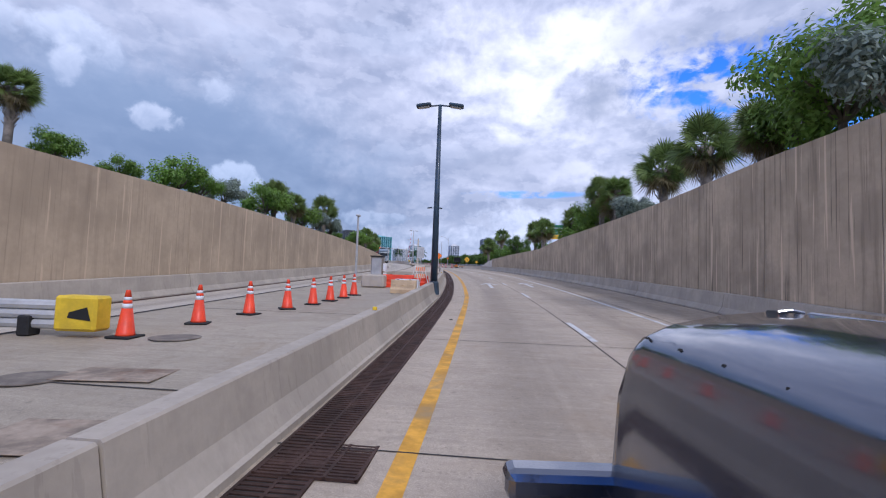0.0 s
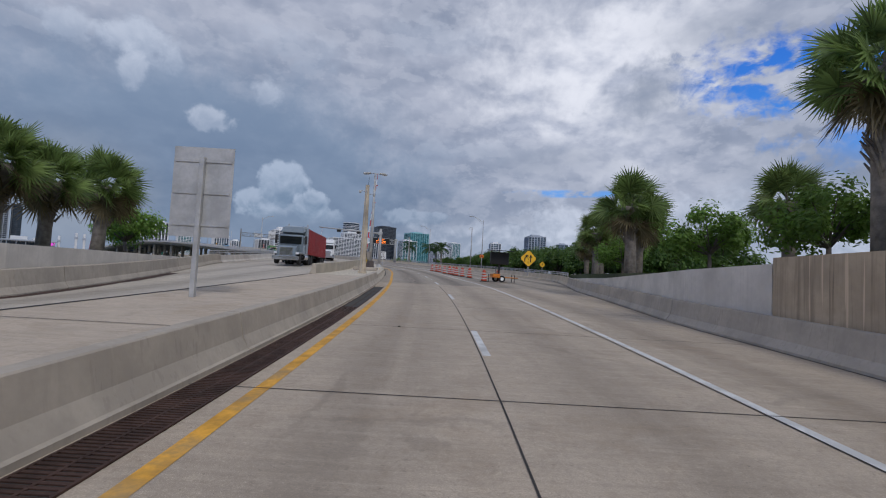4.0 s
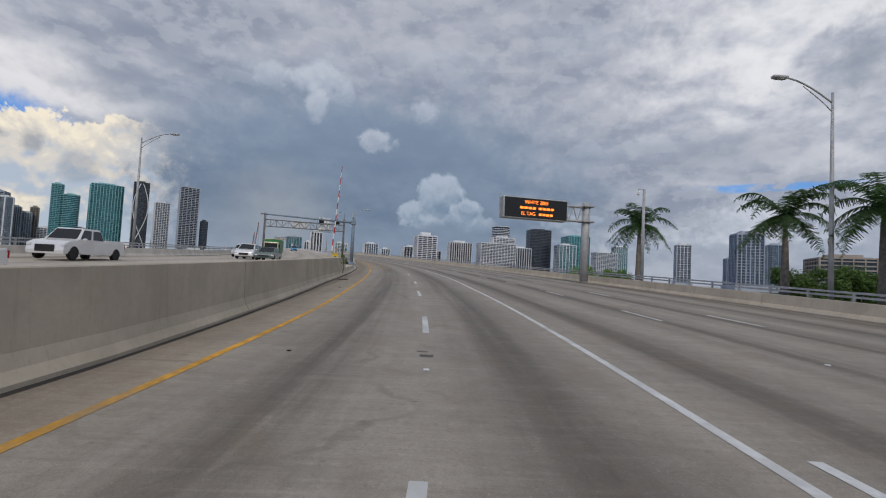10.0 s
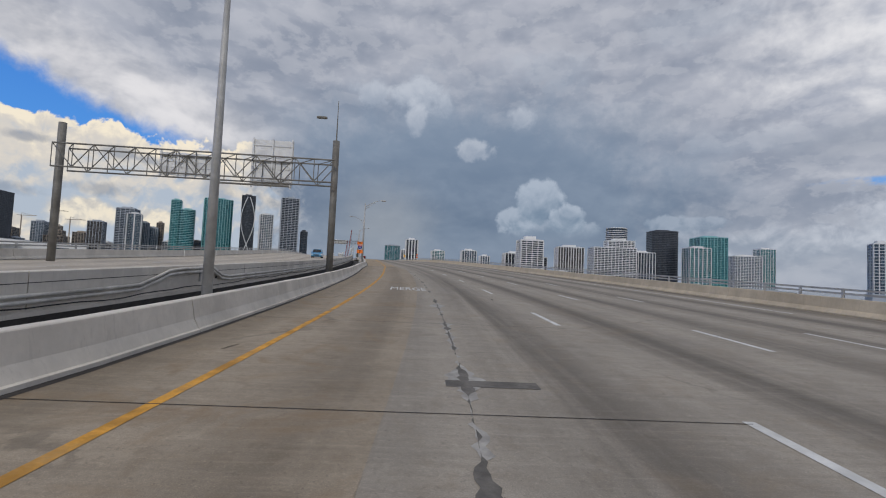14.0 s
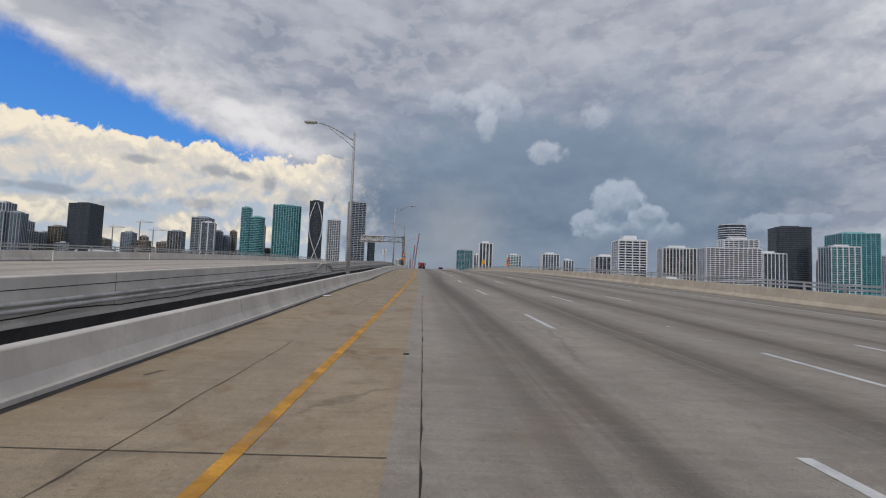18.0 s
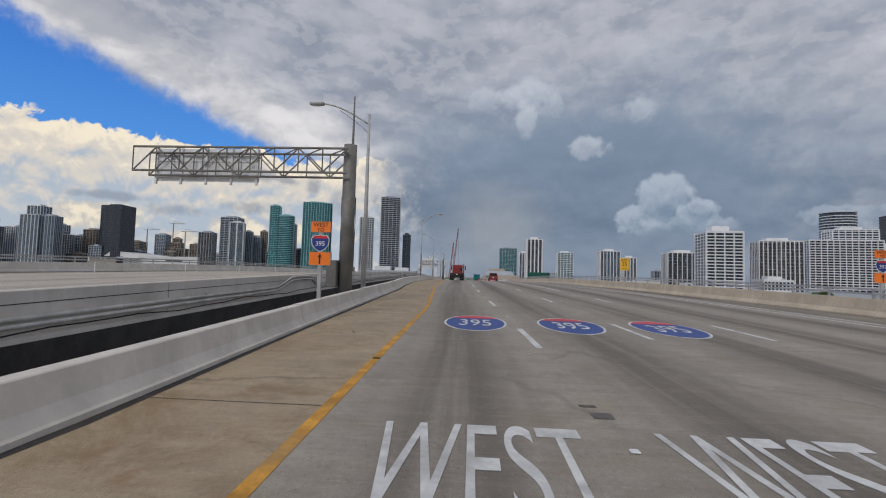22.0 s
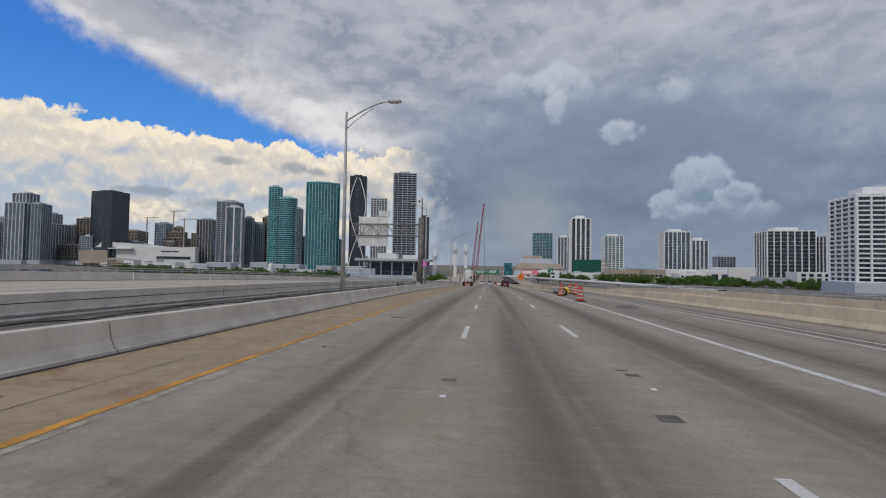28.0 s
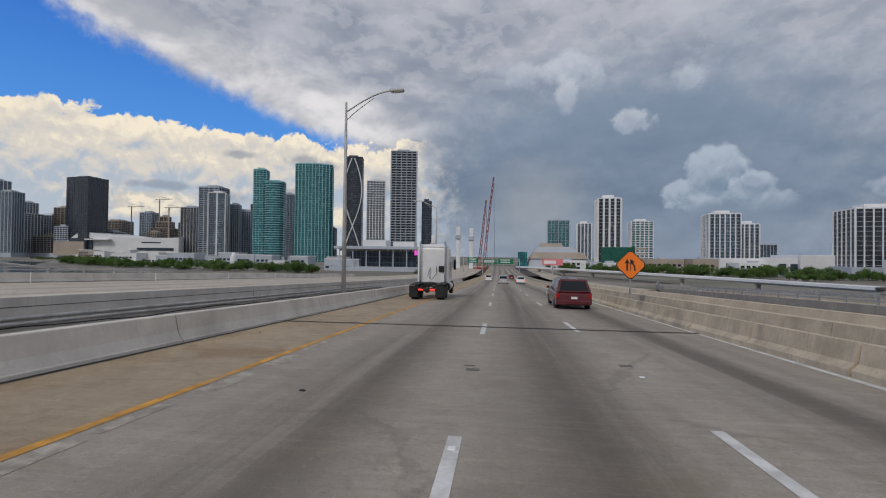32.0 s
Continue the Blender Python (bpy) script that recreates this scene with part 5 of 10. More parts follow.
# slip road leaving on the right, lower than the bridge, with railings of its own
slip_in = table((575, 15.2), (640, 17.5), (700, 24.0), (760, 36.0), (840, 60.0), (940, 95.0))
slip_h = table((575, -0.3), (640, -0.1), (700, -0.5), (760, -1.4), (940, -3.4))
slip = strip("slip_road", 575, 940, slip_in, lambda s: slip_in(s) + 9.0, ROAD, h=slip_h, cols=3, ds=6.0)
tagged(slip, "grey slip road descending beside the bridge", "road", kind="structure")
sb = structure("slip_road_barrier", "pale concrete parapet of the slip road", "barrier")
panels(sb, "barrier_panel", 575, 940, 15.0, lambda s: slip_in(s) + 9.0, RIGHT, SANDWALL, h=slip_h, side=1)
panels(sb, "barrier_panel", 640, 940, 15.0, slip_in, RIGHT, BARRIER, h=slip_h, side=-1)
railing("slip_road_railing", lambda s: slip_in(s) + 9.0, 575, 900, lambda s: slip_h(s) + 0.82, 3.0, "two-bar galvanised railing along the slip road", 1)
railing("slip_road_railing", slip_in, 640, 900, lambda s: slip_h(s) + 0.82, 3.0, "two-bar galvanised railing along the slip road", -1)
strip("solid_line", 575, 940, lambda s: slip_in(s) + 0.6, lambda s: slip_in(s) + 0.75, WHITE, h=lambda s: slip_h(s) + 0.006, cols=1, ds=6, parent=marks)

# white edge lines and dashes of the opposite road
strip("solid_line", 250, 760, lambda s: opp_in(s) - 1.55, lambda s: opp_in(s) - 1.40, YELLOW, h=lambda s: opp_h(s) + 0.012, cols=1, ds=5, parent=marks, lift=lambda s: opp_lift(s) * 0.075)
for k_ in (0.27, 0.47, 0.67):
    for s in np.arange(252, 640, 12.8):
        c_ = opp_in(s) + (opp_out(s) - opp_in(s)) * k_
        strip("lane_dash", s, s + 3.2, c_ - 0.08, c_ + 0.08, WHITE, h=opp_h(s) + opp_lift(s) * k_ + 0.014, cols=1, ds=4, parent=marks)

# scuffs, chips, litter and tyre scraps along the shoulder
random.seed(21)
litter = boxed((-0.04, -0.03, 0), (0.05, 0.03, 0.018), 0.008)
scrap_me = link_mesh("road_debris", litter, BLACK)
scrap_me.matrix_world = at(66.6, yellow(66.6) + 0.2, 0.0, 30)
tagged(scrap_me, "small dark scrap of rubber on the road", "debris", group="road debris")
for s in (14.0, 48.5, 96.0, 121.0, 137.5, 158.0, 171.0, 188.0, 207.0, 223.5, 246.0, 268.5, 276.0, 301.0, 333.0, 349.0, 371.0, 386.0, 399.0, 412.5, 418.0, 437.0, 455.0, 476.0, 489.0, 503.0, 526.0, 549.0, 569.0, 583.0, 596.0, 611.0, 627.0, 644.0, 662.0):
    o = new("road_debris", scrap_me.data)
    o.matrix_world = at(s, random.uniform(left_toe(s) + 0.3, line_1(s) if s > 250 else line_a(s)), 0.0, random.uniform(0, 180))
    o.scale = (random.uniform(0.6, 1.6), random.uniform(0.6, 2.2), 1)
    tagged(o, "small dark scrap of rubber on the road", "debris", group="road debris")
# square scars and chips where old studs were
for s, ln in [(q, line_1) for q in (391.0, 405.5, 433.0, 452.0, 475.0, 499.0, 512.0, 538.0, 564.0, 580.0, 604.0, 630.0, 648.0, 664.0)] + [(q, line_2) for q in (451.0, 506.0, 546.0, 581.0, 593.0, 606.0, 617.0, 629.0, 641.0, 653.0, 665.0)] + [(q, line_a) for q in (139.0, 152.0, 167.5, 180.5, 194.0, 207.0, 229.0)]:
    strip("stud_scar", s, s + 0.22, ln(s) - 0.13, ln(s) + 0.13, PATCH, h=0.006, cols=1, ds=0.3, parent=joints)
    if random.random() < 0.5:
        strip("stud_scar", s + 0.45, s + 0.55, ln(s) - 0.2, ln(s) + 0.02, PATCH, h=0.006, cols=1, ds=0.3, parent=joints)
# small steel tubes and drain notches on the opposite barrier
for s in np.arange(262, 700, 18.0):
    part("drain_notch", boxed((-0.04, -0.04, 0.25), (0.06, 0.04, 0.36), 0.01, at(s, opp_in(s), opp_h(s))), JOINT, pipes)
for s in np.arange(270, 640, 30.0):
    part("reflector_post", boxed((-0.04, -0.02, 0.8), (0.04, 0.02, 1.15), 0.01, at(s, opp_out(s) - 0.1, opp_h(s) + opp_lift(s))), REFLECT, ol)

# service hatches cut into the merge median
for s, u, a0, b0 in ((168.6, -5.7, 0.55, 0.28), (170.6, -5.9, 0.32, 0.22), (152.0, -5.6, 0.4, 0.3)):
    ht_ = structure("service_hatch", "rectangular hatch outline with dark edges in the slab", "service hatch")
    part("hatch_seam", boxed((-a0 - 0.03, -b0 - 0.03, 0), (a0 + 0.03, b0 + 0.03, 0.004)), JOINT, ht_)
    part("hatch_lid", boxed((-a0, -b0, 0.0), (a0, b0, 0.009)), SLAB, ht_)
    ht_.matrix_world = at(s, u, 0.522, 12)

# pale worn strip beside the yellow line, and dark tyre smears on the shoulder
RESIDUE = material("pale_paint_residue", (0.36, 0.325, 0.27), 0.85, var=0.35, scale=5, fine=22, dirt=(0.26, 0.23, 0.185), dirt_amount=0.9, bump=0.2)
random.seed(33)
s = 556.0
while s < 690:
    ln = random.uniform(0.8, 2.6)
    a0, a1 = random.uniform(0.10, 0.16), random.uniform(0.25, 0.48)
    strip("paint_residue", s, s + ln, lambda q: yellow(q) + a0, lambda q: yellow(q) + a1, RESIDUE, h=0.004, cols=1, ds=1.3, parent=marks)
    s += ln + random.uniform(0.05, 0.9)
SMEAR = material("dark_rubber_smear", (0.17, 0.135, 0.095), 0.9, var=0.35, scale=4, bump=0.2)
for s in (262, 271, 279, 288, 299, 312, 326, 341, 360, 369, 383, 391, 406, 417, 429, 443, 458, 471, 486, 497, 511, 523, 537, 551, 563, 577, 590, 601, 613, 626, 634, 647, 659, 668):
    c_ = left_toe(s) + random.uniform(0.5, 1.6)
    ln, wd_ = random.uniform(0.3, 1.1), random.uniform(0.03, 0.09)
    k_ = random.uniform(-0.6, 0.6)
    strip("rubber_smear", s, s + ln, lambda q: c_ + k_ * (q - s), lambda q: c_ + wd_ + k_ * (q - s) * 1.15, SMEAR, h=0.004, cols=1, ds=0.3, parent=joints)

# ---- lamp posts ----
LAMPGLASS = material("lamp_lens", (0.45, 0.45, 0.43), 0.3, var=0.1, bump=0)


def base_block(own, w0, hgt, mat):
    bm = bmesh.new()
    lathe(bm, [(w0, 0.0), (w0, 0.04), (w0 * 0.82, hgt * 0.9), (w0 * 0.62, hgt)], 8)
    return part("pole_base", bm, mat, own)


BRONZE = material("weathered_bronze_paint", (0.10, 0.08, 0.068), 0.55, 0.2, var=0.3, scale=3, bump=0.05)


def twin_lamp(s, u, h, tall, mat, label):
    own = thing("street_lamp", label, "street lamp", group="twin street lamps")
    base_block(own, 0.40 if h > 0.5 else 0.27, 0.62, mat if mat is DARKPOLE else BRONZE)
    part("pole", tubed([(0, 0, 0.5), (0, 0, tall * 0.5), (0, 0, tall)], [0.17, 0.13, 0.085], 12), mat, own, smooth=True)
    part("cross_arm", tubed([(-0.5, 0, tall - 0.06), (0, 0, tall + 0.0), (0.5, 0, tall - 0.06)], 0.04, 8), mat, own, smooth=True)
    for sx in (-1, 1):
        bm = bmesh.new()
        box(bm, (-0.36, -0.19, -0.09), (0.36, 0.19, 0.08), 0.07, pose(sx * 0.78, 0, tall - 0.02, 0, sx * 8, 0), 2)
        hd = part("lamp_head", bm, mat, own)
        part("lens", boxed((-0.25, -0.13, -0.115), (0.25, 0.13, -0.085), 0.01, pose(sx * 0.78, 0, tall - 0.02, 0, sx * 8, 0)), LAMPGLASS, hd)
    own.matrix_world = at(s, u, h)
    return own


def arm_lamp(tall=9.5, reach=2.6, mat=GALV, side=1):
    """Mast-arm street lamp; the arm reaches to the right for side 1."""
    own = thing("street_lamp", "tall galvanised steel street lamp with a curved mast arm", "street lamp", group="mast-arm street lamps")
    part("pole_base", boxed((-0.24, -0.24, 0), (0.24, 0.24, 0.05), 0.01), mat, own)
    part("pole", tubed([(0, 0, 0.03), (0, 0, tall * 0.5), (0, 0, tall)], [0.135, 0.105, 0.065], 12), mat, own, smooth=True)
    arc = [(side * reach * q, 0, tall - 0.55 + 1.15 * math.sin(q * 1.45)) for q in np.linspace(0, 1, 9)]
    part("upper_arm", tubed(arc, [0.045] * 8 + [0.035], 8), mat, own, smooth=True)
    low = [(side * reach * 0.62 * q, 0, tall - 1.05 + 1.26 * q ** 0.85) for q in np.linspace(0, 1, 6)]
    part("lower_arm", tubed(low, 0.025, 6), mat, own, smooth=True)
    zt = arc[-1][2]
    bm = bmesh.new()
    box(bm, (-0.40, -0.16, -0.09), (0.40, 0.16, 0.07), 0.06, pose(side * (reach + 0.30), 0, zt, 0, 0, 0), 2)
    hd = part("lamp_head", bm, mat, own)
    part("lens", boxed((-0.26, -0.11, -0.12), (0.22, 0.11, -0.085), 0.01, pose(side * (reach + 0.30), 0, zt)), LAMPGLASS, hd)
    return own


def plinth(name, s, u, l0, l1, w0, w1, h0, h1, label):
    ob = link_mesh(name, boxed((w0, l0, h0), (w1, l1, h1), 0.03), BRIDGEWALL if s > 250 else BARRIER)
    ob.matrix_world = at(s, u, 0)
    return tagged(ob, label, "plinth", kind="structure")


twin_lamp(21.6, -2.36, 0.14, 9.0, DARKPOLE, "dark blue twin-headed street lamp on the barrier")
twin_lamp(69.8, -4.6, 0.88, 8.7, DARKPOLE, "dark blue twin-headed street lamp on a concrete plinth")
plinth("lamp_plinth", 69.8, -4.5, -1.6, 1.6, -1.3, 0.9, 0.55, 0.88, "rectangular concrete lamp plinth on the median")
twin_lamp(128.1, -5.35, 0.80, 9.0, GALV, "grey steel twin-headed street lamp on a concrete plinth")
plinth("lamp_plinth", 128.1, -5.25, -1.5, 1.8, -1.5, 0.6, 0.50, 0.80, "rectangular concrete lamp plinth on the merge median")
LAMPS = ((291.5, 1), (354.0, 1), (392.5, -1), (438.0, 1), (470.4, -1), (519.0, 1), (553.7, -1), (598.8, 1), (635.5, -1), (680.2, 1), (719.0, -1))
masts = {}
for s, sd in LAMPS:      # the arms reach to either carriageway in turn
    key = (sd, 9.5 if s < 590 else 11.0)
    m_ = at(s, left_toe(s) - 0.75, 0.35)
    if key in masts:
        copy_thing(masts[key], m_)
    else:
        masts[key] = arm_lamp(key[1], side=sd)
        masts[key].matrix_world = m_
    plinth("lamp_plinth", s, left_toe(s) - 0.75, -0.6, 0.5, -0.34, 0.25, -0.4, 0.35, "small concrete lamp plinth between the bridges")
post_r = arm_lamp(11.2, side=-1)
post_r.matrix_world = at(182.5, 20.2, 0.3)
copy_thing(post_r, at(220.5, right_toe(220.5) + 0.9, 0.3))
copy_thing(post_r, at(246, -26.2, 0.6, 180))

# tapering concrete column beside the merge
def tapered(w0, w1, tall, z0=0.0):
    bm = bmesh.new()
    rings = []
    for z, w_ in ((z0, w0), (tall, w1)):
        c_ = w_ * 0.28
        rings.append([bm.verts.new((x, y, z)) for x, y in ((w_ - c_, -w_), (w_, c_ - w_), (w_, w_ - c_), (w_ - c_, w_), (c_ - w_, w_), (-w_, w_ - c_), (-w_, c_ - w_), (c_ - w_, -w_))])
    for k in range(8):
        bm.faces.new((rings[0][k], rings[0][(k + 1) % 8], rings[1][(k + 1) % 8], rings[1][k]))
    bm.faces.new(rings[1]), bm.faces.new(rings[0][::-1])
    return bm


col = thing("concrete_column", "slim tapering tan concrete column with a cabinet", "column")
part("column_shaft", tapered(0.24, 0.13, 6.6), BARRIER_OLD, col)
for sx, z in ((-1, 6.1), (1, 5.9)):
    part("camera_arm", tubed([(sx * 0.10, 0, z), (sx * 0.50, 0, z + 0.08)], 0.025, 6), GALV, col)
    part("camera", lathed([(0.0, z - 0.14), (0.09, z - 0.10), (0.10, z + 0.04), (0.05, z + 0.10), (0.0, z + 0.10)], 12, (sx * 0.52, 0, 0)), GALV, col, "white dome camera")
part("antenna", tubed([(0.05, 0, 6.6), (0.12, 0, 7.3)], [0.015, 0.008], 6), BLACK, col)
part("column_foot", boxed((-0.30, -0.30, 0.0), (0.30, 0.30, 0.18), 0.02), BARRIER_OLD, col)
part("cabinet", boxed((0.26, -0.16, 1.05), (0.52, 0.16, 1.65), 0.02), material("tan_grey_cabinet", (0.26, 0.235, 0.20), 0.6, 0.1, var=0.2, scale=2, dirt=(0.14, 0.10, 0.07), dirt_amount=0.5), col)
part("conduit", tubed([(-0.08, -0.25, 0.1), (-0.05, -0.17, 6.2)], 0.02, 6), GALV, col)
col.matrix_world = at(118.2, -5.15, 0.52)
# back of a tall sign standing on the median
bs = thing("rear_facing_sign", "tall grey aluminium back of a sign on one post", "road sign")
part("post", boxed((-0.06, -0.06, 0.0), (0.06, 0.06, 3.5), 0.01), GALV, bs)
part("panel", boxed((-0.75, 0.065, 1.5), (0.75, 0.075, 3.75), 0.0), GALV, bs)
for z in (1.8, 2.6, 3.4):
    part("stiffener", boxed((-0.70, 0.04, z - 0.03), (0.70, 0.066, z + 0.03)), GALV, bs)
bs.matrix_world = at(95.0, -6.2, 0.58)


# ---- signal mast with vertical gate ----
def signal_mast(s, u, h, tall, reach, label, mat=GALV, rods=0):
    own = thing("signal_mast", label, "signal mast", group="signal masts")
    base_block(own, 0.36, 0.35, mat)
    part("mast", tubed([(0, 0, 0.2), (0, 0, tall)], [0.20, 0.155], 14), mat, own, smooth=True)
    part("mast_cap", lathed([(0.17, tall), (0.12, tall + 0.08), (0.0, tall + 0.1)], 12), mat, own)
    zt = tall - 0.55
    part("clamp", boxed((-0.30, -0.24, zt - 0.22), (0.24, 0.24, zt + 0.22), 0.04), mat, own)
    part("arm", tubed([(-0.2, 0, zt), (-reach, 0, zt + 0.35)], [0.12, 0.07], 10), mat, own, smooth=True)
    for q in ((0.36, 0.68) if not rods else (0.18, 0.35)):
        x = -reach * q
        hd = part("signal_head", boxed((x - 0.26, -0.2, zt + 0.28 * q - 0.34), (x + 0.26, 0.12, zt + 0.28 * q - 0.04), 0.05), BLACK, own, "black horizontal signal head")
        for k in (-0.12, 0.12):
            part("visor", tubed([(x + k, -0.2, zt + 0.28 * q - 0.19), (x + k, -0.36, zt + 0.28 * q - 0.19)], 0.09, 10), BLACK, hd)
        part("hanger", tubed([(x, 0, zt + 0.32 * q), (x, 0, zt + 0.32 * q + 0.22)], 0.04, 6), BLACK, own)
    for k in range(rods):
        x = -1.9 - k * 0.34
        part("hanging_rod", tubed([(x, -0.05, zt - 0.02 + 0.035 * -x), (x - 0.03, -0.05, zt - 0.85)], 0.02, 6), mat, own)
    own.matrix_world = at(s, u, h)
    return own


signal_mast(145.8, -4.85, 0.52, 5.0, 8.0, "grey steel signal mast with a long horizontal arm")
PALEBLUE = material("pale_blue_grey_paint", (0.21, 0.265, 0.315), 0.5, 0.1, var=0.2, scale=2, dirt=(0.22, 0.15, 0.10), dirt_amount=0.35, bump=0.05)
signal_mast(251.5, -6.1, 0.52, 5.3, 10.0, "pale blue-grey signal mast with a rod-hung arm", PALEBLUE, 9)
GATERED = material("gate_red_paint", (0.55, 0.03, 0.03), 0.5, var=0.15, bump=0)
GATEYELLOW = material("yellow_cabinet_paint", (0.72, 0.50, 0.02), 0.5, var=0.2, scale=3, dirt=(0.35, 0.24, 0.05), dirt_amount=0.4)
for s, u, lean in ((132.6, -5.75, 0.09), (246.2, -7.5, 0.06)):
    g = thing("barrier_gate", "raised red and white striped gate arm on a yellow drive box", "barrier gate", group="barrier gates")
    part("foot", boxed((-0.5, -0.45, 0.0), (0.5, 0.45, 0.12), 0.03), BARRIER, g)
    bx = part("drive_box", boxed((-0.26, -0.3, 0.12), (0.26, 0.3, 1.15), 0.04), GATEYELLOW, g)
    part("lid", boxed((-0.29, -0.33, 1.15), (0.29, 0.33, 1.2), 0.015), GATEYELLOW, bx)
    part("box_label", boxed((-0.12, -0.306, 0.72), (0.12, -0.301, 0.95)), INK, bx, "black label bars")
    hub = part("hub", boxed((-0.46, -0.1, 0.9), (-0.26, 0.2, 1.5), 0.05), GALV, g)
    for k in range(14):
        z0, z1 = 1.4 + k * 0.62, 1.4 + (k + 1) * 0.62
        part("gate_stripe", tubed([(-0.36 + lean * (z0 - 1.4), 0, z0), (-0.36 + lean * (z1 - 1.4), 0, z1)], [0.07 - 0.003 * k, 0.067 - 0.003 * k], 8), GATERED if k % 2 else SIGNWHITE, g)
    for k in (3, 6, 9, 12):
        z = 1.4 + k * 0.62
        part("gate_lamp", boxed((-0.30 + lean * (z - 1.4), -0.08, z - 0.03), (-0.16 + lean * (z - 1.4), 0.08, z + 0.03), 0.02), GATERED, g)
    g.matrix_world = at(s, u, 0.52)


# ---- overhead sign structures ----
def truss_beam(own, x0, x1, z0, depth, n):
    """A box truss along x between two chords; each chord and brace is its own part."""
    for y in (-depth / 2, depth / 2):
        for z in (z0, z0 + depth):
            part("chord", tubed([(x0, y, z), (x1, y, z)], 0.055, 7), STEEL, own)
    for i in range(n):
        a, b = x0 + (x1 - x0) * i / n, x0 + (x1 - x0) * (i + 1) / n
        for y in (-depth / 2, depth / 2):
            lo, hi = (z0, z0 + depth) if i % 2 else (z0 + depth, z0)
            part("brace", tubed([(a, y, lo), (b, y, hi)], 0.035, 5), STEEL, own)
            part("brace", tubed([(b, y, z0), (b, y, z0 + depth)], 0.03, 5), STEEL, own)
        part("brace", tubed([(a, -depth / 2, z0 + depth), (b, depth / 2, z0 + depth)], 0.03, 5), STEEL, own)


def sign_back(own, x0, x1, z0, z1, y, name="sign_panel"):
    """A big sign seen from behind: ribbed bare panel with stiffeners."""
    pn = part(name, boxed((x0, y, z0), (x1, y + 0.05, z1), 0.01), SIGNBACK, own, "bare aluminium back of a road sign")
    n = max(2, round((x1 - x0) / 1.2))
    for i in range(n + 1):
        x = x0 + 0.1 + (x1 - x0 - 0.2) * i / n
        part("stiffener", boxed((x - 0.05, y - 0.09, z0 - 0.15), (x + 0.05, y - 0.002, z1 + 0.1)), SIGNBACK, pn)
    for i in range(4):
        z = z0 + (z1 - z0) * (i + 0.5) / 4
        part("stiffener", boxed((x0, y - 0.035, z - 0.04), (x1, y - 0.003, z + 0.04)), SIGNBACK, pn)


# full-span truss over the opposite road
t1 = thing("sign_truss", "grey steel box truss spanning the opposite carriageway with sign backs", "sign gantry")
for x in (0.0, -17.5):
    part("truss_post", tubed([(x, 0, -0.4), (x, 0, 9.2)], 0.23, 12), STEEL, t1, smooth=True)
    part("post_flange", boxed((x - 0.45, -0.45, -0.4), (x + 0.45, 0.45, -0.2), 0.04), STEEL, t1)
truss_beam(t1, 0.0, -17.5, 6.2, 1.5, 14)
sign_back(t1, -11.8, -8.2, 6.35, 7.9, 0.85)
sign_back(t1, -5.8, -3.0, 6.0, 9.2, 0.85)
part("walkway", boxed((-7.5, -1.0, 5.7), (-2.8, -0.7, 5.78), 0.01), STEEL, t1)
part("antenna_mast", tubed([(0, 0, 9.2), (0, 0, 12.0)], [0.05, 0.02], 6), STEEL, t1)
part("luminaire", boxed((-1.4, -0.12, 10.7), (-0.7, 0.12, 10.85), 0.04), STEEL, t1)
t1.matrix_world = at(311.0, left_toe(311) - 0.85, 0.3)

# cantilever over the opposite road, seen from behind
t2 = thing("sign_gantry", "cantilever sign gantry on a single steel post", "sign gantry", group="cantilever gantries")
part("gantry_post", tubed([(0, 0, -0.4), (0, 0, 6.9)], 0.30, 14), STEEL, t2, smooth=True)
part("post_flange", boxed((-0.5, -0.5, -0.4), (0.5, 0.5, -0.2), 0.04), STEEL, t2)
truss_beam(t2, 0.0, -10.0, 5.5, 1.1, 9)
sign_back(t2, -9.8, -4.6, 5.25, 6.85, 0.7)
part("antenna_mast", tubed([(0.1, 0, 6.9), (0.1, 0, 9.2)], [0.06, 0.03], 6), STEEL, t2)
part("control_box", boxed((-0.75, -0.5, 0.4), (-0.3, 0.1, 1.6), 0.03), STEEL, t2)
t2.matrix_world = at(466.8, left_toe(466.8) - 0.85, 0.3)
t3 = thing("sign_gantry", "tall cantilever sign gantry with a camera mast", "sign gantry", group="cantilever gantries")
part("gantry_post", tubed([(0, 0, -0.4), (0, 0, 9.0)], 0.36, 16), STEEL, t3, smooth=True)
part("post_flange", boxed((-0.6, -0.6, -0.4), (0.6, 0.6, -0.15), 0.04), STEEL, t3)
truss_beam(t3, 0.0, -9.0, 6.6, 1.5, 8)
sign_back(t3, -8.6, -4.6, 5.3, 9.2, 0.95)
sign_back(t3, -5.9, -4.4, 9.25, 10.0, 0.95)
part("camera_mast", tubed([(0.1, 0, 9.0), (0.1, 0, 11.6)], [0.10, 0.06], 8), STEEL, t3)
part("camera", lathed([(0.0, 11.0), (0.12, 11.05), (0.12, 11.25), (0.03, 11.35)], 10, (-0.28, 0, 0)), STEEL, t3)
bx = part("control_box", boxed((-0.98, -0.55, 0.75), (-0.42, 0.05, 1.95), 0.03), GALV, t3, "pale grey control box")
part("door", boxed((-0.93, -0.575, 0.82), (-0.47, -0.552, 1.88), 0.01), GALV, bx)
part("vent", boxed((-0.74, -0.582, 1.35), (-0.68, -0.576, 1.70)), BLACK, bx)
part("junction_box", boxed((-0.36, -0.62, 0.25), (0.10, -0.36, 0.62), 0.03), GALV, t3)
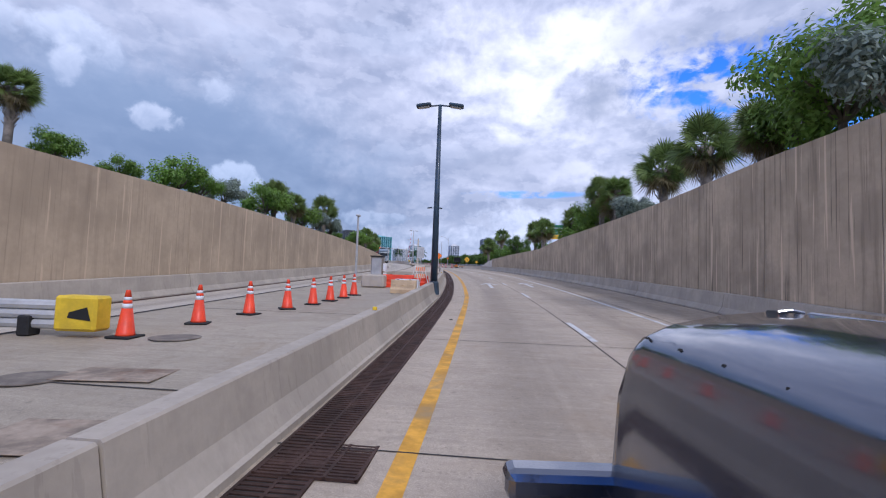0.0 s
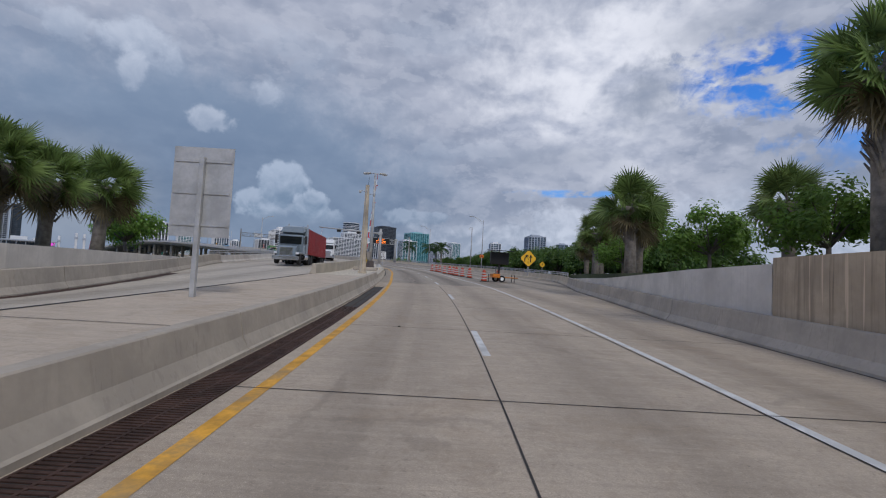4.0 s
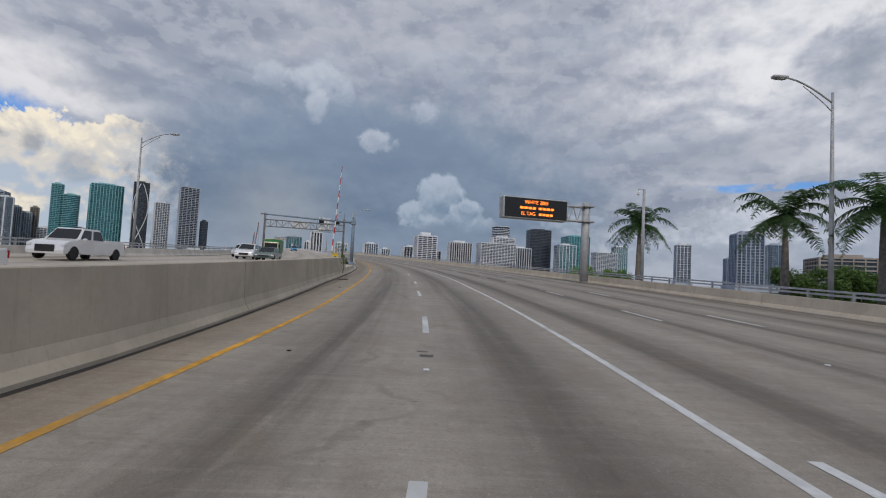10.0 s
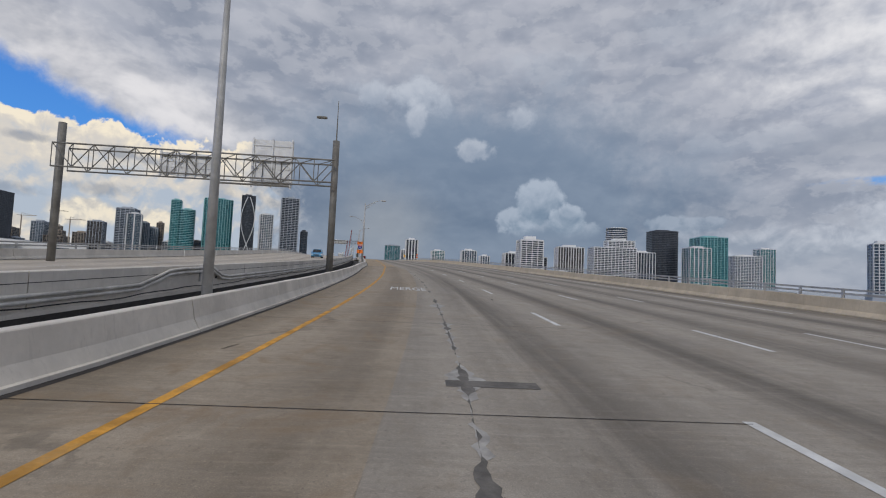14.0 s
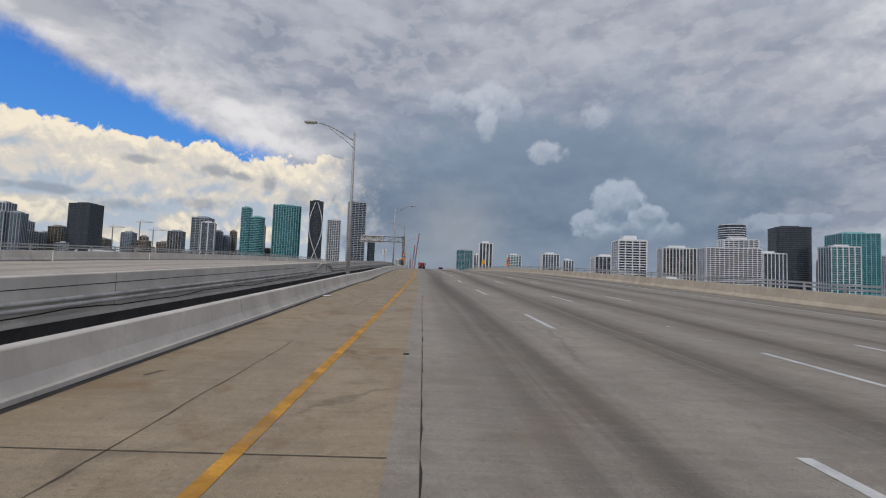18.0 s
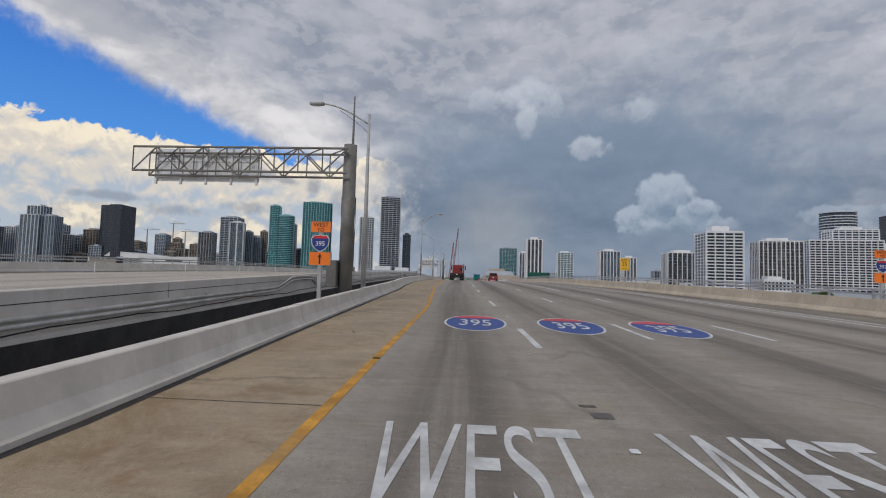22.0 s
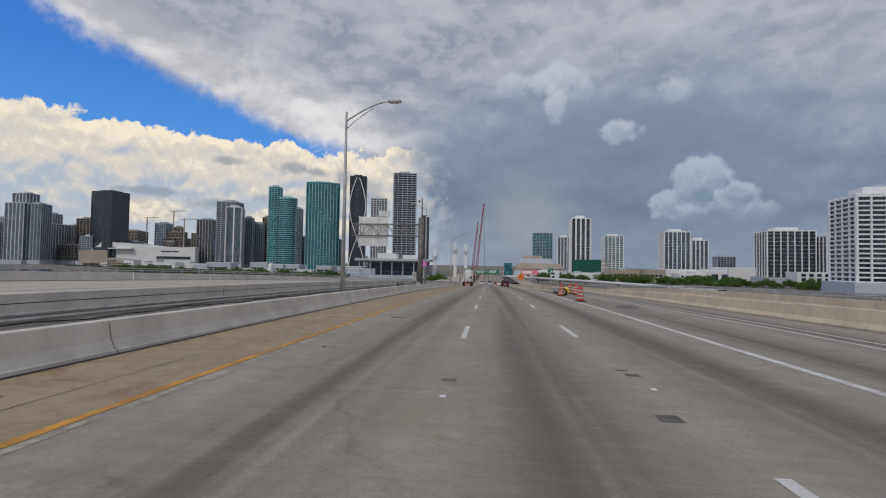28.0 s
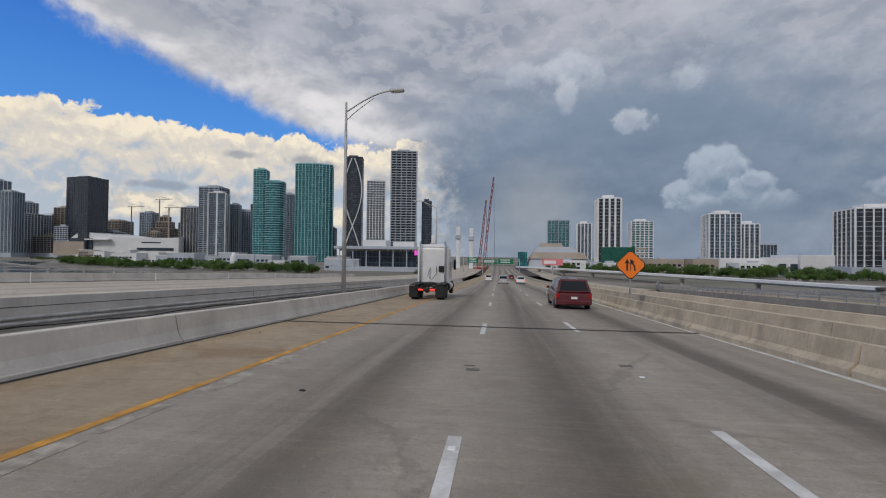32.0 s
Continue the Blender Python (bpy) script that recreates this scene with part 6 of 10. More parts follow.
for z in (1.0, 2.4, 3.8, 5.2, 6.5, 7.0, 8.2):
    part("band", lathed([(0.362, z), (0.372, z + 0.005), (0.372, z + 0.04), (0.362, z + 0.045)], 16), BLACK if z < 6 else STEEL, t3)
for x0, x1, dp in ((-0.80, -0.25, 0.34), (-0.62, -0.12, 0.22), (-0.7, 0.0, 0.45), (-0.88, -1.3, 0.2)):
    pts = [(x0 + (x1 - x0) * q, -0.45 - 0.05 * math.sin(3.1 * q), 0.75 - 0.35 * q - dp * math.sin(math.pi * q)) for q in np.linspace(0, 1, 9)]
    part("cable", tubed(pts, 0.022, 6), BLACK, t3)
t3.matrix_world = at(632.0, left_toe(632) - 0.95, 0.3)

# electronic message sign
AMBER = material("amber_led", (0.9, 0.25, 0.02), 0.5, var=0.0, bump=0, emit=((1.0, 0.20, 0.02), 2.2))
DARKFACE = material("led_sign_face", (0.014, 0.014, 0.015), 0.35, var=0.2, bump=0)
v = thing("message_sign", "dark electronic message sign with amber text on a steel cantilever", "message sign")
part("sign_case", boxed((-3.5, 0.0, 0.0), (3.5, 1.1, 2.15), 0.05), GALV, v)
part("display", boxed((-3.38, -0.03, 0.10), (3.38, -0.002, 2.05), 0.01), DARKFACE, v)
lettering("led_text", "WHITE 2005", 0.50, AMBER, v, pose(0.0, -0.036, 1.66) @ UPRIGHT, 0.95)
for x0, x1 in ((-1.75, -1.4), (-1.3, -0.95), (-0.85, -0.5), (-0.4, -0.05), (0.25, 0.6), (0.7, 1.05), (1.15, 1.5), (1.6, 1.9)):
    part("led_bar", boxed((x0, -0.04, 0.98), (x1, -0.034, 1.20)), AMBER, v, "amber bars in place of a name")
lettering("led_text", "FL TAG", 0.50, AMBER, v, pose(-0.85, -0.036, 0.50) @ UPRIGHT, 0.95)
for x0, x1 in ((0.3, 0.6), (0.7, 1.0), (1.1, 1.4), (1.5, 1.8)):
    part("led_bar", boxed((x0, -0.04, 0.39), (x1, -0.034, 0.61)), AMBER, v, "amber bars in place of a plate number")
for z in (0.3, 1.8):
    part("cantilever_tube", tubed([(3.5, 0.9, z), (6.1, 0.9, z)], 0.14, 10), GALV, v)
for k in range(5):
    x = 3.6 + k * 0.5
    part("cantilever_brace", tubed([(x, 0.9, 0.3 if k % 2 else 1.8), (x + 0.5, 0.9, 1.8 if k % 2 else 0.3)], 0.06, 6), GALV, v)
part("sign_post", tubed([(6.1, 0.9, -6.0), (6.1, 0.9, 2.3)], 0.42, 16), GALV, v, smooth=True)
for z in (0.3, 1.9):
    part("post_collar", boxed((5.5, 0.3, z - 0.1), (6.8, 1.5, z + 0.06), 0.03), GALV, v)
part("side_lamp", tubed([(-3.5, 0.5, 0.1), (-3.75, 0.5, 0.1), (-3.75, 0.5, 2.5)], 0.04, 6), GALV, v)
v.matrix_world = at(243.0, 12.2, 6.25, 6)
for s, u, hh, nm in ((191.0, 20.8, 10.2, "plain"), (238.0, 20.6, 9.0, "wood")):
    cp = thing("camera_pole", "slim grey pole with a small traffic camera", "camera pole", group="camera poles")
    part("pole", tubed([(0, 0, 0), (0, 0, hh)], [0.16, 0.11], 12), GALV, cp, smooth=True)
    part("bracket", tubed([(0, 0, hh - 0.05), (-0.55, 0, hh - 0.05), (-0.55, 0, hh - 0.25)], 0.035, 6), GALV, cp)
    part("camera", lathed([(0.0, hh - 0.65), (0.12, hh - 0.55), (0.13, hh - 0.3), (0.05, hh - 0.22)], 10, (-0.55, 0, 0)), SIGNWHITE, cp)
    cp.matrix_world = at(s, u, 0.2)


# ---- small signs ----
def sign_post(own, tall, w0=0.05, mat=GALV):
    return part("post", boxed((-w0, -w0, 0), (w0, w0, tall), 0.01), mat, own)


def diamond(side, y0, y1):
    r = side * 0.7071
    c = r * 0.12
    return plate([(0 + c, r - c), (-c, r - c), (-r + c, c), (-r + c, -c), (-c, -r + c), (c, -r + c), (r - c, -c), (r - c, c)], y0, y1)


def diamond_sign(s, u, h, tall, side, mat, label, words=(), extra=0.0):
    own = thing("warning_sign", label, "road sign", group="warning signs")
    sign_post(own, tall + 0.3, 0.05, ALU)
    cz = tall + side * 0.45
    border = diamond(side, -0.068, -0.060)
    bmesh.ops.translate(border, verts=border.verts, vec=(0, 0, cz))
    bd = part("border", border, INK, own)
    face = diamond(side * 0.93, -0.074, -0.068)
    bmesh.ops.translate(face, verts=face.verts, vec=(0, 0, cz))
    part("face", face, mat, own)
    n = len(words)
    for i, q in enumerate(words):
        lettering("sign_word", q, 0.21 * side / 1.05, INK, own, pose(0, -0.078, cz + (n - 1) * 0.12 - i * 0.24) @ UPRIGHT, 0.9)
    own.matrix_world = at(s, u, h, extra)
    return own, cz


diamond_sign(79.0, -3.45, 0.72, 1.35, 0.80, SIGNORANGE, "orange diamond lane-ends warning sign on the median", ("LEFT", "LANE", "ENDS"))
ms, cz = diamond_sign(125.4, 9.2, 0.85, 1.05, 1.2, SIGNYELLOW, "yellow diamond merge sign with two black arrows")


def arrow_shape(own, pts, y, x0, z0, nm="arrow"):
    bm = plate([(x0 + a, z0 + b) for a, b in pts], y - 0.004, y)
    part(nm, bm, INK, own)


UPARROW = [(-0.05, -0.35), (0.05, -0.35), (0.05, 0.12), (0.16, 0.05), (0.0, 0.38), (-0.16, 0.05), (-0.05, 0.12)]
arrow_shape(ms, UPARROW, -0.075, 0.2, cz)
arrow_shape(ms, [(-0.10, -0.3), (-0.02, -0.3), (0.02, 0.0), (0.12, 0.1), (0.2, 0.02), (0.22, 0.36), (-0.06, 0.22), (0.03, 0.17), (-0.08, 0.05)], -0.075, -0.3, cz)
for k in range(3):
    arrow_shape(ms, [(-0.02, -0.08), (0.02, -0.08), (0.02, 0.08), (-0.02, 0.08)], -0.075, -0.02, cz - 0.35 + k * 0.28, "lane_mark")
ms, cz = diamond_sign(150.0, 19.3, 0.85, 0.9, 0.75, SIGNYELLOW, "small yellow diamond sign on the parapet")
arrow_shape(ms, [(q[0] * 0.6, q[1] * 0.6) for q in UPARROW], -0.075, 0.0, cz)
ms, cz = diamond_sign(684.5, 8.0, 0.8, 1.15, 1.35, SIGNORANGE, "orange diamond lane-shift sign on the barrier")
arrow_shape(ms, UPARROW, -0.075, -0.2, cz)
arrow_shape(ms, [(0.06, -0.35), (0.16, -0.35), (0.12, -0.05), (0.0, 0.12), (0.08, 0.18), (-0.16, 0.36), (-0.16, 0.05), (-0.08, 0.08), (0.03, -0.08)], -0.075, 0.15, cz)
part("lane_mark", plate([(-0.02, cz - 0.35), (0.02, cz - 0.35), (0.02, cz + 0.3), (-0.02, cz + 0.3)], -0.079, -0.075), INK, ms)

sp = thing("speed_limit_sign", "white speed limit 45 sign with black letters", "road sign")
sign_post(sp, 1.3, 0.045, GALV)
part("face", boxed((-0.46, -0.06, 1.05), (0.46, -0.05, 2.1), 0.0), SIGNWHITE, sp)
for a, b in (((-0.43, 1.08), (0.43, 1.10)), ((-0.43, 2.05), (0.43, 2.07)), ((-0.43, 1.1), (-0.41, 2.05)), ((0.41, 1.1), (0.43, 2.05))):
    part("border", boxed((a[0], -0.064, a[1]), (b[0], -0.0605, b[1])), INK, sp)
lettering("sign_word", "SPEED", 0.23, INK, sp, pose(0, -0.065, 1.89) @ UPRIGHT)
lettering("sign_word", "LIMIT", 0.23, INK, sp, pose(0, -0.065, 1.65) @ UPRIGHT)
lettering("sign_number", "45", 0.56, INK, sp, pose(0, -0.065, 1.32) @ UPRIGHT, 1.1)
sp.matrix_world = at(147.9, -4.38, 0.53, 4)


def shield(own, cx, cz, r, y):
    out = [(-0.62, 0.72), (-0.3, 0.66), (0, 0.75), (0.3, 0.66), (0.62, 0.72), (0.86, 0.35), (0.8, -0.2), (0.45, -0.62), (0, -0.86), (-0.45, -0.62), (-0.8, -0.2), (-0.86, 0.35)]
    sh_ = part("shield_border", plate([(cx + a * r, cz + b * r) for a, b in out], y - 0.006, y), SIGNWHITE, own)
    part("shield_field", plate([(cx + a * r * 0.92, cz + b * r * 0.92) for a, b in out], y - 0.010, y - 0.006), SIGNBLUE, own)
    part("shield_crown", plate([(cx + a * r * 0.9, cz + b * r * 0.9) for a, b in [(-0.62, 0.72), (-0.3, 0.66), (0, 0.75), (0.3, 0.66), (0.62, 0.72), (0.8, 0.42), (-0.8, 0.42)]], y - 0.014, y - 0.010), SIGNRED, own)
    lettering("shield_number", "395", r * 0.62, SIGNWHITE, own, pose(cx, y - 0.016, cz - r * 0.12) @ UPRIGHT)


def route_sign(s, u, h, label, with_number=True, back=False, extra=0.0, tall=1.5):
    own = thing("route_sign", label, "road sign", group="route signs")
    sign_post(own, tall + 1.3, 0.06, GALV)
    part("word_plate", boxed((-0.33, -0.075, tall + 0.95), (0.33, -0.065, tall + 1.3)), SIGNORANGE, own)
    lettering("sign_word", "WEST", 0.2, INK, own, pose(0, -0.08, tall + 1.19) @ UPRIGHT)
    lettering("sign_word", "TO", 0.17, INK, own, pose(0, -0.08, tall + 1.02) @ UPRIGHT)
    shield(own, 0, tall + 0.6, 0.36, -0.075)
    part("arrow_plate", boxed((-0.36, -0.075, tall - 0.15), (0.36, -0.065, tall + 0.28)), SIGNORANGE, own)
    arrow_shape(own, [(q[0] * 0.5, q[1] * 0.5) for q in UPARROW], -0.076, 0.0, tall + 0.06)
    own.matrix_world = at(s, u, h, extra)


route_sign(338.4, -5.55, 0.55, "orange and blue interstate route sign with an arrow")
route_sign(461.3, left_toe(461.3) - 0.42, 0.55, "orange and blue interstate route sign beside the gantry", tall=1.3)
route_sign(468.0, right_toe(468) + 0.35, 0.8, "orange and blue interstate route sign on the parapet", tall=0.9)
bk = thing("rear_facing_sign", "bare aluminium back of a small sign assembly on a post", "road sign")
sign_post(bk, 2.6, 0.06, GALV)
for z0, z1, wd in ((2.35, 2.65, 0.42), (1.55, 2.3, 0.40), (1.45, 1.55, 0.36)):
    part("panel", boxed((-wd, 0.065, z0), (wd, 0.075, z1)), SIGNBACK, bk)
for z in (1.7, 2.0, 2.25, 2.5):
    part("clip", boxed((-0.3, 0.05, z - 0.02), (0.3, 0.066, z + 0.02)), GALV, bk)
bk.matrix_world = at(447.0, opp_in(447) - 0.12, opp_h(447) + 0.80) @ Matrix.Diagonal((1.0, 1.0, 0.85, 1.0))
ex = thing("exit_speed_sign", "yellow exit 25 speed advisory sign", "road sign")
sign_post(ex, 1.4, 0.05, GALV)
part("face", boxed((-0.42, -0.065, 1.15), (0.42, -0.055, 2.4)), SIGNYELLOW, ex)
lettering("sign_word", "EXIT", 0.3, INK, ex, pose(0, -0.07, 2.18) @ UPRIGHT)
lettering("sign_number", "25", 0.52, INK, ex, pose(0, -0.07, 1.77) @ UPRIGHT)
lettering("sign_word", "M.P.H.", 0.19, INK, ex, pose(0, -0.07, 1.32) @ UPRIGHT)
ex.matrix_world = at(495.0, right_toe(495) + 0.35, 0.82, -8)
sm = thing("small_advisory_sign", "small orange advisory sign with unreadable text", "road sign")
sign_post(sm, 2.6, 0.04, GALV)
part("face", boxed((-0.45, -0.055, 2.3), (0.45, -0.045, 2.85)), SIGNORANGE, sm)
for z in (2.45, 2.62):
    part("text_bar", boxed((-0.32, -0.06, z), (0.32, -0.056, z + 0.09)), INK, sm)
sm.matrix_world = at(182.1, 20.0, 0.8)

# green exit sign beyond the ramp wall
gx = thing("exit_sign", "green exit sign with a yellow exit-only panel", "road sign")
part("face", boxed((-1.75, 0, 0.65), (1.75, 0.06, 2.05), 0.02), SIGNGREEN, gx)
part("exit_number_panel", boxed((0.5, 0, 2.07), (1.7, 0.06, 2.5), 0.02), SIGNGREEN, gx)
part("yellow_panel", boxed((-1.75, 0, 0.0), (1.75, 0.06, 0.63), 0.02), SIGNYELLOW, gx)
lettering("sign_number", "2", 0.32, SIGNWHITE, gx, pose(1.1, -0.006, 2.28) @ UPRIGHT)
lettering("sign_word", "Biscayne Blvd", 0.42, SIGNWHITE, gx, pose(0, -0.006, 1.6) @ UPRIGHT, 0.95)
lettering("sign_word", "1/4 MILE", 0.32, SIGNWHITE, gx, pose(0, -0.006, 1.05) @ UPRIGHT)
lettering("sign_word", "EXIT", 0.34, INK, gx, pose(-0.95, -0.006, 0.31) @ UPRIGHT)
lettering("sign_word", "ONLY", 0.34, INK, gx, pose(0.95, -0.006, 0.31) @ UPRIGHT)
part("arrow", plate([(0, 0.1), (0.18, 0.32), (0.06, 0.3), (0.06, 0.52), (-0.06, 0.52), (-0.06, 0.3), (-0.18, 0.32)], -0.008, -0.003), INK, gx)
for z in (0.6, 1.4):
    part("chord", tubed([(-1.7, 0.5, z), (6.5, 0.5, z)], 0.06, 6), GALV, gx)
for k in range(8):
    part("brace", tubed([(-1.4 + k, 0.5, 0.6 if k % 2 else 1.4), (-0.4 + k, 0.5, 1.4 if k % 2 else 0.6)], 0.035, 5), GALV, gx)
part("gantry_post", tubed([(6.5, 0.5, -5.6), (6.5, 0.5, 1.6)], 0.26, 12), GALV, gx)
gx.matrix_world = at(66.3, 13.6, 5.3, -4)


# ---- cones, drums, work-site things ----
def cone():
    own = thing("traffic_cone", "orange traffic cone with white bands on a black base", "traffic cone", group="line of traffic cones")
    part("base", boxed((-0.19, -0.19, 0), (0.19, 0.19, 0.035), 0.012), BLACK, own)
    part("body", lathed([(0.135, 0.035), (0.125, 0.06), (0.072, 0.44)], 18), ORANGE, own, smooth=True)
    part("reflective_band", lathed([(0.073, 0.44), (0.064, 0.51)], 18), REFLECT, own, smooth=True)
    part("collar", lathed([(0.064, 0.51), (0.057, 0.56)], 18), ORANGE, own, smooth=True)
    part("reflective_band", lathed([(0.057, 0.56), (0.049, 0.61)], 18), REFLECT, own, smooth=True)
    part("tip", lathed([(0.049, 0.61), (0.032, 0.70), (0.028, 0.715), (0.0, 0.715)], 18), ORANGE, own, smooth=True)
    return own


c0 = cone()
spots = [(6.55, -5.45, 3), (8.1, -5.3, 20), (9.6, -5.12, -8), (10.8, -4.8, 31), (12.0, -4.62, 12), (13.1, -4.52, 0), (14.2, -4.46, 15), (15.3, -4.44, 40)]
c0.matrix_world = at(spots[0][0], spots[0][1], 0.5, spots[0][2])
for s, u, r in spots[1:]:
    copy_thing(c0, at(s, u, 0.5, r))


DRUM = material("dull_drum_orange", (0.56, 0.085, 0.035), 0.5, var=0.2, scale=3, dirt=(0.22, 0.08, 0.045), dirt_amount=0.45, bump=0.03)
DRUMTAPE = material("grimy_reflective_tape", (0.55, 0.53, 0.51), 0.45, var=0.15, scale=3, dirt=(0.3, 0.22, 0.18), dirt_amount=0.5, bump=0)


def drum():
    own = thing("traffic_drum", "orange channelizing drum with white bands and black rubber base", "traffic drum", group="channelizing drums")
    part("base", lathed([(0.44, 0.0), (0.44, 0.03), (0.36, 0.06), (0.30, 0.06)], 20), BLACK, own)
    z, r = 0.06, 0.285
    for i, mat in enumerate((DRUM, DRUMTAPE, DRUM, DRUMTAPE, DRUM, DRUMTAPE, DRUM)):
        z1 = z + (0.13 if i else 0.17)
        part("drum_ring" if mat is DRUM else "reflective_band", lathed([(r, z), (r - 0.008, z1 - 0.012), (r - 0.022, z1)], 20), mat, own, smooth=True)
        z, r = z1, r - 0.016
    part("drum_top", lathed([(r, z), (r - 0.03, z + 0.03), (0.05, z + 0.045), (0.0, z + 0.045)], 20), DRUM, own)
    part("handle", boxed((-0.11, -0.02, z + 0.03), (0.11, 0.02, z + 0.13), 0.015), DRUM, own)
    return own


d0 = drum()
d0.matrix_world = at(128.3, 5.7, 0.0)
for s, u in ((131.9, 7.9), (136.3, 5.6), (139.6, 5.3), (142.0, 4.95), (144.6, 5.0), (146.6, 4.8), (149.6, 4.55), (155.3, 4.75), (158.2, 4.7), (161.9, 4.6)):
    copy_thing(d0, at(s, u, 0.0, s * 37 % 90))
for s, u, hh in ((607.5, 6.85, 0), (618.2, 7.1, 0), (622.0, 9.2, 0), (626.5, 9.4, 0)):
    copy_thing(d0, at(s, u, 0.0, 20))
copy_thing(d0, at(620.6, 7.7, 0.30) @ pose(0, 0, 0, 0, 90, 250))

# trailer-mounted message board with its solar panel
TRAILER = material("orange_trailer_paint", (0.62, 0.22, 0.02), 0.45, var=0.2, scale=3, dirt=(0.2, 0.1, 0.04), dirt_amount=0.4)
SOLAR = material("solar_glass", (0.012, 0.014, 0.022), 0.15, var=0.2, bump=0)
tr = thing("message_trailer", "orange trailer carrying a dark message board and a solar panel", "message board")
part("frame", boxed((-0.8, -1.1, 0.42), (0.8, 1.1, 0.52), 0.02), TRAILER, tr)
part("tongue", boxed((0.8, -0.06, 0.42), (2.0, 0.06, 0.52), 0.015), TRAILER, tr)
part("battery_box", boxed((-0.75, -0.5, 0.52), (0.0, 0.5, 0.8), 0.03), TRAILER, tr)
for y in (-1.0, 1.0):
    wh = part("wheel", tubed([(0, y - 0.1, 0.32), (0, y + 0.1, 0.32)], 0.32, 18), BLACK, tr)
    part("rim", tubed([(0, y - 0.105, 0.32), (0, y + 0.105, 0.32)], 0.17, 14), SIGNWHITE, wh)
for x, y in ((-1.3, -0.9), (-1.3, 0.9), (1.5, -0.4), (1.5, 0.4)):
    part("outrigger", tubed([(x, y, 0.0), (x, y, 0.75)], 0.035, 8), BLACK, tr)
    part("outrigger_arm", tubed([(x, y, 0.47), (x * 0.4, y, 0.47)], 0.035, 6), TRAILER, tr)
part("mast", boxed((-0.07, -0.07, 0.5), (0.07, 0.07, 2.2), 0.01), BLACK, tr)
bd = part("message_board", boxed((-0.95, -0.12, 1.75), (0.95, 0.12, 2.95), 0.03), DARKFACE, tr)
part("panel_strut", tubed([(0, 0, 2.95), (0, 0, 3.12)], 0.05, 6), BLACK, tr)
part("solar_panel", boxed((-1.15, -0.8, 3.1), (1.15, 0.8, 3.16), 0.01, pose(0, 0, 0, 4, 0, 0)), SOLAR, tr)
for x in (-0.8, 0.8):
    part("panel_strut", tubed([(0, 0, 2.75), (x, 0.5, 3.08)], 0.025, 6), BLACK, tr)
part("cable", tubed([(-0.1, 0.1, 1.7), (-0.35, 0.1, 1.4), (-0.3, 0.1, 0.9), (-0.5, 0.1, 0.75)], 0.02, 6), BLACK, tr)
tr.matrix_world = at(129.0, 7.3, 0.0, 6)

# guard rail end, manholes and service covers on the ramp median
gr = thing("guardrail_end", "grey guard rail with a yellow and black end terminal", "guard rail")
for k in range(3):
    z = 0.18 + 0.14 * k
    part("rail_beam", tubed([(-4.5, 0, z), (0.0, 0.0, z)], 0.075, 8), GALV, gr)
part("end_terminal", boxed((0.0, -0.20, 0.10), (0.62, 0.16, 0.62), 0.04), GATEYELLOW, gr, "bright yellow end terminal")
part("chevron", plate([(0.22, 0.30), (0.56, 0.26), (0.50, 0.46), (0.24, 0.38)], -0.208, -0.202), INK, gr)
for x in (-0.5, -2.0, -3.6):
    part("rail_foot", boxed((x - 0.09, -0.12, 0.0), (x + 0.09, 0.12, 0.3), 0.02), BLACK, gr)
gr.matrix_world = at(6.4, -6.35, 0.5, 6)
for s, u, rr in ((6.7, -4.75, 0.36), (4.3, -4.6, 0.33)):
    mh = link_mesh("manhole_cover", lathed([(rr, 0), (rr, 0.012), (rr - 0.04, 0.016), (0.0, 0.016)], 24), material("dusty_cover_iron", (0.20, 0.17, 0.14), 0.85, 0.1, var=0.35, scale=4, fine=18, dirt=(0.30, 0.26, 0.20), dirt_amount=0.5, bump=0.3))
    mh.matrix_world = at(s, u, 0.502)
    tagged(mh, "round iron manhole cover in the median slab", "manhole cover")
for s, u, a0, b0 in ((3.05, -2.95, 0.55, 0.35), (4.6, -3.9, 0.5, 0.3)):
    cv = link_mesh("service_cover", boxed((-a0, -b0, 0), (a0, b0, 0.014), 0.006), material("rusty_cover", (0.30, 0.24, 0.18), 0.85, var=0.4, scale=4, dirt=(0.16, 0.07, 0.03), dirt_amount=0.8))
    cv.matrix_world = at(s, u, 0.503, 8)
    tagged(cv, "rust-stained rectangular service cover in the slab", "service cover")
mk = link_mesh("barrier_reflector", boxed((-0.04, -0.05, 0), (0.04, 0.05, 0.07), 0.01), GATEYELLOW)
mk.matrix_world = at(9.5, -2.35, 0.72)
tagged(mk, "small yellow reflector on the barrier top", "reflector")
for s in (36.0, 84.0, 125.6):
    o = new("barrier_reflector", mk.data)
    o.matrix_world = at(s, left_toe(s) - 0.34, 0.72)
    tagged(o, "small yellow reflector on the barrier top", "reflector")


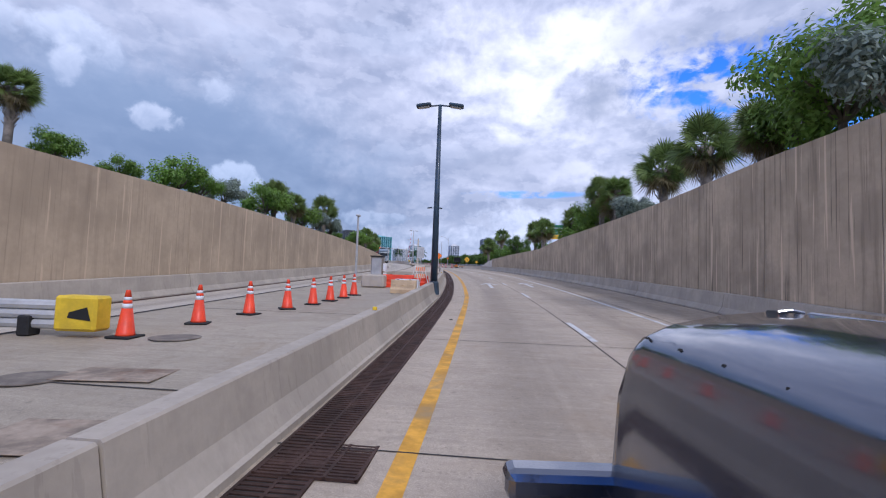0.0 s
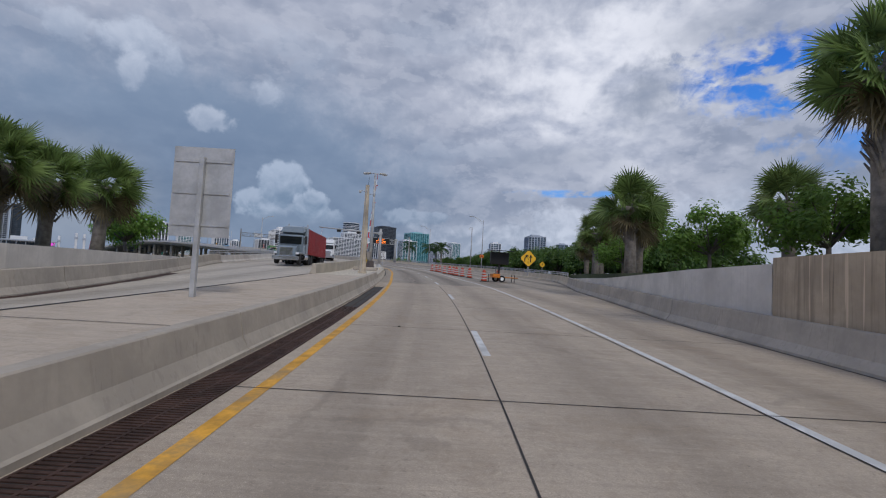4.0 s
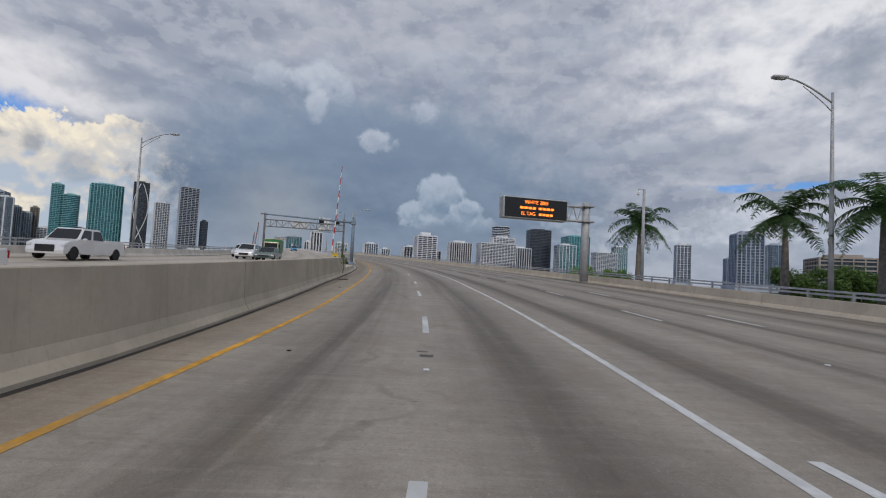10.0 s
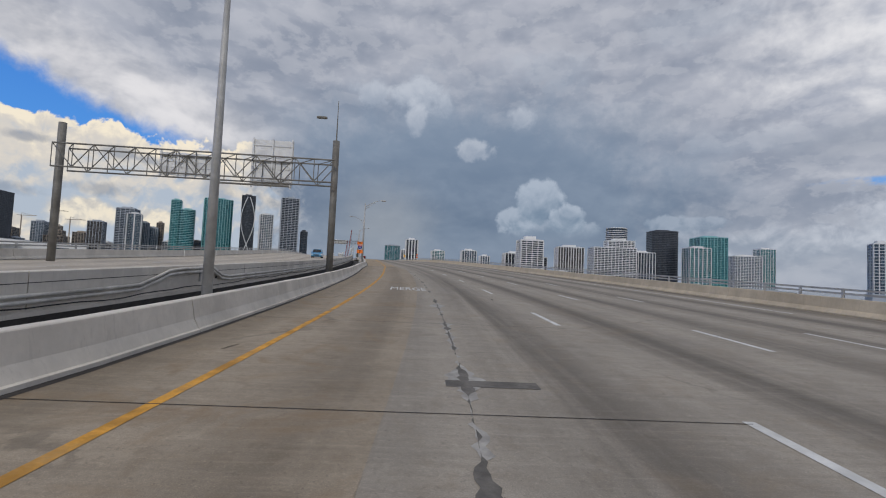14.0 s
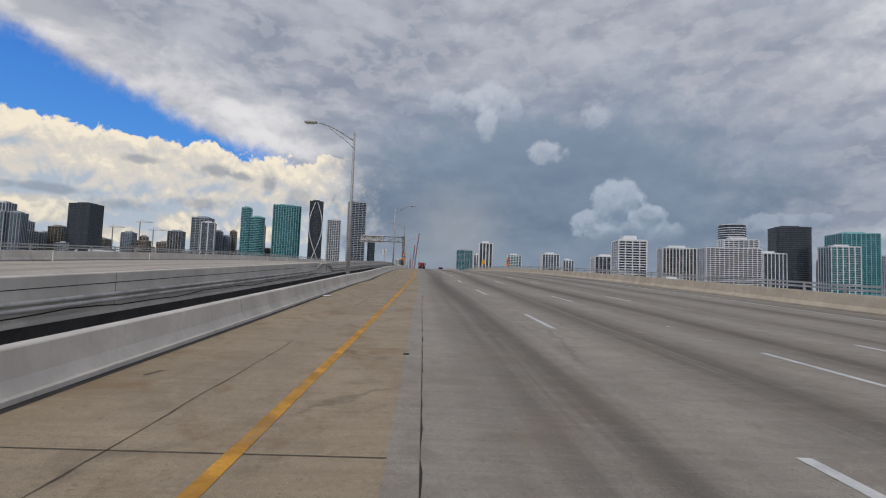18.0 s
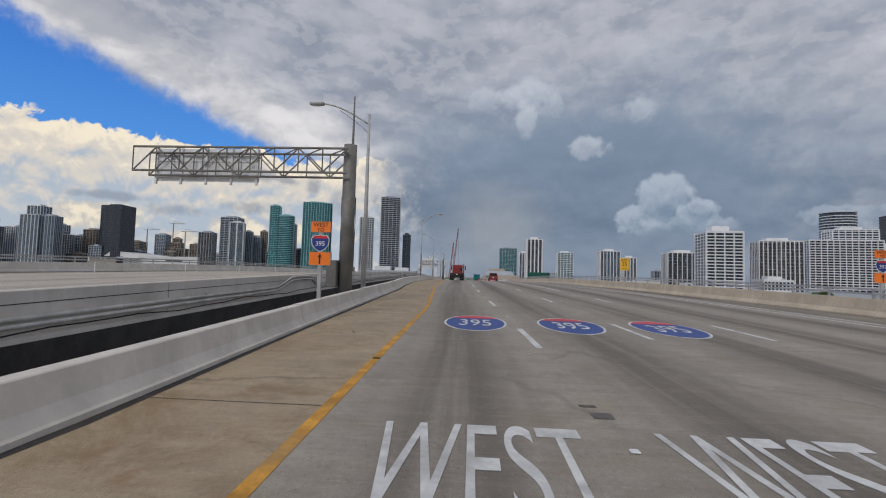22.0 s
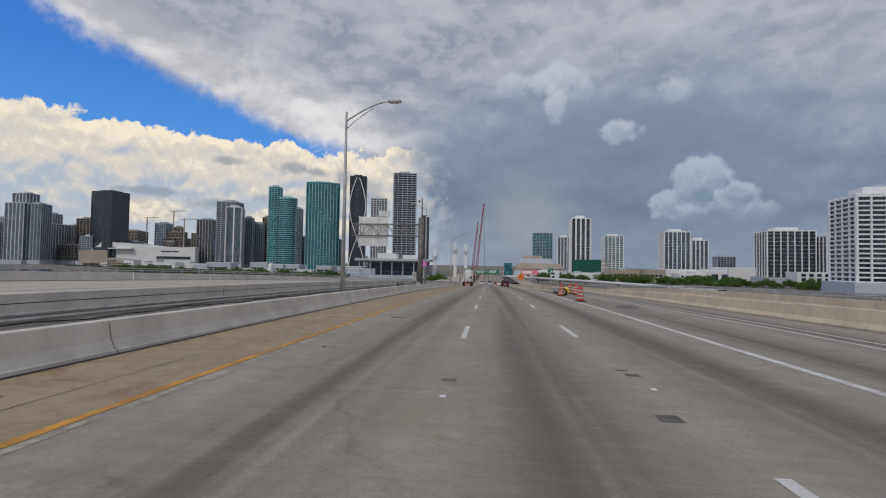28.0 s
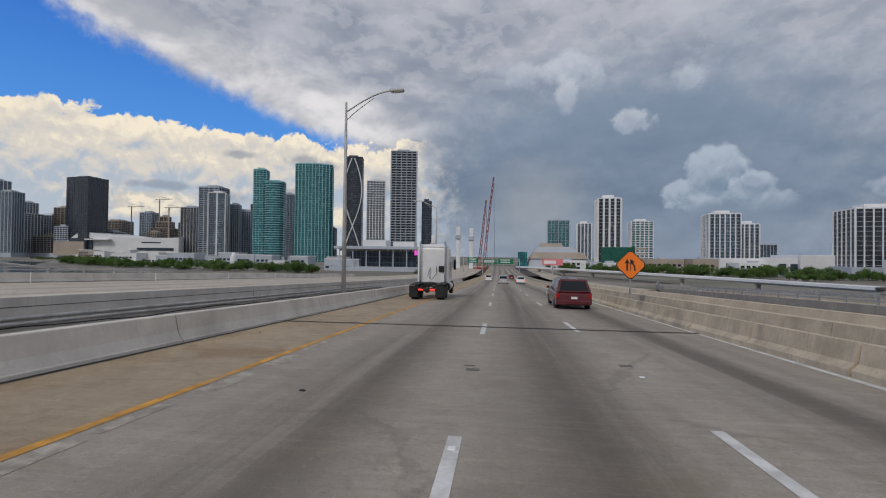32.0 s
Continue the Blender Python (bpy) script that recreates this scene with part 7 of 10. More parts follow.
def water_barrier(mat, label, ln=1.8):
    own = thing("water_barrier", label, "water barrier", group="water-filled barriers")
    prof = [(-0.28, 0.0), (-0.28, 0.22), (-0.20, 0.34), (-0.13, 0.75), (-0.08, 0.8), (0.08, 0.8), (0.13, 0.75), (0.20, 0.34), (0.28, 0.22), (0.28, 0.0)]
    bm = bmesh.new()
    a = [bm.verts.new((-ln / 2, y, z)) for y, z in prof]
    b = [bm.verts.new((ln / 2, y, z)) for y, z in prof]
    for i in range(len(prof)):
        bm.faces.new((a[i], b[i], b[(i + 1) % len(prof)], a[(i + 1) % len(prof)]))
    bm.faces.new(a), bm.faces.new(b[::-1])
    bd_ = part("shell", bm, mat, own)
    for x in (-ln / 3, 0, ln / 3):
        part("recess", boxed((x - 0.12, -0.19, 0.40), (x + 0.12, 0.19, 0.55), 0.02), mat, bd_)
    for x in (-ln / 4, ln / 4):
        part("fill_cap", lathed([(0.07, 0.8), (0.07, 0.83), (0, 0.83)], 12, (x, 0, 0)), BLACK, own)
    return own


SAND = material("sand_plastic", (0.52, 0.38, 0.22), 0.55, var=0.2, scale=2, dirt=(0.25, 0.2, 0.13), dirt_amount=0.4)
WHITEPL = material("dirty_white_plastic", (0.68, 0.68, 0.66), 0.5, var=0.12, scale=2, dirt=(0.34, 0.31, 0.27), dirt_amount=0.45)
wb = water_barrier(SAND, "sand-coloured water-filled barrier on the median", 1.5)
SMALL = Matrix.Diagonal((0.62, 0.62, 0.62, 1.0))
wb.matrix_world = at(16.9, -3.02, 0.5, -6) @ SMALL
ww = water_barrier(WHITEPL, "dirty white water-filled barrier on the median", 1.5)
ww.matrix_world = at(17.7, -3.02, 0.5, -8) @ SMALL
copy_thing(ww, at(18.4, -3.0, 0.5, -10) @ SMALL)
copy_thing(ww, at(20.7, -4.15, 0.5, 4) @ Matrix.Diagonal((0.85, 0.8, 0.9, 1.0)))
ob_w = water_barrier(ORANGE, "red-orange water-filled barrier in the sunken pit", 2.0)
ob_w.matrix_world = at(27.3, -3.9, -0.05, 62)
copy_thing(ob_w, at(20.0, -3.75, 0.5, -6) @ Matrix.Diagonal((0.7, 0.7, 0.7, 1.0)))
copy_thing(ob_w, at(22.1, -3.1, 0.5, 60) @ Matrix.Diagonal((0.6, 0.6, 0.6, 1.0)))
for s, u, a1 in ((19.6, -4.75, 86),):
    jb = link_mesh("concrete_block", boxed((-0.26, -0.5, 0), (0.26, 0.5, 0.55), 0.06), BARRIER)
    jb.matrix_world = at(s, u, 0.5, a1)
    tagged(jb, "loose pale concrete block on the median", "concrete block")
# striped board barricade beside the lamp
bc = thing("barricade", "two-board barricade with slanting orange and white stripes", "barricade")
for x in (-0.62, 0.62):
    part("leg", tubed([(x, -0.25, 0.0), (x, 0.0, 0.95), (x, 0.25, 0.0)], 0.02, 6), SIGNWHITE, bc)
for z in (0.42, 0.72):
    brd = part("board", boxed((-0.7, -0.035, z), (0.7, -0.015, z + 0.2), 0.004), SIGNWHITE, bc)
    for k in range(5):
        x = -0.62 + 0.27 * k
        part("stripe", plate([(x - 0.06, z + 0.004), (x + 0.07, z + 0.004), (x + 0.2, z + 0.196), (x + 0.07, z + 0.196)], -0.041, -0.036), SIGNORANGE, brd)
bc.matrix_world = at(20.6, -2.92, 0.5, 78)
cb = thing("control_cabinet", "dark grey outdoor control cabinet on the median", "cabinet")
part("body", boxed((-0.35, -0.3, 0.0), (0.35, 0.3, 1.35), 0.03), material("tan_grey_cabinet", (0.26, 0.235, 0.20), 0.6, 0.1, var=0.2, scale=2, dirt=(0.14, 0.10, 0.07), dirt_amount=0.5), cb)
part("door", boxed((-0.30, -0.325, 0.1), (0.30, -0.302, 1.25), 0.01), GALV, cb)
part("meter_box", boxed((0.36, -0.2, 0.5), (0.58, 0.2, 0.95), 0.02), SIGNWHITE, cb)
part("meter_box", boxed((0.36, -0.15, 0.1), (0.55, 0.2, 0.4), 0.02), SIGNWHITE, cb)
part("roof", boxed((-0.4, -0.36, 1.35), (0.4, 0.34, 1.41), 0.02), BLACK, cb)
part("plinth", boxed((-0.45, -0.4, -0.72), (0.62, 0.4, 0.0), 0.02), BARRIER, cb)
cb.matrix_world = at(28.1, -6.4, 0.45, 0)
up = thing("utility_pole", "grey utility pole beside the cabinet", "pole")
part("shaft", tubed([(0, 0, 0), (0, 0, 4.0)], [0.08, 0.06], 10), GALV, up)
part("lamp", boxed((-0.12, -0.2, 3.9), (0.12, 0.2, 4.02), 0.04), GALV, up)
up.matrix_world = at(29.2, -8.0, 0.45)

# ---- temporary concrete barrier along the lane closure ----
tb = thing("temporary_barrier", "weathered sectional concrete barrier along the closed lane", "barrier", kind="structure")
T_SHAPE = [(0.0, 0.0), (0.0, 0.14), (0.13, 0.27), (0.19, 0.66), (0.36, 0.66), (0.42, 0.27), (0.55, 0.14), (0.55, 0.0)]
temp_line = table((626, 8.9), (636, 7.5), (650, 6.8), (672, 6.6), (700, 6.75), (900, 6.75))
panels(tb, "barrier_section", 628, 790, 3.7, temp_line, T_SHAPE, BARRIER_OLD, gap=0.09)
panels(tb, "barrier_section", 640, 740, 6.0, lambda s: 9.2, T_SHAPE, BARRIER_OLD, gap=0.05)
ga = thing("crash_cushion", "ribbed grey steel crash cushion with a yellow nose", "crash cushion")
part("nose", boxed((-0.42, -0.25, 0.10), (0.42, 0.25, 0.68), 0.10, None, 2), GATEYELLOW, ga)
for k in range(4):
    for sx in (-1, 1):
        for z in (0.24, 0.40, 0.56):
            part("side_rib", tubed([(sx * 0.36, 0.27 + 0.72 * k, z), (sx * 0.36, 0.97 + 0.72 * k, z)], 0.07, 8), GALV, ga)
    part("diaphragm", boxed((-0.34, 0.70 + 0.72 * k, 0.1), (0.34, 0.76 + 0.72 * k, 0.62), 0.01), STEEL, ga)
    part("skid", boxed((-0.4, 0.68 + 0.72 * k, 0.0), (0.4, 0.80 + 0.72 * k, 0.1), 0.01), BLACK, ga)
ga.matrix_world = at(622.6, 8.15, 0, 8)
gb = copy_thing(ga, at(630.5, 9.6, 0, 0))
xs = thing("exit_number_sign", "green exit 2 sign with a slanting arrow on a steel post", "road sign")
sign_post(xs, 4.1, 0.055, GALV)
part("face", boxed((-0.62, -0.075, 2.60), (0.62, -0.06, 4.0), 0.01), SIGNGREEN, xs)
lettering("sign_word", "EXIT", 0.46, SIGNWHITE, xs, pose(0, -0.08, 3.67) @ UPRIGHT)
lettering("sign_number", "2", 0.42, SIGNWHITE, xs, pose(-0.36, -0.08, 3.17) @ UPRIGHT)
part("arrow", plate([(-0.35, 2.75), (-0.27, 2.67), (0.20, 3.03), (0.30, 2.89), (0.46, 3.35), (0.0, 3.29), (0.12, 3.13)], -0.083, -0.077), SIGNWHITE, xs)
xs.matrix_world = at(643.4, 9.45, 0.8) @ Matrix.Diagonal((0.66, 0.66, 0.66, 1.0))
tar = strip("tar_patch", 600.6, 602.4, lambda q: 7.6 + 0.5 * abs(q - 601.5), lambda q: 9.3 - 0.4 * abs(q - 601.6), PATCH, h=0.007, cols=2, ds=0.4, parent=joints)

# ---- plants ----
def leaf_material(name, base, warm):
    m = bpy.data.materials.new(name)
    m.use_nodes = True
    k = Nodes(m.node_tree)
    p = k.node("ShaderNodeBsdfPrincipled")
    geo = k.node("ShaderNodeNewGeometry")
    r = geo.outputs["Random Per Island"]
    o = k.node("ShaderNodeObjectInfo").outputs["Random"]
    c = k.mix(r, tuple(q * 0.55 for q in base), tuple(q * 1.5 for q in base))
    c = k.mix(k.step(o, 0.0, 1.0, 0.0, 0.35, False), c, warm)
    n = k.noise(geo.outputs["Position"], 0.9, 3)
    c = k.mix(k.step(n, 0.4, 0.7, 0.0, 0.4), c, tuple(q * 0.6 for q in base))
    k.put(p.inputs["Base Color"], c)
    p.inputs["Roughness"].default_value = 0.55
    p.inputs["Subsurface Weight"].default_value = 0.0
    tr_ = k.node("ShaderNodeBsdfTranslucent")
    k.put(tr_.inputs[0], c)
    mx = k.node("ShaderNodeMixShader")
    mx.inputs[0].default_value = 0.48
    k.t.links.new(p.outputs[0], mx.inputs[1])
    k.t.links.new(tr_.outputs[0], mx.inputs[2])
    k.t.links.new(mx.outputs[0], k.node("ShaderNodeOutputMaterial").inputs[0])
    return m


PALM = leaf_material("palm_leaf", (0.180, 0.262, 0.072), (0.10, 0.11, 0.03))
LEAF = leaf_material("broad_leaf", (0.185, 0.320, 0.055), (0.09, 0.12, 0.02))
SILVER = leaf_material("silver_leaf", (0.29, 0.35, 0.29), (0.12, 0.15, 0.10))
MANGROVE = leaf_material("mangrove_leaf", (0.105, 0.190, 0.036), (0.075, 0.115, 0.02))
ROYAL = leaf_material("royal_palm_leaf", (0.055, 0.115, 0.034), (0.08, 0.10, 0.02))
DRYPALM = leaf_material("dry_palm_leaf", (0.20, 0.165, 0.085), (0.16, 0.12, 0.06))
BARK = material("grey_bark", (0.16, 0.135, 0.11), 0.95, var=0.35, scale=3, fine=12, bump=0.6)
PALMTRUNK = material("palm_trunk", (0.20, 0.175, 0.145), 0.95, var=0.35, scale=4, fine=10, bump=0.6)


def leaf_mesh(name, quads, mat, parent):
    vs, fs = [], []
    for q in quads:
        b = len(vs)
        vs += q
        fs.append(tuple(range(b, b + len(q))))
    return mesh_object(name, vs, fs, mat, parent)


def sabal(tall, seed, label):
    """Cabbage palm: rough trunk and a round head of fan leaves."""
    rnd = random.Random(seed)
    own = thing("palm_tree", label, "palm tree", group="cabbage palms")
    part("trunk", tubed([(0, 0, -0.6), (0.05, 0, tall * 0.4), (0.1, 0.05, tall * 0.8), (0.12, 0.05, tall)], [0.27, 0.24, 0.27, 0.38], 10), PALMTRUNK, own, smooth=True)
    boots = bmesh.new()
    for i in range(60):
        a, z = rnd.uniform(0, 6.28), tall * rnd.uniform(0.45, 1.0)
        tube(boots, [(0.12 + 0.19 * math.cos(a), 0.05 + 0.19 * math.sin(a), z), (0.12 + 0.42 * math.cos(a), 0.05 + 0.42 * math.sin(a), z + 0.35)], [0.05, 0.02], 4)
    part("boot_sheath", boots, PALMTRUNK, own)
    quads = []
    top = Vector((0.12, 0.05, tall + 0.1))
    dead = []
    for i in range(58):
        a = i * 2.39996 + rnd.uniform(-0.2, 0.2)
        e = math.radians(rnd.uniform(-30, 85)) if i > 9 else math.radians(rnd.uniform(-70, -40))
        out = Vector((math.cos(a) * math.cos(e), math.sin(a) * math.cos(e), math.sin(e)))
        stem = rnd.uniform(0.6, 1.0)
        c = top + out * stem + Vector((0, 0, -0.06 * stem))
        side = out.cross(Vector((0, 0, 1)))
        side = side.normalized() if side.length > 0.1 else Vector((1, 0, 0))
        side = Matrix.Rotation(math.radians(rnd.uniform(-75, 75)), 3, out) @ side
        upv = side.cross(out)
        own_quads = quads if i > 9 else dead
        own_quads.append([top, top + side * 0.03, c + side * 0.03, c])
        for k in range(23):
            b = math.radians(-105 + 210 * k / 22)
            dirv = (out * math.cos(b) + side * math.sin(b)).normalized()
            ln = rnd.uniform(0.8, 1.1) * (1.0 - 0.2 * abs(b) / 1.8)
            droop = Vector((0, 0, -0.12 * ln * ln)) + upv * rnd.uniform(-0.08, 0.08)
            sv = dirv.cross(upv).normalized() * 0.036
            m1 = c + dirv * ln * 0.5
            own_quads.append([c, m1 + sv, c + dirv * ln + droop, m1 - sv])
    leaf_mesh("dead_fronds", dead, DRYPALM, own)
    leaf_mesh("crown", quads, PALM, own)
    return own


def royal(tall, seed):
    """Royal palm: smooth grey trunk, arching feather fronds."""
    rnd = random.Random(seed)
    own = thing("royal_palm", "royal palm with a smooth grey trunk and arching fronds", "palm tree", group="royal palms")
    part("trunk", tubed([(0, 0, -0.6), (0, 0, tall * 0.3), (0, 0, tall * 0.75), (0, 0, tall)], [0.26, 0.30, 0.22, 0.16], 12), PALMTRUNK, own, smooth=True)
    part("crownshaft", tubed([(0, 0, tall), (0, 0, tall + 1.1)], [0.17, 0.10], 10), PALM, own, "green crownshaft")
    quads = []
    for i in range(21):
        a = i * 2.39996 + rnd.uniform(-0.2, 0.2)
        rise = rnd.uniform(-0.15, 1.7)
        ln = rnd.uniform(3.3, 4.3)
        out = Vector((math.cos(a), math.sin(a), 0))
        side = Vector((-math.sin(a), math.cos(a), 0))
        prev = None
        for j in range(15):
            q = j / 14
            c = Vector((0, 0, tall + 1.0)) + out * ln * (q * (1 - 0.12 * q)) + Vector((0, 0, ln * (rise * q - (0.75 + 0.3 * rise) * q * q)))
            if prev is not None:
                quads.append([prev + Vector((0, 0, 0.02)), prev - Vector((0, 0, 0.02)), c - Vector((0, 0, 0.01)), c + Vector((0, 0, 0.01))])
                t = (c - prev).normalized()
                for sg in (-1, 1):
                    for kk in (0.0, 0.33, 0.66):
                        base = prev.lerp(c, kk)
                        ll = 0.78 * math.sin(math.pi * min(1, q * 0.86 + 0.12)) + 0.12
                        tip = base + side * sg * ll * 0.85 + t * 0.28 * ll + Vector((0, 0, -0.35 * ll + rnd.uniform(-0.28, 0.28)))
                        quads.append([base - t * 0.03, base + t * 0.06, tip + t * 0.03, tip - t * 0.02])
            prev = c
    leaf_mesh("crown", quads, ROYAL, own)
    return own


def broad(tall, wide, seed, mat, label, name="tree", leaf=0.095, count=6500, group="broadleaf trees", trunk=0.35):
    """Broadleaf tree: forked trunk and clumps of single leaves."""
    rnd = random.Random(seed)
    own = thing(name, label, "tree", group=group)
    bm = bmesh.new()
    fork = tall * trunk
    tube(bm, [(0, 0, -0.6), (0.05, 0.03, fork * 0.5), (0.02, 0.0, fork)], [tall * 0.035, tall * 0.028, tall * 0.024], 8)
    clumps = []
    for i in range(15):
        a = i * 2.39996 + rnd.uniform(-0.3, 0.3)
        rr = wide * 0.5 * math.sqrt(rnd.uniform(0.05, 0.85))
        z = fork + (tall - fork) * rnd.uniform(0.15, 0.92) * (1 - 0.35 * (rr / (wide * 0.5)) ** 2)
        c = Vector((rr * math.cos(a), rr * math.sin(a), z))
        clumps.append((c, wide * rnd.uniform(0.13, 0.22)))
        mid_ = Vector((c.x * 0.45, c.y * 0.45, fork + (z - fork) * 0.55))
        tube(bm, [(0.02, 0, fork * 0.9), mid_, c], [tall * 0.016, tall * 0.010, tall * 0.004], 5)
    part("trunk", bm, BARK, own, smooth=True)
    quads = []
    for i in range(count):
        c, r = clumps[rnd.randrange(len(clumps))]
        dv = Vector((rnd.gauss(0, 1), rnd.gauss(0, 1), rnd.gauss(0, 0.75)))
        dv = dv.normalized() * r * rnd.uniform(0.45, 1.15)
        p_ = c + dv
        n_ = (dv.normalized() + Vector((rnd.uniform(-0.7, 0.7), rnd.uniform(-0.7, 0.7), rnd.uniform(-0.2, 0.9)))).normalized()
        t = n_.cross(Vector((rnd.random(), rnd.random(), rnd.random()))).normalized()
        b = n_.cross(t)
        l1 = leaf * rnd.uniform(0.7, 1.4)
        quads.append([p_ - t * l1, p_ + b * l1 * 0.55, p_ + t * l1, p_ - b * l1 * 0.55])
    leaf_mesh("crown", quads, mat, own)
    return own


def ground_at(s, u):
    if u > 0:
        return isle_right(s)
    return ISLE_Z if s < 100 else 4.6


def place(ob, s, u, rot, first, k=1.0):
    p = R(s, u)
    p.z = ground_at(s, u)
    m = Matrix.Translation(p) @ pose(0, 0, 0, 0, 0, rot)
    if first:
        ob.matrix_world = m
        ob.scale = (k, k, k)
        return ob
    o = copy_thing(ob, m)
    o.scale = (k, k, k)
    return o


SABAL_LABEL = "cabbage palm with a shaggy trunk and round fan-leaf head"
palm_a, palm_b = sabal(3.0, 1, SABAL_LABEL), sabal(4.6, 2, SABAL_LABEL)
tree_a = broad(4.6, 4.6, 3, LEAF, "dense green broadleaf tree above the wall")
tree_d = broad(4.6, 4.2, 6, MANGROVE, "dark green round-headed tree above the wall", leaf=0.085, count=9000, trunk=0.10)
tree_s = broad(3.4, 3.4, 4, SILVER, "grey-green silver buttonwood tree above the wall")
tree_y = broad(3.0, 3.4, 5, LEAF, "light green shrubby tree above the wall", leaf=0.085, count=5200)
NATURAL = {palm_a: 4.5, palm_b: 6.1, tree_a: 4.7, tree_d: 4.7, tree_s: 3.5, tree_y: 3.1}
used = {}
# (kind, along, right, turn, height of the top above the road)
for ob, s, u, rot, top in (
        (tree_a, 15.2, 10.9, 0, 9.9), (tree_s, 13.1, 10.6, 0, 8.6), (tree_a, 17.6, 11.6, 80, 9.0), (palm_a, 18.9, 10.7, 20, 8.5), (palm_a, 23.5, 10.8, 60, 9.4), (palm_a, 28.4, 10.8, 100, 9.2), (tree_s, 33.1, 10.8, 30, 6.7), (tree_s, 34.8, 10.9, 60, 6.9),
        (palm_b, 36.7, 10.6, 10, 8.8), (palm_b, 40.6, 10.7, 80, 9.5), (palm_a, 38.6, 11.2, 150, 8.6), (tree_a, 42.6, 10.9, 40, 7.9), (tree_a, 44.4, 11.3, 0, 7.3), (palm_a, 50.6, 10.8, 0, 7.9), (tree_y, 51.6, 11.0, 60, 6.4), (tree_y, 49.4, 11.2, 10, 6.2),
        (palm_a, 68.4, 10.5, 50, 7.9), (palm_a, 64.0, 10.5, 0, 8.0), (tree_a, 66.4, 11.0, 15, 5.0), (tree_y, 61.5, 11.2, 15, 4.5), (tree_y, 76.0, 10.8, 5, 4.0), (tree_d, 82.0, 10.9, 10, 7.0), (tree_y, 86.0, 11.4, 100, 4.6), (tree_y, 90.0, 11.0, 5, 4.6),
        (palm_b, 94.7, 10.6, 200, 8.7), (tree_y, 93.0, 11.4, 60, 5.2), (tree_y, 97.0, 11.2, 20, 4.6), (palm_a, 99.5, 12.0, 44, 5.8), (palm_a, 110.0, 11.2, 90, 7.5), (palm_a, 112.0, 12.6, 10, 6.8), (palm_a, 123.0, 14.5, 33, 6.8), (palm_a, 129.0, 17.8, 33, 6.2), (palm_a, 135.0, 19.0, 70, 6.1), (tree_y, 104.0, 12.0, 0, 4.8), (tree_y, 117.0, 14.0, 0, 4.4),
        (palm_b, 13.2, -15.3, 70, 7.6), (tree_y, 14.6, -15.0, 0, 5.8), (tree_y, 17.9, -15.2, 50, 5.6), (tree_y, 22.0, -15.4, 100, 6.4), (tree_a, 24.2, -15.6, 30, 6.2), (tree_s, 26.4, -15.4, 0, 6.2), (tree_y, 32.0, -15.4, 20, 6.6), (palm_a, 33.4, -15.4, 20, 7.2), (palm_a, 36.9, -15.2, 20, 6.7),
        (tree_y, 39.2, -15.2, 0, 6.0), (tree_s, 43.5, -15.2, 77, 6.0), (palm_a, 46.0, -15.3, 90, 7.7), (tree_s, 48.4, -15.2, 10, 5.7), (tree_a, 55.0, -16.5, 20, 5.0), (tree_y, 63.6, -15.2, 0, 5.1), (tree_y, 65.4, -15.5, 60, 5.0), (tree_a, 68.0, -15.3, 0, 5.5), (palm_a, 73.0, -15.3, 10, 6.3),
        (tree_y, 75.5, -15.8, 10, 4.4), (tree_a, 81.0, -15.2, 0, 4.6), (tree_a, 84.7, -15.3, 20, 4.3), (palm_a, 89.9, -15.8, 120, 4.6), (palm_a, 92.6, -15.6, 170, 6.5), (palm_a, 97.5, -15.9, 60, 6.3), (palm_a, 101.0, -16.8, 0, 6.2), (palm_a, 104.5, -17.6, 0, 6.0), (palm_a, 111.0, -19.5, 44, 7.0), (tree_y, 118.0, -22.0, 0, 4.6)):
    k = (top + RZ(s) - ground_at(s, u)) / NATURAL[ob]
    place(ob, s, u, rot, ob not in used, k)
    used[ob] = 1
# mangrove belt beside the island road
mang = broad(5.0, 6.5, 9, MANGROVE, "dense dark green mangrove thicket behind the railing", "mangrove", 0.17, 4200, "mangrove belt", 0.15)
mang2 = broad(4.4, 5.5, 10, MANGROVE, "dense dark green mangrove thicket behind the railing", "mangrove", 0.17, 3600, "mangrove belt", 0.12)
rnd = random.Random(5)
first = {mang: 1, mang2: 1}
for i in range(34):
    s = 128 + i * 3.1
    for row in (0, 1):
        ob = mang if (i + row) % 2 else mang2
        u = 24.5 + row * 4.5 + rnd.uniform(-1.2, 1.2) + (4 if s > 200 else 0)
        k = (1.0 if s < 170 else max(0.55, 1.0 - (s - 170) * 0.006)) * rnd.uniform(0.8, 1.12)
        place(ob, s, u, rnd.uniform(0, 360), first[ob], k)
        first[ob] = 0
ry = royal(6.2, 11)
for i, (s, u, k) in enumerate(((241.5, 22.4, 0.93), (225.2, 22.3, 0.82), (219.6, 22.3, 0.79), (214.6, 22.0, 0.82))):
    place(ry, s, u, i * 70, i == 0, k)
hedge = broad(2.6, 4.0, 14, LEAF, "low rounded green shrub by the shore", "shrub", 0.14, 2200, "shore shrubs", 0.1)
for i, (s, u, k) in enumerate(((256.0, 24.0, 0.8), (259.0, 25.5, 1.0), (254.0, 27.0, 0.9), (250.0, 26.0, 0.7), (214, 28.5, 0.8), (206, 29.5, 0.9))):
    place(hedge, s, u, i * 50, i == 0, k)
# weed growing out of the tall barrier
wd = broad(0.9, 0.5, 21, LEAF, "leafy weed growing out of the barrier", "weed", 0.05, 160, "weeds", 0.1)
wd.matrix_world = at(236.2, left_toe(236) + 0.02, 0.85)

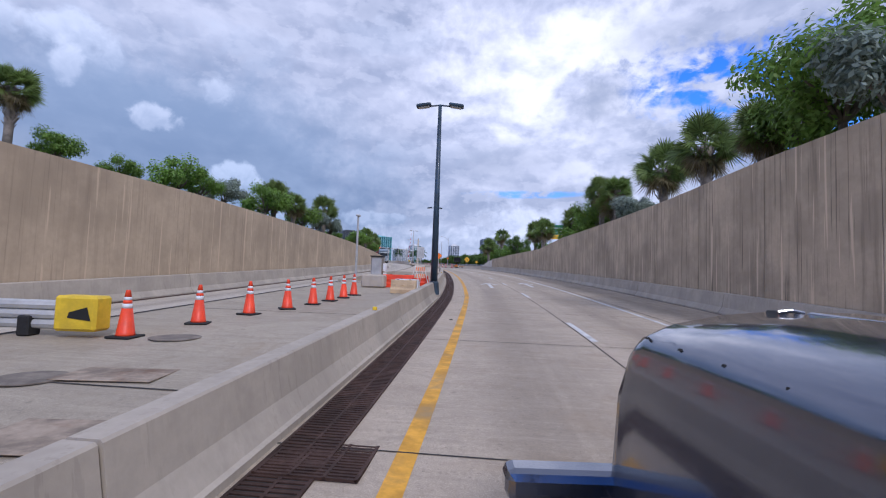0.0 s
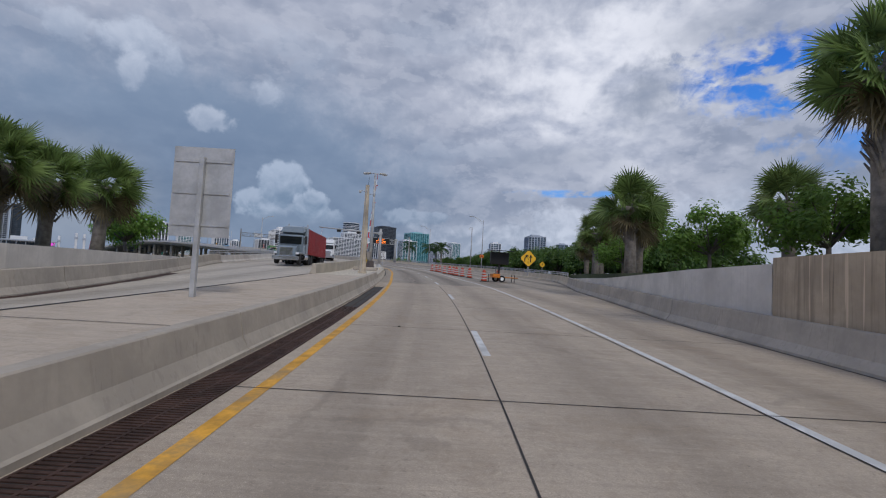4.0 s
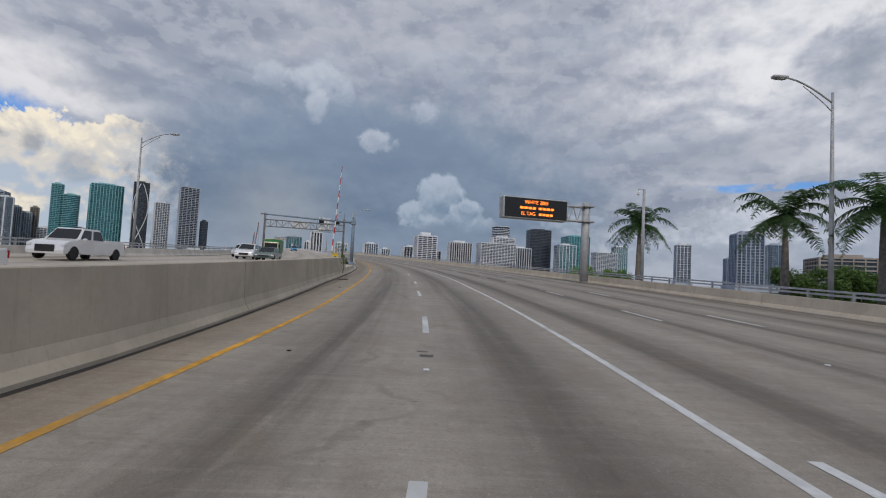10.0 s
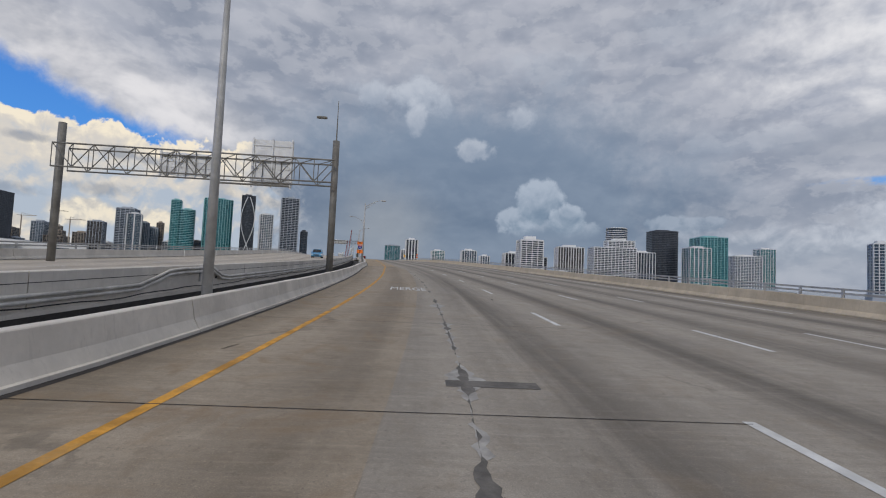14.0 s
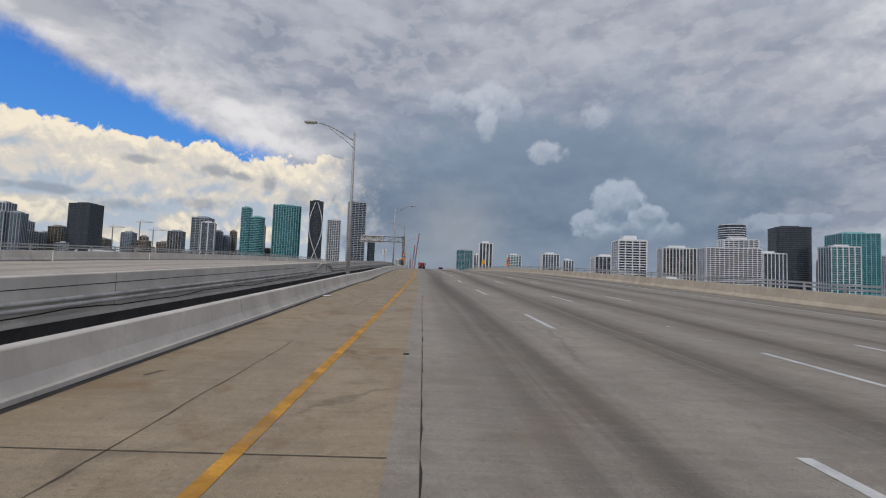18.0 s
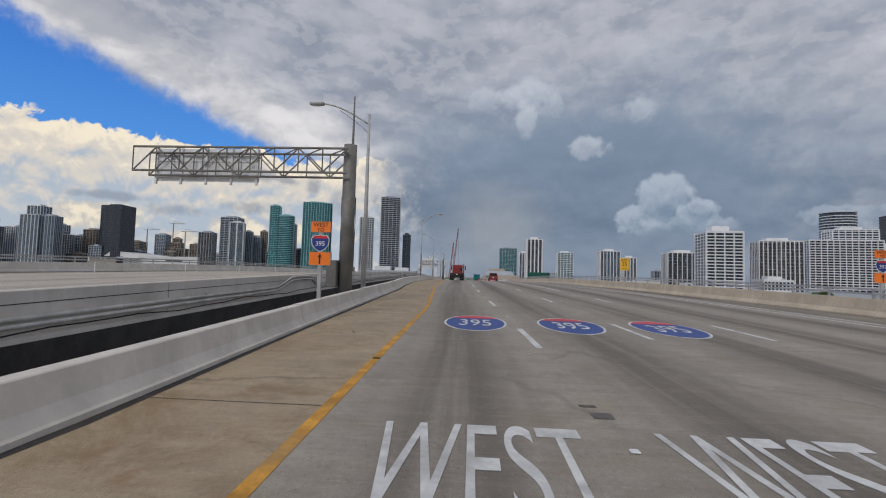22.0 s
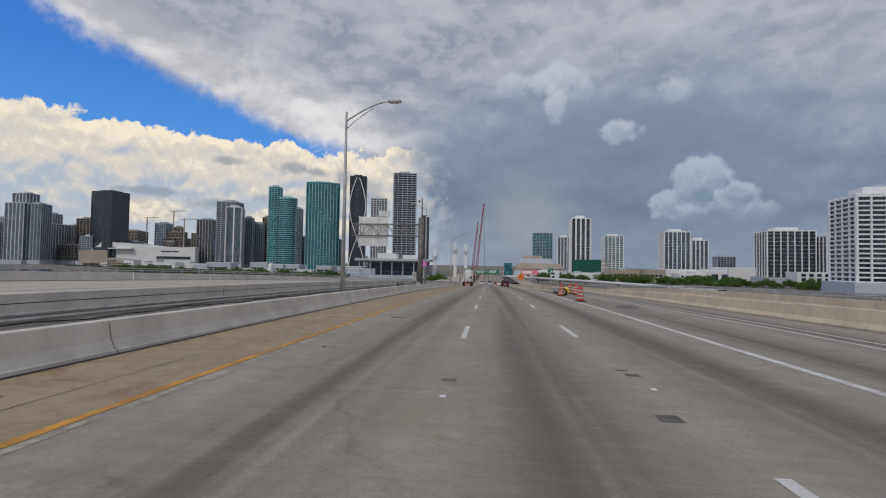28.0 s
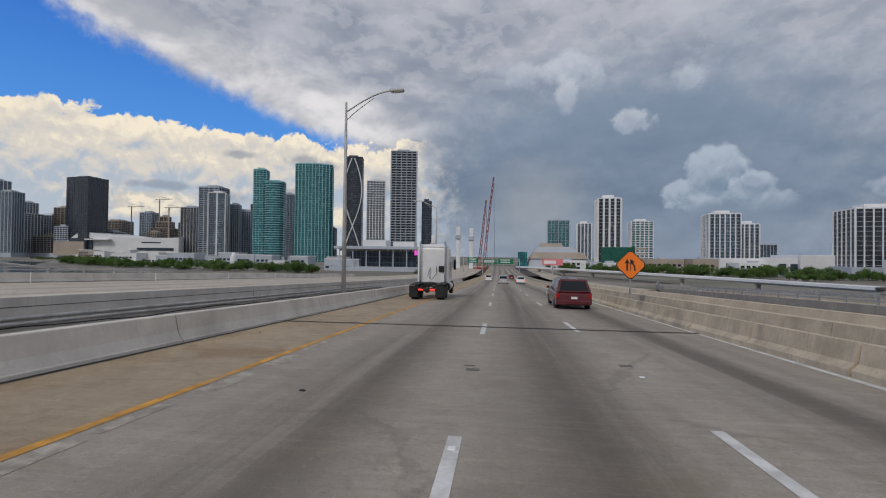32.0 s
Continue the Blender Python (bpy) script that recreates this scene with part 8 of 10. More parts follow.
# ---- mainland ----
MO, MA = R(S1 - 1.0), radians(turn(S1 - 1.0))


def M(f, u, z=0.0):
    """Mainland place: f metres ahead along the road's last line from its 600 m mark, u to the right, z absolute."""
    o = R(600.0)
    return Vector((o.x - math.sin(MA) * f + math.cos(MA) * u, o.y + math.cos(MA) * f + math.sin(MA) * u, z))


LAND_Z = 2.2


SHORE = material("mainland_ground", (0.20, 0.185, 0.155), 0.95, var=0.3, scale=0.02, fine=0.25, dirt=(0.06, 0.085, 0.03), dirt_amount=0.85, bump=0)


def shore_sheet(name, edge, far, mat, label):
    """A sheet of land whose near edge follows (u, f) pairs, with a stony skirt."""
    vs, fs = [], []
    n = len(edge)
    for u, f in edge:
        vs += [M(f, u, 0.2), M(f + 3, u, LAND_Z), M(f + 60, u * 1.05, LAND_Z + 0.3), M(far, u * 3.0, LAND_Z + 0.5)]
    for i in range(n - 1):
        for j in range(3):
            fs.append((i * 4 + j, (i + 1) * 4 + j, (i + 1) * 4 + j + 1, i * 4 + j + 1))
    return tagged(mesh_object(name, vs, fs, mat), label, "ground", kind="structure")


shore_sheet("ground", [(-1500, 900), (-900, 640), (-700, 600), (-520, 540), (-420, 430), (-330, 370), (-220, 330), (-120, 300), (-60, 290), (-25, 285), (20, 280), (70, 250), (140, 230), (240, 225), (330, 260), (420, 330), (700, 500), (1300, 800)],
            3600, SHORE, "low mainland shore of paving, grass and trees")
ROCK = material("seawall_stone", (0.34, 0.31, 0.27), 0.9, var=0.3, scale=0.6)
for a, b in ((-520, -330), (-330, -220)):
    sw = mesh_object("seawall", [M(480 if a < -400 else 366, a, 0.3), M(362 if a < -400 else 327, b, 0.3), M(362 if a < -400 else 327, b, 2.5), M(480 if a < -400 else 366, a, 2.5)], [(0, 1, 2, 3)], ROCK)
    tagged(sw, "pale stone seawall along the park", "seawall", kind="structure")


# ---- towers ----
def facade_material(name, glass, frame_col, rough=0.2, storey=3.3, bay=3.0, frame=0.22):
    """Glazing with differing panes: each storey and bay cell has its own tint; thin frame lines between."""
    m = bpy.data.materials.new(name)
    m.use_nodes = True
    k = Nodes(m.node_tree)
    p = k.node("ShaderNodeBsdfPrincipled")
    pos = k.node("ShaderNodeTexCoord").outputs["Object"]
    x, y, z = k.split(pos)
    h = k.math("ADD", x, y)
    cell = k.join(k.math("FLOOR", k.math("DIVIDE", x, bay)), k.math("FLOOR", k.math("DIVIDE", y, bay)), k.math("FLOOR", k.math("DIVIDE", z, storey)))
    wn = k.node("ShaderNodeTexWhiteNoise")
    k.put(wn.inputs["Vector"], cell)
    c = k.mix(wn.outputs["Value"], tuple(q * 0.62 for q in glass), tuple(min(1, q * 1.45) for q in glass))
    c = k.mix(k.step(wn.outputs["Value"], 0.90, 0.93, 0.0, 0.5), c, tuple(min(0.38, q * 3 + 0.03) for q in glass))
    # whole columns of bays differ, as rooms, curtains and sky reflections do
    col_n = k.node("ShaderNodeTexWhiteNoise")
    k.put(col_n.inputs["Vector"], k.join(k.math("FLOOR", k.math("DIVIDE", x, bay * 1.6)), k.math("FLOOR", k.math("DIVIDE", y, bay * 1.6)), 0.0))
    c = k.mix(k.math("MULTIPLY", col_n.outputs["Value"], 0.75), c, tuple(q * 0.40 for q in glass))
    n1 = k.noise(pos, 0.03, 3)
    c = k.mix(k.step(n1, 0.35, 0.65, 0.0, 0.35), c, tuple(q * 0.6 for q in glass))
    sill = k.math("GREATER_THAN", k.math("PINGPONG", z, storey / 2), storey / 2 - 0.22)
    c = k.mix(k.math("MULTIPLY", sill, 0.6), c, frame_col)
    fr = k.math("GREATER_THAN", k.math("PINGPONG", h, bay / 2), bay / 2 - frame / 2)
    c = k.mix(fr, c, frame_col)
    k.put(p.inputs["Base Color"], c)
    k.put(p.inputs["Roughness"], k.step(wn.outputs["Value"], 0.0, 1.0, rough * 0.6, rough * 1.6, False))
    k.t.links.new(p.outputs[0], k.node("ShaderNodeOutputMaterial").inputs[0])
    return m


G_TEAL = facade_material("teal_glass", (0.014, 0.150, 0.172), (0.10, 0.26, 0.28), 0.18)
G_DARK = facade_material("dark_glass", (0.030, 0.046, 0.066), (0.085, 0.105, 0.13), 0.12)
G_GREY = facade_material("grey_glass", (0.070, 0.108, 0.150), (0.22, 0.26, 0.30), 0.14)
G_BLACK = facade_material("black_glass", (0.034, 0.042, 0.055), (0.07, 0.08, 0.095), 0.14)
G_BROWN = facade_material("bronze_glass", (0.055, 0.053, 0.054), (0.17, 0.16, 0.15), 0.2)
W_WHITE = material("white_facade", (0.74, 0.745, 0.75), 0.7, var=0.08, scale=0.05, fine=0.5, bump=0)
W_GREY = material("grey_facade", (0.42, 0.455, 0.505), 0.75, var=0.1, scale=0.05, fine=0.5, bump=0)
W_TAN = material("tan_facade", (0.38, 0.325, 0.265), 0.8, var=0.12, scale=0.05, fine=0.5, bump=0)
W_TEAL = material("pale_teal_facade", (0.26, 0.52, 0.54), 0.5, var=0.1, scale=0.05, fine=0.5, bump=0)
W_DARK = material("charcoal_facade", (0.062, 0.070, 0.086), 0.6, var=0.12, scale=0.05, fine=0.5, bump=0)
W_BRIGHT = material("bright_white_render", (0.70, 0.705, 0.70), 0.7, var=0.08, scale=0.05, fine=0.5, bump=0)


def boxes_mesh(name, boxes, mat, parent, label="", split=""):
    """Many boxes: each a part of its own where split names them, else one joined piece of stuff."""
    if split:
        for lo, hi in boxes:
            part(split, boxed(lo, hi), mat, parent, label)
        return None
    vs, fs = [], []
    for lo, hi in boxes:
        b = len(vs)
        for z in (lo[2], hi[2]):
            vs += [(lo[0], lo[1], z), (hi[0], lo[1], z), (hi[0], hi[1], z), (lo[0], hi[1], z)]
        fs += [(b, b + 3, b + 2, b + 1), (b + 4, b + 5, b + 6, b + 7), (b, b + 1, b + 5, b + 4), (b + 1, b + 2, b + 6, b + 5), (b + 2, b + 3, b + 7, b + 6), (b + 3, b, b + 4, b + 7)]
    return tagged(mesh_object(name, vs, fs, mat, parent, label=label), kind="stuff")


def rounded(a, b, bow, grow=0.0):
    """Outline of a tower: a plain rectangle, or one whose two broad faces bulge by bow metres."""
    if not bow:
        return [(-a - grow, -b - grow), (a + grow, -b - grow), (a + grow, b + grow), (-a - grow, b + grow)]
    q = [math.pi * i / 8 for i in range(9)]
    near = [(-math.cos(t) * (a + grow), -b - grow - bow * math.sin(t)) for t in q]
    return near + [(-x, -y) for x, y in near]


def prism(vs, fs, outline, z0, z1):
    b, n = len(vs), len(outline)
    vs += [(x, y, z0) for x, y in outline] + [(x, y, z1) for x, y in outline]
    fs += [tuple(b + n - 1 - i for i in range(n)), tuple(b + n + i for i in range(n))]
    fs += [(b + i, b + (i + 1) % n, b + n + (i + 1) % n, b + n + i) for i in range(n)]


def tower(x, y, wide, top, rot, label, glass=G_GREY, wall=W_WHITE, slab=0.45, out=0.6, piers=6, pier_w=0.7, storey=3.4, deep=0.75, crown=0.0, round_=0, bow=0.0, tiers=(), name="tower", low=LAND_Z - 1.2, split=False):
    """A high-rise: glazed body, a slab edge at each storey, upright piers, set-back tiers, roof house."""
    own = thing(name, label, "building", group="city towers")
    hgt = top - low
    a, b = wide * 0.80 / 2, wide * deep / 2
    if round_:
        prof = [(a * 1.1, 0), (a * 1.1, hgt)]
        part("body", lathed(prof, 28), glass, own)
        bm = bmesh.new()
        for i in range(1, int(hgt / storey)):
            lathe(bm, [(a * 1.1, i * storey), (a * 1.1 + out, i * storey), (a * 1.1 + out, i * storey + slab), (a * 1.1, i * storey + slab)], 28)
        tagged(part("slab_banding", bm, wall, own), kind="stuff")
        part("roof", lathed([(a * 1.12, hgt), (a * 1.12, hgt + 1.2), (a * 0.8, hgt + 1.2), (0, hgt + 1.2)], 28), wall, own)
        own.matrix_world = pose(x, y, low, 0, 0, rot)
        return own
    base = 0.0
    slabs, bx = ([], []), []
    # (share of the width, share of the height, sideways shift) of each tier, the full block first
    for k_w, k_h, dx_ in ((1.0, 1.0 if not tiers else tiers[0][1], 0.0),) + tuple((t[0], t[2], t[3]) for t in tiers):
        ta, tb, zt = a * k_w, b * k_w, hgt * k_h
        line = [(px + dx_ * a, py) for px, py in rounded(ta, tb, bow * k_w)]
        vs, fs = [], []
        prism(vs, fs, line, base, zt)
        mesh_object("body", vs, fs, glass, own)
        edge = [(px + dx_ * a, py) for px, py in rounded(ta, tb, bow * k_w, out)]
        for i in range(int(base / storey) + 1, int(zt / storey) + 1):
            if split and not bow:
                part("floor_slab", boxed((edge[0][0], edge[0][1], i * storey), (edge[2][0], edge[2][1], i * storey + slab)), wall, own)
            else:
                prism(slabs[0], slabs[1], edge, i * storey, i * storey + slab)
        if piers:
            n = max(2, round(piers * k_w))
            m2 = max(2, round(n * deep / 0.8))
            o2 = out + 0.12
            for i in range(n + 1):
                px = -ta - out + (2 * ta + 2 * out) * i / n
                bulge = bow * k_w * math.sqrt(max(0.0, 1 - (px / (ta + out)) ** 2))
                for sy in (-1, 1):
                    y0, y1 = sorted((sy * (tb - 0.3), sy * (tb + o2 + bulge)))
                    bx.append(((px + dx_ * a - pier_w / 2, y0, base), (px + dx_ * a + pier_w / 2, y1, zt + 0.6)))
            for i in range(m2 + 1):
                py = -tb - out + (2 * tb + 2 * out) * i / m2
                for sx in (-1, 1):
                    x0, x1 = sorted((sx * ta, sx * (ta + o2)))
                    bx.append(((x0 + dx_ * a, py - pier_w / 2, base), (x1 + dx_ * a, py + pier_w / 2, zt + 0.6)))
        vs, fs = [], []
        prism(vs, fs, [(px + dx_ * a, py) for px, py in rounded(ta, tb, bow * k_w, out * 0.6)], zt, zt + 1.1)
        mesh_object("parapet", vs, fs, wall, own)
        base = zt
    if slabs[0]:
        tagged(mesh_object("slab_banding", slabs[0], slabs[1], wall, own), kind="stuff")
    if bx:
        boxes_mesh("pier_banding", bx, wall, own, split="pier" if split else "")
    part("roof_house", boxed((-ta * 0.55 + dx_ * a, -tb * 0.5, hgt + 1.1), (ta * 0.45 + dx_ * a, tb * 0.5, hgt + 1.1 + max(3.0, crown))), wall, own)
    part("roof_plant", boxed((ta * 0.5 + dx_ * a, -tb * 0.3, hgt + 1.1), (ta * 0.8 + dx_ * a, tb * 0.4, hgt + 2.6)), W_GREY, own)
    part("podium", boxed((-a * 1.25, -b * 1.3, 0), (a * 1.25, b * 1.3, 9)), W_GREY, own)
    own.matrix_world = pose(x, y, low, 0, 0, rot)
    return own


T = tower
# downtown, beyond the water to the left
T(-1049, 696, 22, 136, 62, "slim teal glass condominium tower with a raised fin", G_TEAL, W_TEAL, 0.6, 0.5, 4, 0.3, bow=2.0)
T(-1036, 713, 32, 118, 62, "curved teal glass condominium block with balcony bands", G_TEAL, W_TEAL, 0.7, 0.9, 0, 0.3, bow=7.0, deep=0.5)
T(-1022, 767, 66, 147, 66, "broad teal glass condominium tower with white balcony lines", G_TEAL, W_TEAL, 0.35, 0.6, 11, 0.9, deep=0.35, bow=7.0)
exo = T(-996, 819, 34, 161, 60, "dark tower wrapped in a white curving exoskeleton", G_BLACK, W_DARK, 0.4, 0.4, 0)
T(-948, 833, 31, 120, 62, "white gridded concrete condominium tower", G_GREY, W_WHITE, 0.7, 0.5, 6, 0.8)
T(-872, 836, 40, 150, 58, "tall grey condominium tower with stacked balconies", G_DARK, W_GREY, 0.8, 1.2, 5, 0.7, deep=0.6)
T(-862, 866, 16, 86, 58, "dark narrow tower beside the condominium", G_DARK, W_DARK, 0.4, 0.2, 2, 0.4)
T(-1160, 714, 15, 96, 58, "narrow brown office tower", G_BROWN, W_TAN, 0.5, 0.3, 3)
T(-1116, 757, 18, 112, 58, "blue-grey glass tower behind the condominiums", G_GREY, W_GREY, 0.4, 0.3, 3, 0.4)
T(-1159, 699, 26, 83, 58, "grey office block with upright piers", G_GREY, W_GREY, 0.4, 0.3, 6)
T(-1158, 650, 40, 118, 50, "dark gridded tower with pale frames", G_DARK, W_GREY, 0.8, 0.4, 4, 0.9)
T(-1128, 652, 30, 106, 66, "blue-grey glass tower with white corner piers", G_GREY, W_WHITE, 0.2, 0.3, 2, 2.2)
T(-1150, 680, 18, 92, 62, "grey striped slab tower", G_GREY, W_GREY, 0.4, 0.3, 5, 0.8)
T(-1270, 632, 34, 93, 55, "bronze office tower with dark piers", G_BROWN, W_GREY, 0.14, 0.3, 5)
T(-1417, 601, 46, 84, 55, "stepped tan office block", G_BROWN, W_TAN, 0.6, 0.3, 6, tiers=((0.66, 0.72, 0.88, 0.0), (0.4, 0.88, 1.0, 0.0)))
T(-1440, 575, 30, 92, 50, "grey office block beside the stepped one", G_GREY, W_GREY, 0.6, 0.3, 5)
T(-1390, 640, 34, 72, 55, "low tan office block", G_BROWN, W_TAN, 0.6, 0.3, 5)
T(-1474, 523, 48, 74, 55, "unfinished concrete tower block", G_BROWN, W_TAN, 0.7, 0.2, 6, 0.6)
T(-1355, 479, 60, 140, 40, "tall charcoal office tower with a blank dark face", G_BLACK, W_DARK, 0.4, 0.15, 12, 0.4, deep=0.6, bow=2.0)
T(-1445, 445, 34, 93, 50, "brown slab tower beside the charcoal one", G_BROWN, W_TAN, 0.4, 0.2, 4)
T(-1414, 351, 46, 131, 48, "tall white and grey striped condominium tower in two tiers", G_GREY, W_WHITE, 0.14, 0.4, 5, 1.3, tiers=((0.72, 0.86, 1.0, 0.18),))
T(-1400, 372, 34, 112, 60, "grey striped tower joined to the white one", G_GREY, W_GREY, 0.3, 0.4, 5, 1.2)
T(-1451, 386, 46, 99, 48, "pale stepped condominium block", G_GREY, W_WHITE, 0.5, 0.4, 6, tiers=((0.6, 0.8, 1.0, 0.2),))
T(-1480, 420, 40, 80, 48, "pale apartment slab with balconies", G_GREY, W_WHITE, 0.7, 0.6, 6)
T(-1503, 315, 30, 92, 48, "grey and white tower at the skyline's edge", G_GREY, W_WHITE, 0.4, 0.3, 5, 1.2)
T(-1470, 280, 36, 104, 48, "dark-windowed tower at the skyline's edge", G_DARK, W_GREY, 0.4, 0.3, 6, tiers=((0.7, 0.85, 1.0, -0.15),))
T(-1480, 220, 50, 84, 48, "broad grey tower block", G_GREY, W_GREY, 0.4, 0.3, 6)
T(-1460, 160, 44, 110, 48, "tall striped tower block", G_GREY, W_WHITE, 0.14, 0.3, 6)
T(-1440, 90, 50, 76, 48, "grey office slab with rows of windows", G_DARK, W_GREY, 0.4, 0.3, 6)
rnd = random.Random(8)
for i in range(16):
    f_, u_ = rnd.uniform(760, 930), -960 + i * 52 + rnd.uniform(-14, 14)
    q = M(f_, u_)
    T(q.x, q.y, rnd.uniform(24, 46), rnd.uniform(24, 62), rnd.choice((48, 55, 60)), "mid-rise downtown building with rows of windows", rnd.choice((G_GREY, G_BROWN, G_DARK)), rnd.choice((W_GREY, W_TAN, W_WHITE)), 0.8, 0.25, 5, 0.7, name="mid_rise")
# exoskeleton of the dark tower
for sx in (-1, 1):
    for face in (-1, 1):
        pts = []
        for q in np.linspace(0, 1, 25):
            wv = math.cos(q * math.pi * 1.45)
            pts.append((sx * 13.2 * wv, face * (13.6 + 0.25 * sx), 2 + q * 156))
        part("exoskeleton_rib", tubed(pts, 0.85, 6), W_WHITE, exo, "white curving concrete rib")

# right-hand shore
vt = T(-348, 858, 37, 63, 40, "white condominium tower with deep balcony bands", G_DARK, W_WHITE, 1.0, 0.9, 4, 0.9, storey=2.9, crown=5, split=True)
T(-318, 905, 30, 20, 40, "white striped podium block", G_DARK, W_WHITE, 1.5, 0.6, 8, 0.8, storey=3.0)
T(-327, 952, 48, 60, 36, "bronze-windowed tower with bold white piers", G_BROWN, W_WHITE, 0.14, 0.4, 10, 0.95, deep=0.5, split=True)
T(-300, 1080, 88, 81, 36, "long white condominium slab with balcony bands", G_DARK, W_WHITE, 1.0, 0.8, 12, 0.7, storey=2.9, deep=0.4, tiers=((0.62, 0.84, 1.0, 0.36),))
T(-308, 1135, 42, 108, 36, "round-topped white tower crowning the slab", G_DARK, W_WHITE, 0.9, 0.5, 12, round_=1)
T(-264, 1122, 48, 63, 36, "dark-windowed white apartment tower", G_DARK, W_WHITE, 0.14, 0.4, 8, 1.0)
T(-256, 1266, 62, 114, 32, "tall dark curved-faced glass tower", G_BLACK, W_DARK, 0.9, 0.5, 0, bow=8.0, deep=0.5)
T(-192, 1244, 46, 80, 32, "pale teal apartment tower with white frames", G_TEAL, W_WHITE, 0.5, 0.4, 5, 1.2)
T(-183, 1335, 64, 107, 32, "teal glass apartment tower with white lines", G_TEAL, W_TEAL, 0.5, 0.5, 8, 0.8)
T(-130, 1500, 70, 80, 30, "long stepped white apartment slab", G_GREY, W_WHITE, 0.9, 0.5, 10, 0.9, deep=0.5)
T(-95, 1560, 40, 100, 30, "pale blue apartment tower", G_TEAL, W_WHITE, 0.5, 0.4, 6, 0.9)
T(-210, 1290, 26, 62, 30, "small dark tower between two others", G_DARK, W_GREY, 0.5, 0.3, 4)
T(84, 842, 34, 70, 10, "striped grey-blue office tower", G_GREY, W_GREY, 0.4, 0.3, 6, 1.0)
T(124, 674, 52, 34, 0, "tan apartment block with deep balconies", G_DARK, W_TAN, 1.0, 0.9, 6, 0.7)
T(168, 690, 30, 28, 0, "pale apartment block with balconies", G_DARK, W_WHITE, 1.0, 0.9, 4, 0.7)
T(102, 1070, 24, 52, 10, "low grey glass tower far across the water", G_GREY, W_GREY, 0.4, 0.3, 5)
T(187, 1207, 30, 86, 0, "slim sky-blue glass tower far across the water", G_GREY, W_GREY, 0.14, 0.2, 3, 0.4)
T(22, 930, 22, 62, 10, "pale slim tower behind the palms", G_GREY, W_WHITE, 0.5, 0.4, 4)
T(-430, 972, 46, 51, 40, "black glass tower with white upright piers", G_BLACK, W_WHITE, 0.14, 0.5, 7, 0.8, deep=0.6, split=True)
T(-396, 985, 34, 46, 44, "smaller black glass tower with white piers", G_BLACK, W_WHITE, 0.14, 0.5, 5, 0.9, split=True)
T(-559, 1026, 34, 59, 42, "grey-windowed condominium tower with white lines", G_GREY, W_WHITE, 0.14, 0.5, 6, 1.0)
T(-561, 1090, 23, 52, 42, "white striped condominium tower", G_GREY, W_WHITE, 0.14, 0.5, 4, 1.4)
T(-675, 1442, 38, 39, 42, "far low tower with dark windows", G_DARK, W_GREY, 0.4, 0.3, 6)
T(-619, 924, 26, 72, 44, "slender white condominium tower with dark window bands", G_BLACK, W_WHITE, 0.14, 0.4, 4, 1.8, split=True)
T(-794, 1110, 25, 65, 44, "white striped tower behind the concert hall", G_GREY, W_WHITE, 0.14, 0.4, 4, 1.4)
T(-715, 1134, 35, 65, 44, "tower with a patterned white facade", G_TEAL, W_WHITE, 0.9, 0.5, 5, 1.2)
T(-1015, 1305, 55, 91, 44, "grey-green glass tower with a curved white line", G_TEAL, W_GREY, 0.5, 0.4, 6, 0.8)

# ---- low buildings on the mainland ----
ar = thing("arena", "low white arena with a sweeping curved roof", "building")
bm = bmesh.new()
prof = [(-96, 0), (-96, 25), (-78, 39), (-60, 40), (-30, 35), (10, 31), (60, 32), (92, 33), (92, 0)]
a_ = [bm.verts.new((x, -30, z)) for x, z in prof]
b_ = [bm.verts.new((x * 0.9, 40, z + 3 if z else 0)) for x, z in prof]
for i in range(len(prof)):
    bm.faces.new((a_[i], b_[i], b_[(i + 1) % len(prof)], a_[(i + 1) % len(prof)]))
bm.faces.new(a_), bm.faces.new(b_[::-1])
part("shell", bm, W_BRIGHT, ar)
boxes_mesh("window_bands", [((22, -30.6, 10), (84, -29.9, 15)), ((30, -30.5, 23), (62, -29.9, 25)), ((-92, -31.5, 4), (-52, -29.8, 30))], G_DARK, ar, split="window_band")
part("tan_wing", boxed((-112, -38, 0), (-62, -31, 24)), W_TAN, ar)
part("canopy", boxed((-60, -40, 27), (-20, -30, 29), 0.2), W_BRIGHT, ar)
ar.matrix_world = pose(-1331 + 12, 549, LAND_Z + 4, 0, 0, 56)

pm = thing("museum", "low museum with a broad flat roof on slim columns", "building")
part("roof", boxed((-34, -16, 12.5), (34, 26, 14.2), 0.2), W_GREY, pm)
part("upper_volume", boxed((-16, -2, 14.2), (2, 14, 18)), W_BRIGHT, pm)
part("upper_volume", boxed((8, -4, 14.2), (24, 12, 17)), W_BRIGHT, pm)
part("terrace", boxed((-36, -18, 0), (36, 28, 2.6), 0.1), W_GREY, pm)
part("glass_hall", boxed((-24, -6, 2.6), (26, 22, 12.5)), G_DARK, pm)
boxes_mesh("slats", [((-30 + 3 * i, -15.5, 11.6), (-29.6 + 3 * i, 25, 12.5)) for i in range(21)], W_TAN, pm, split="slat")
for x in range(-30, 31, 10):
    for y in (-14, 24):
        part("column", lathed([(0.45, 2.6), (0.45, 12.5)], 8, (x, y, 0)), W_GREY, pm)
pm.matrix_world = pose(-650, 690, LAND_Z, 0, 0, 50) @ Matrix.Diagonal((1.0, 1.0, 1.3, 1.0))

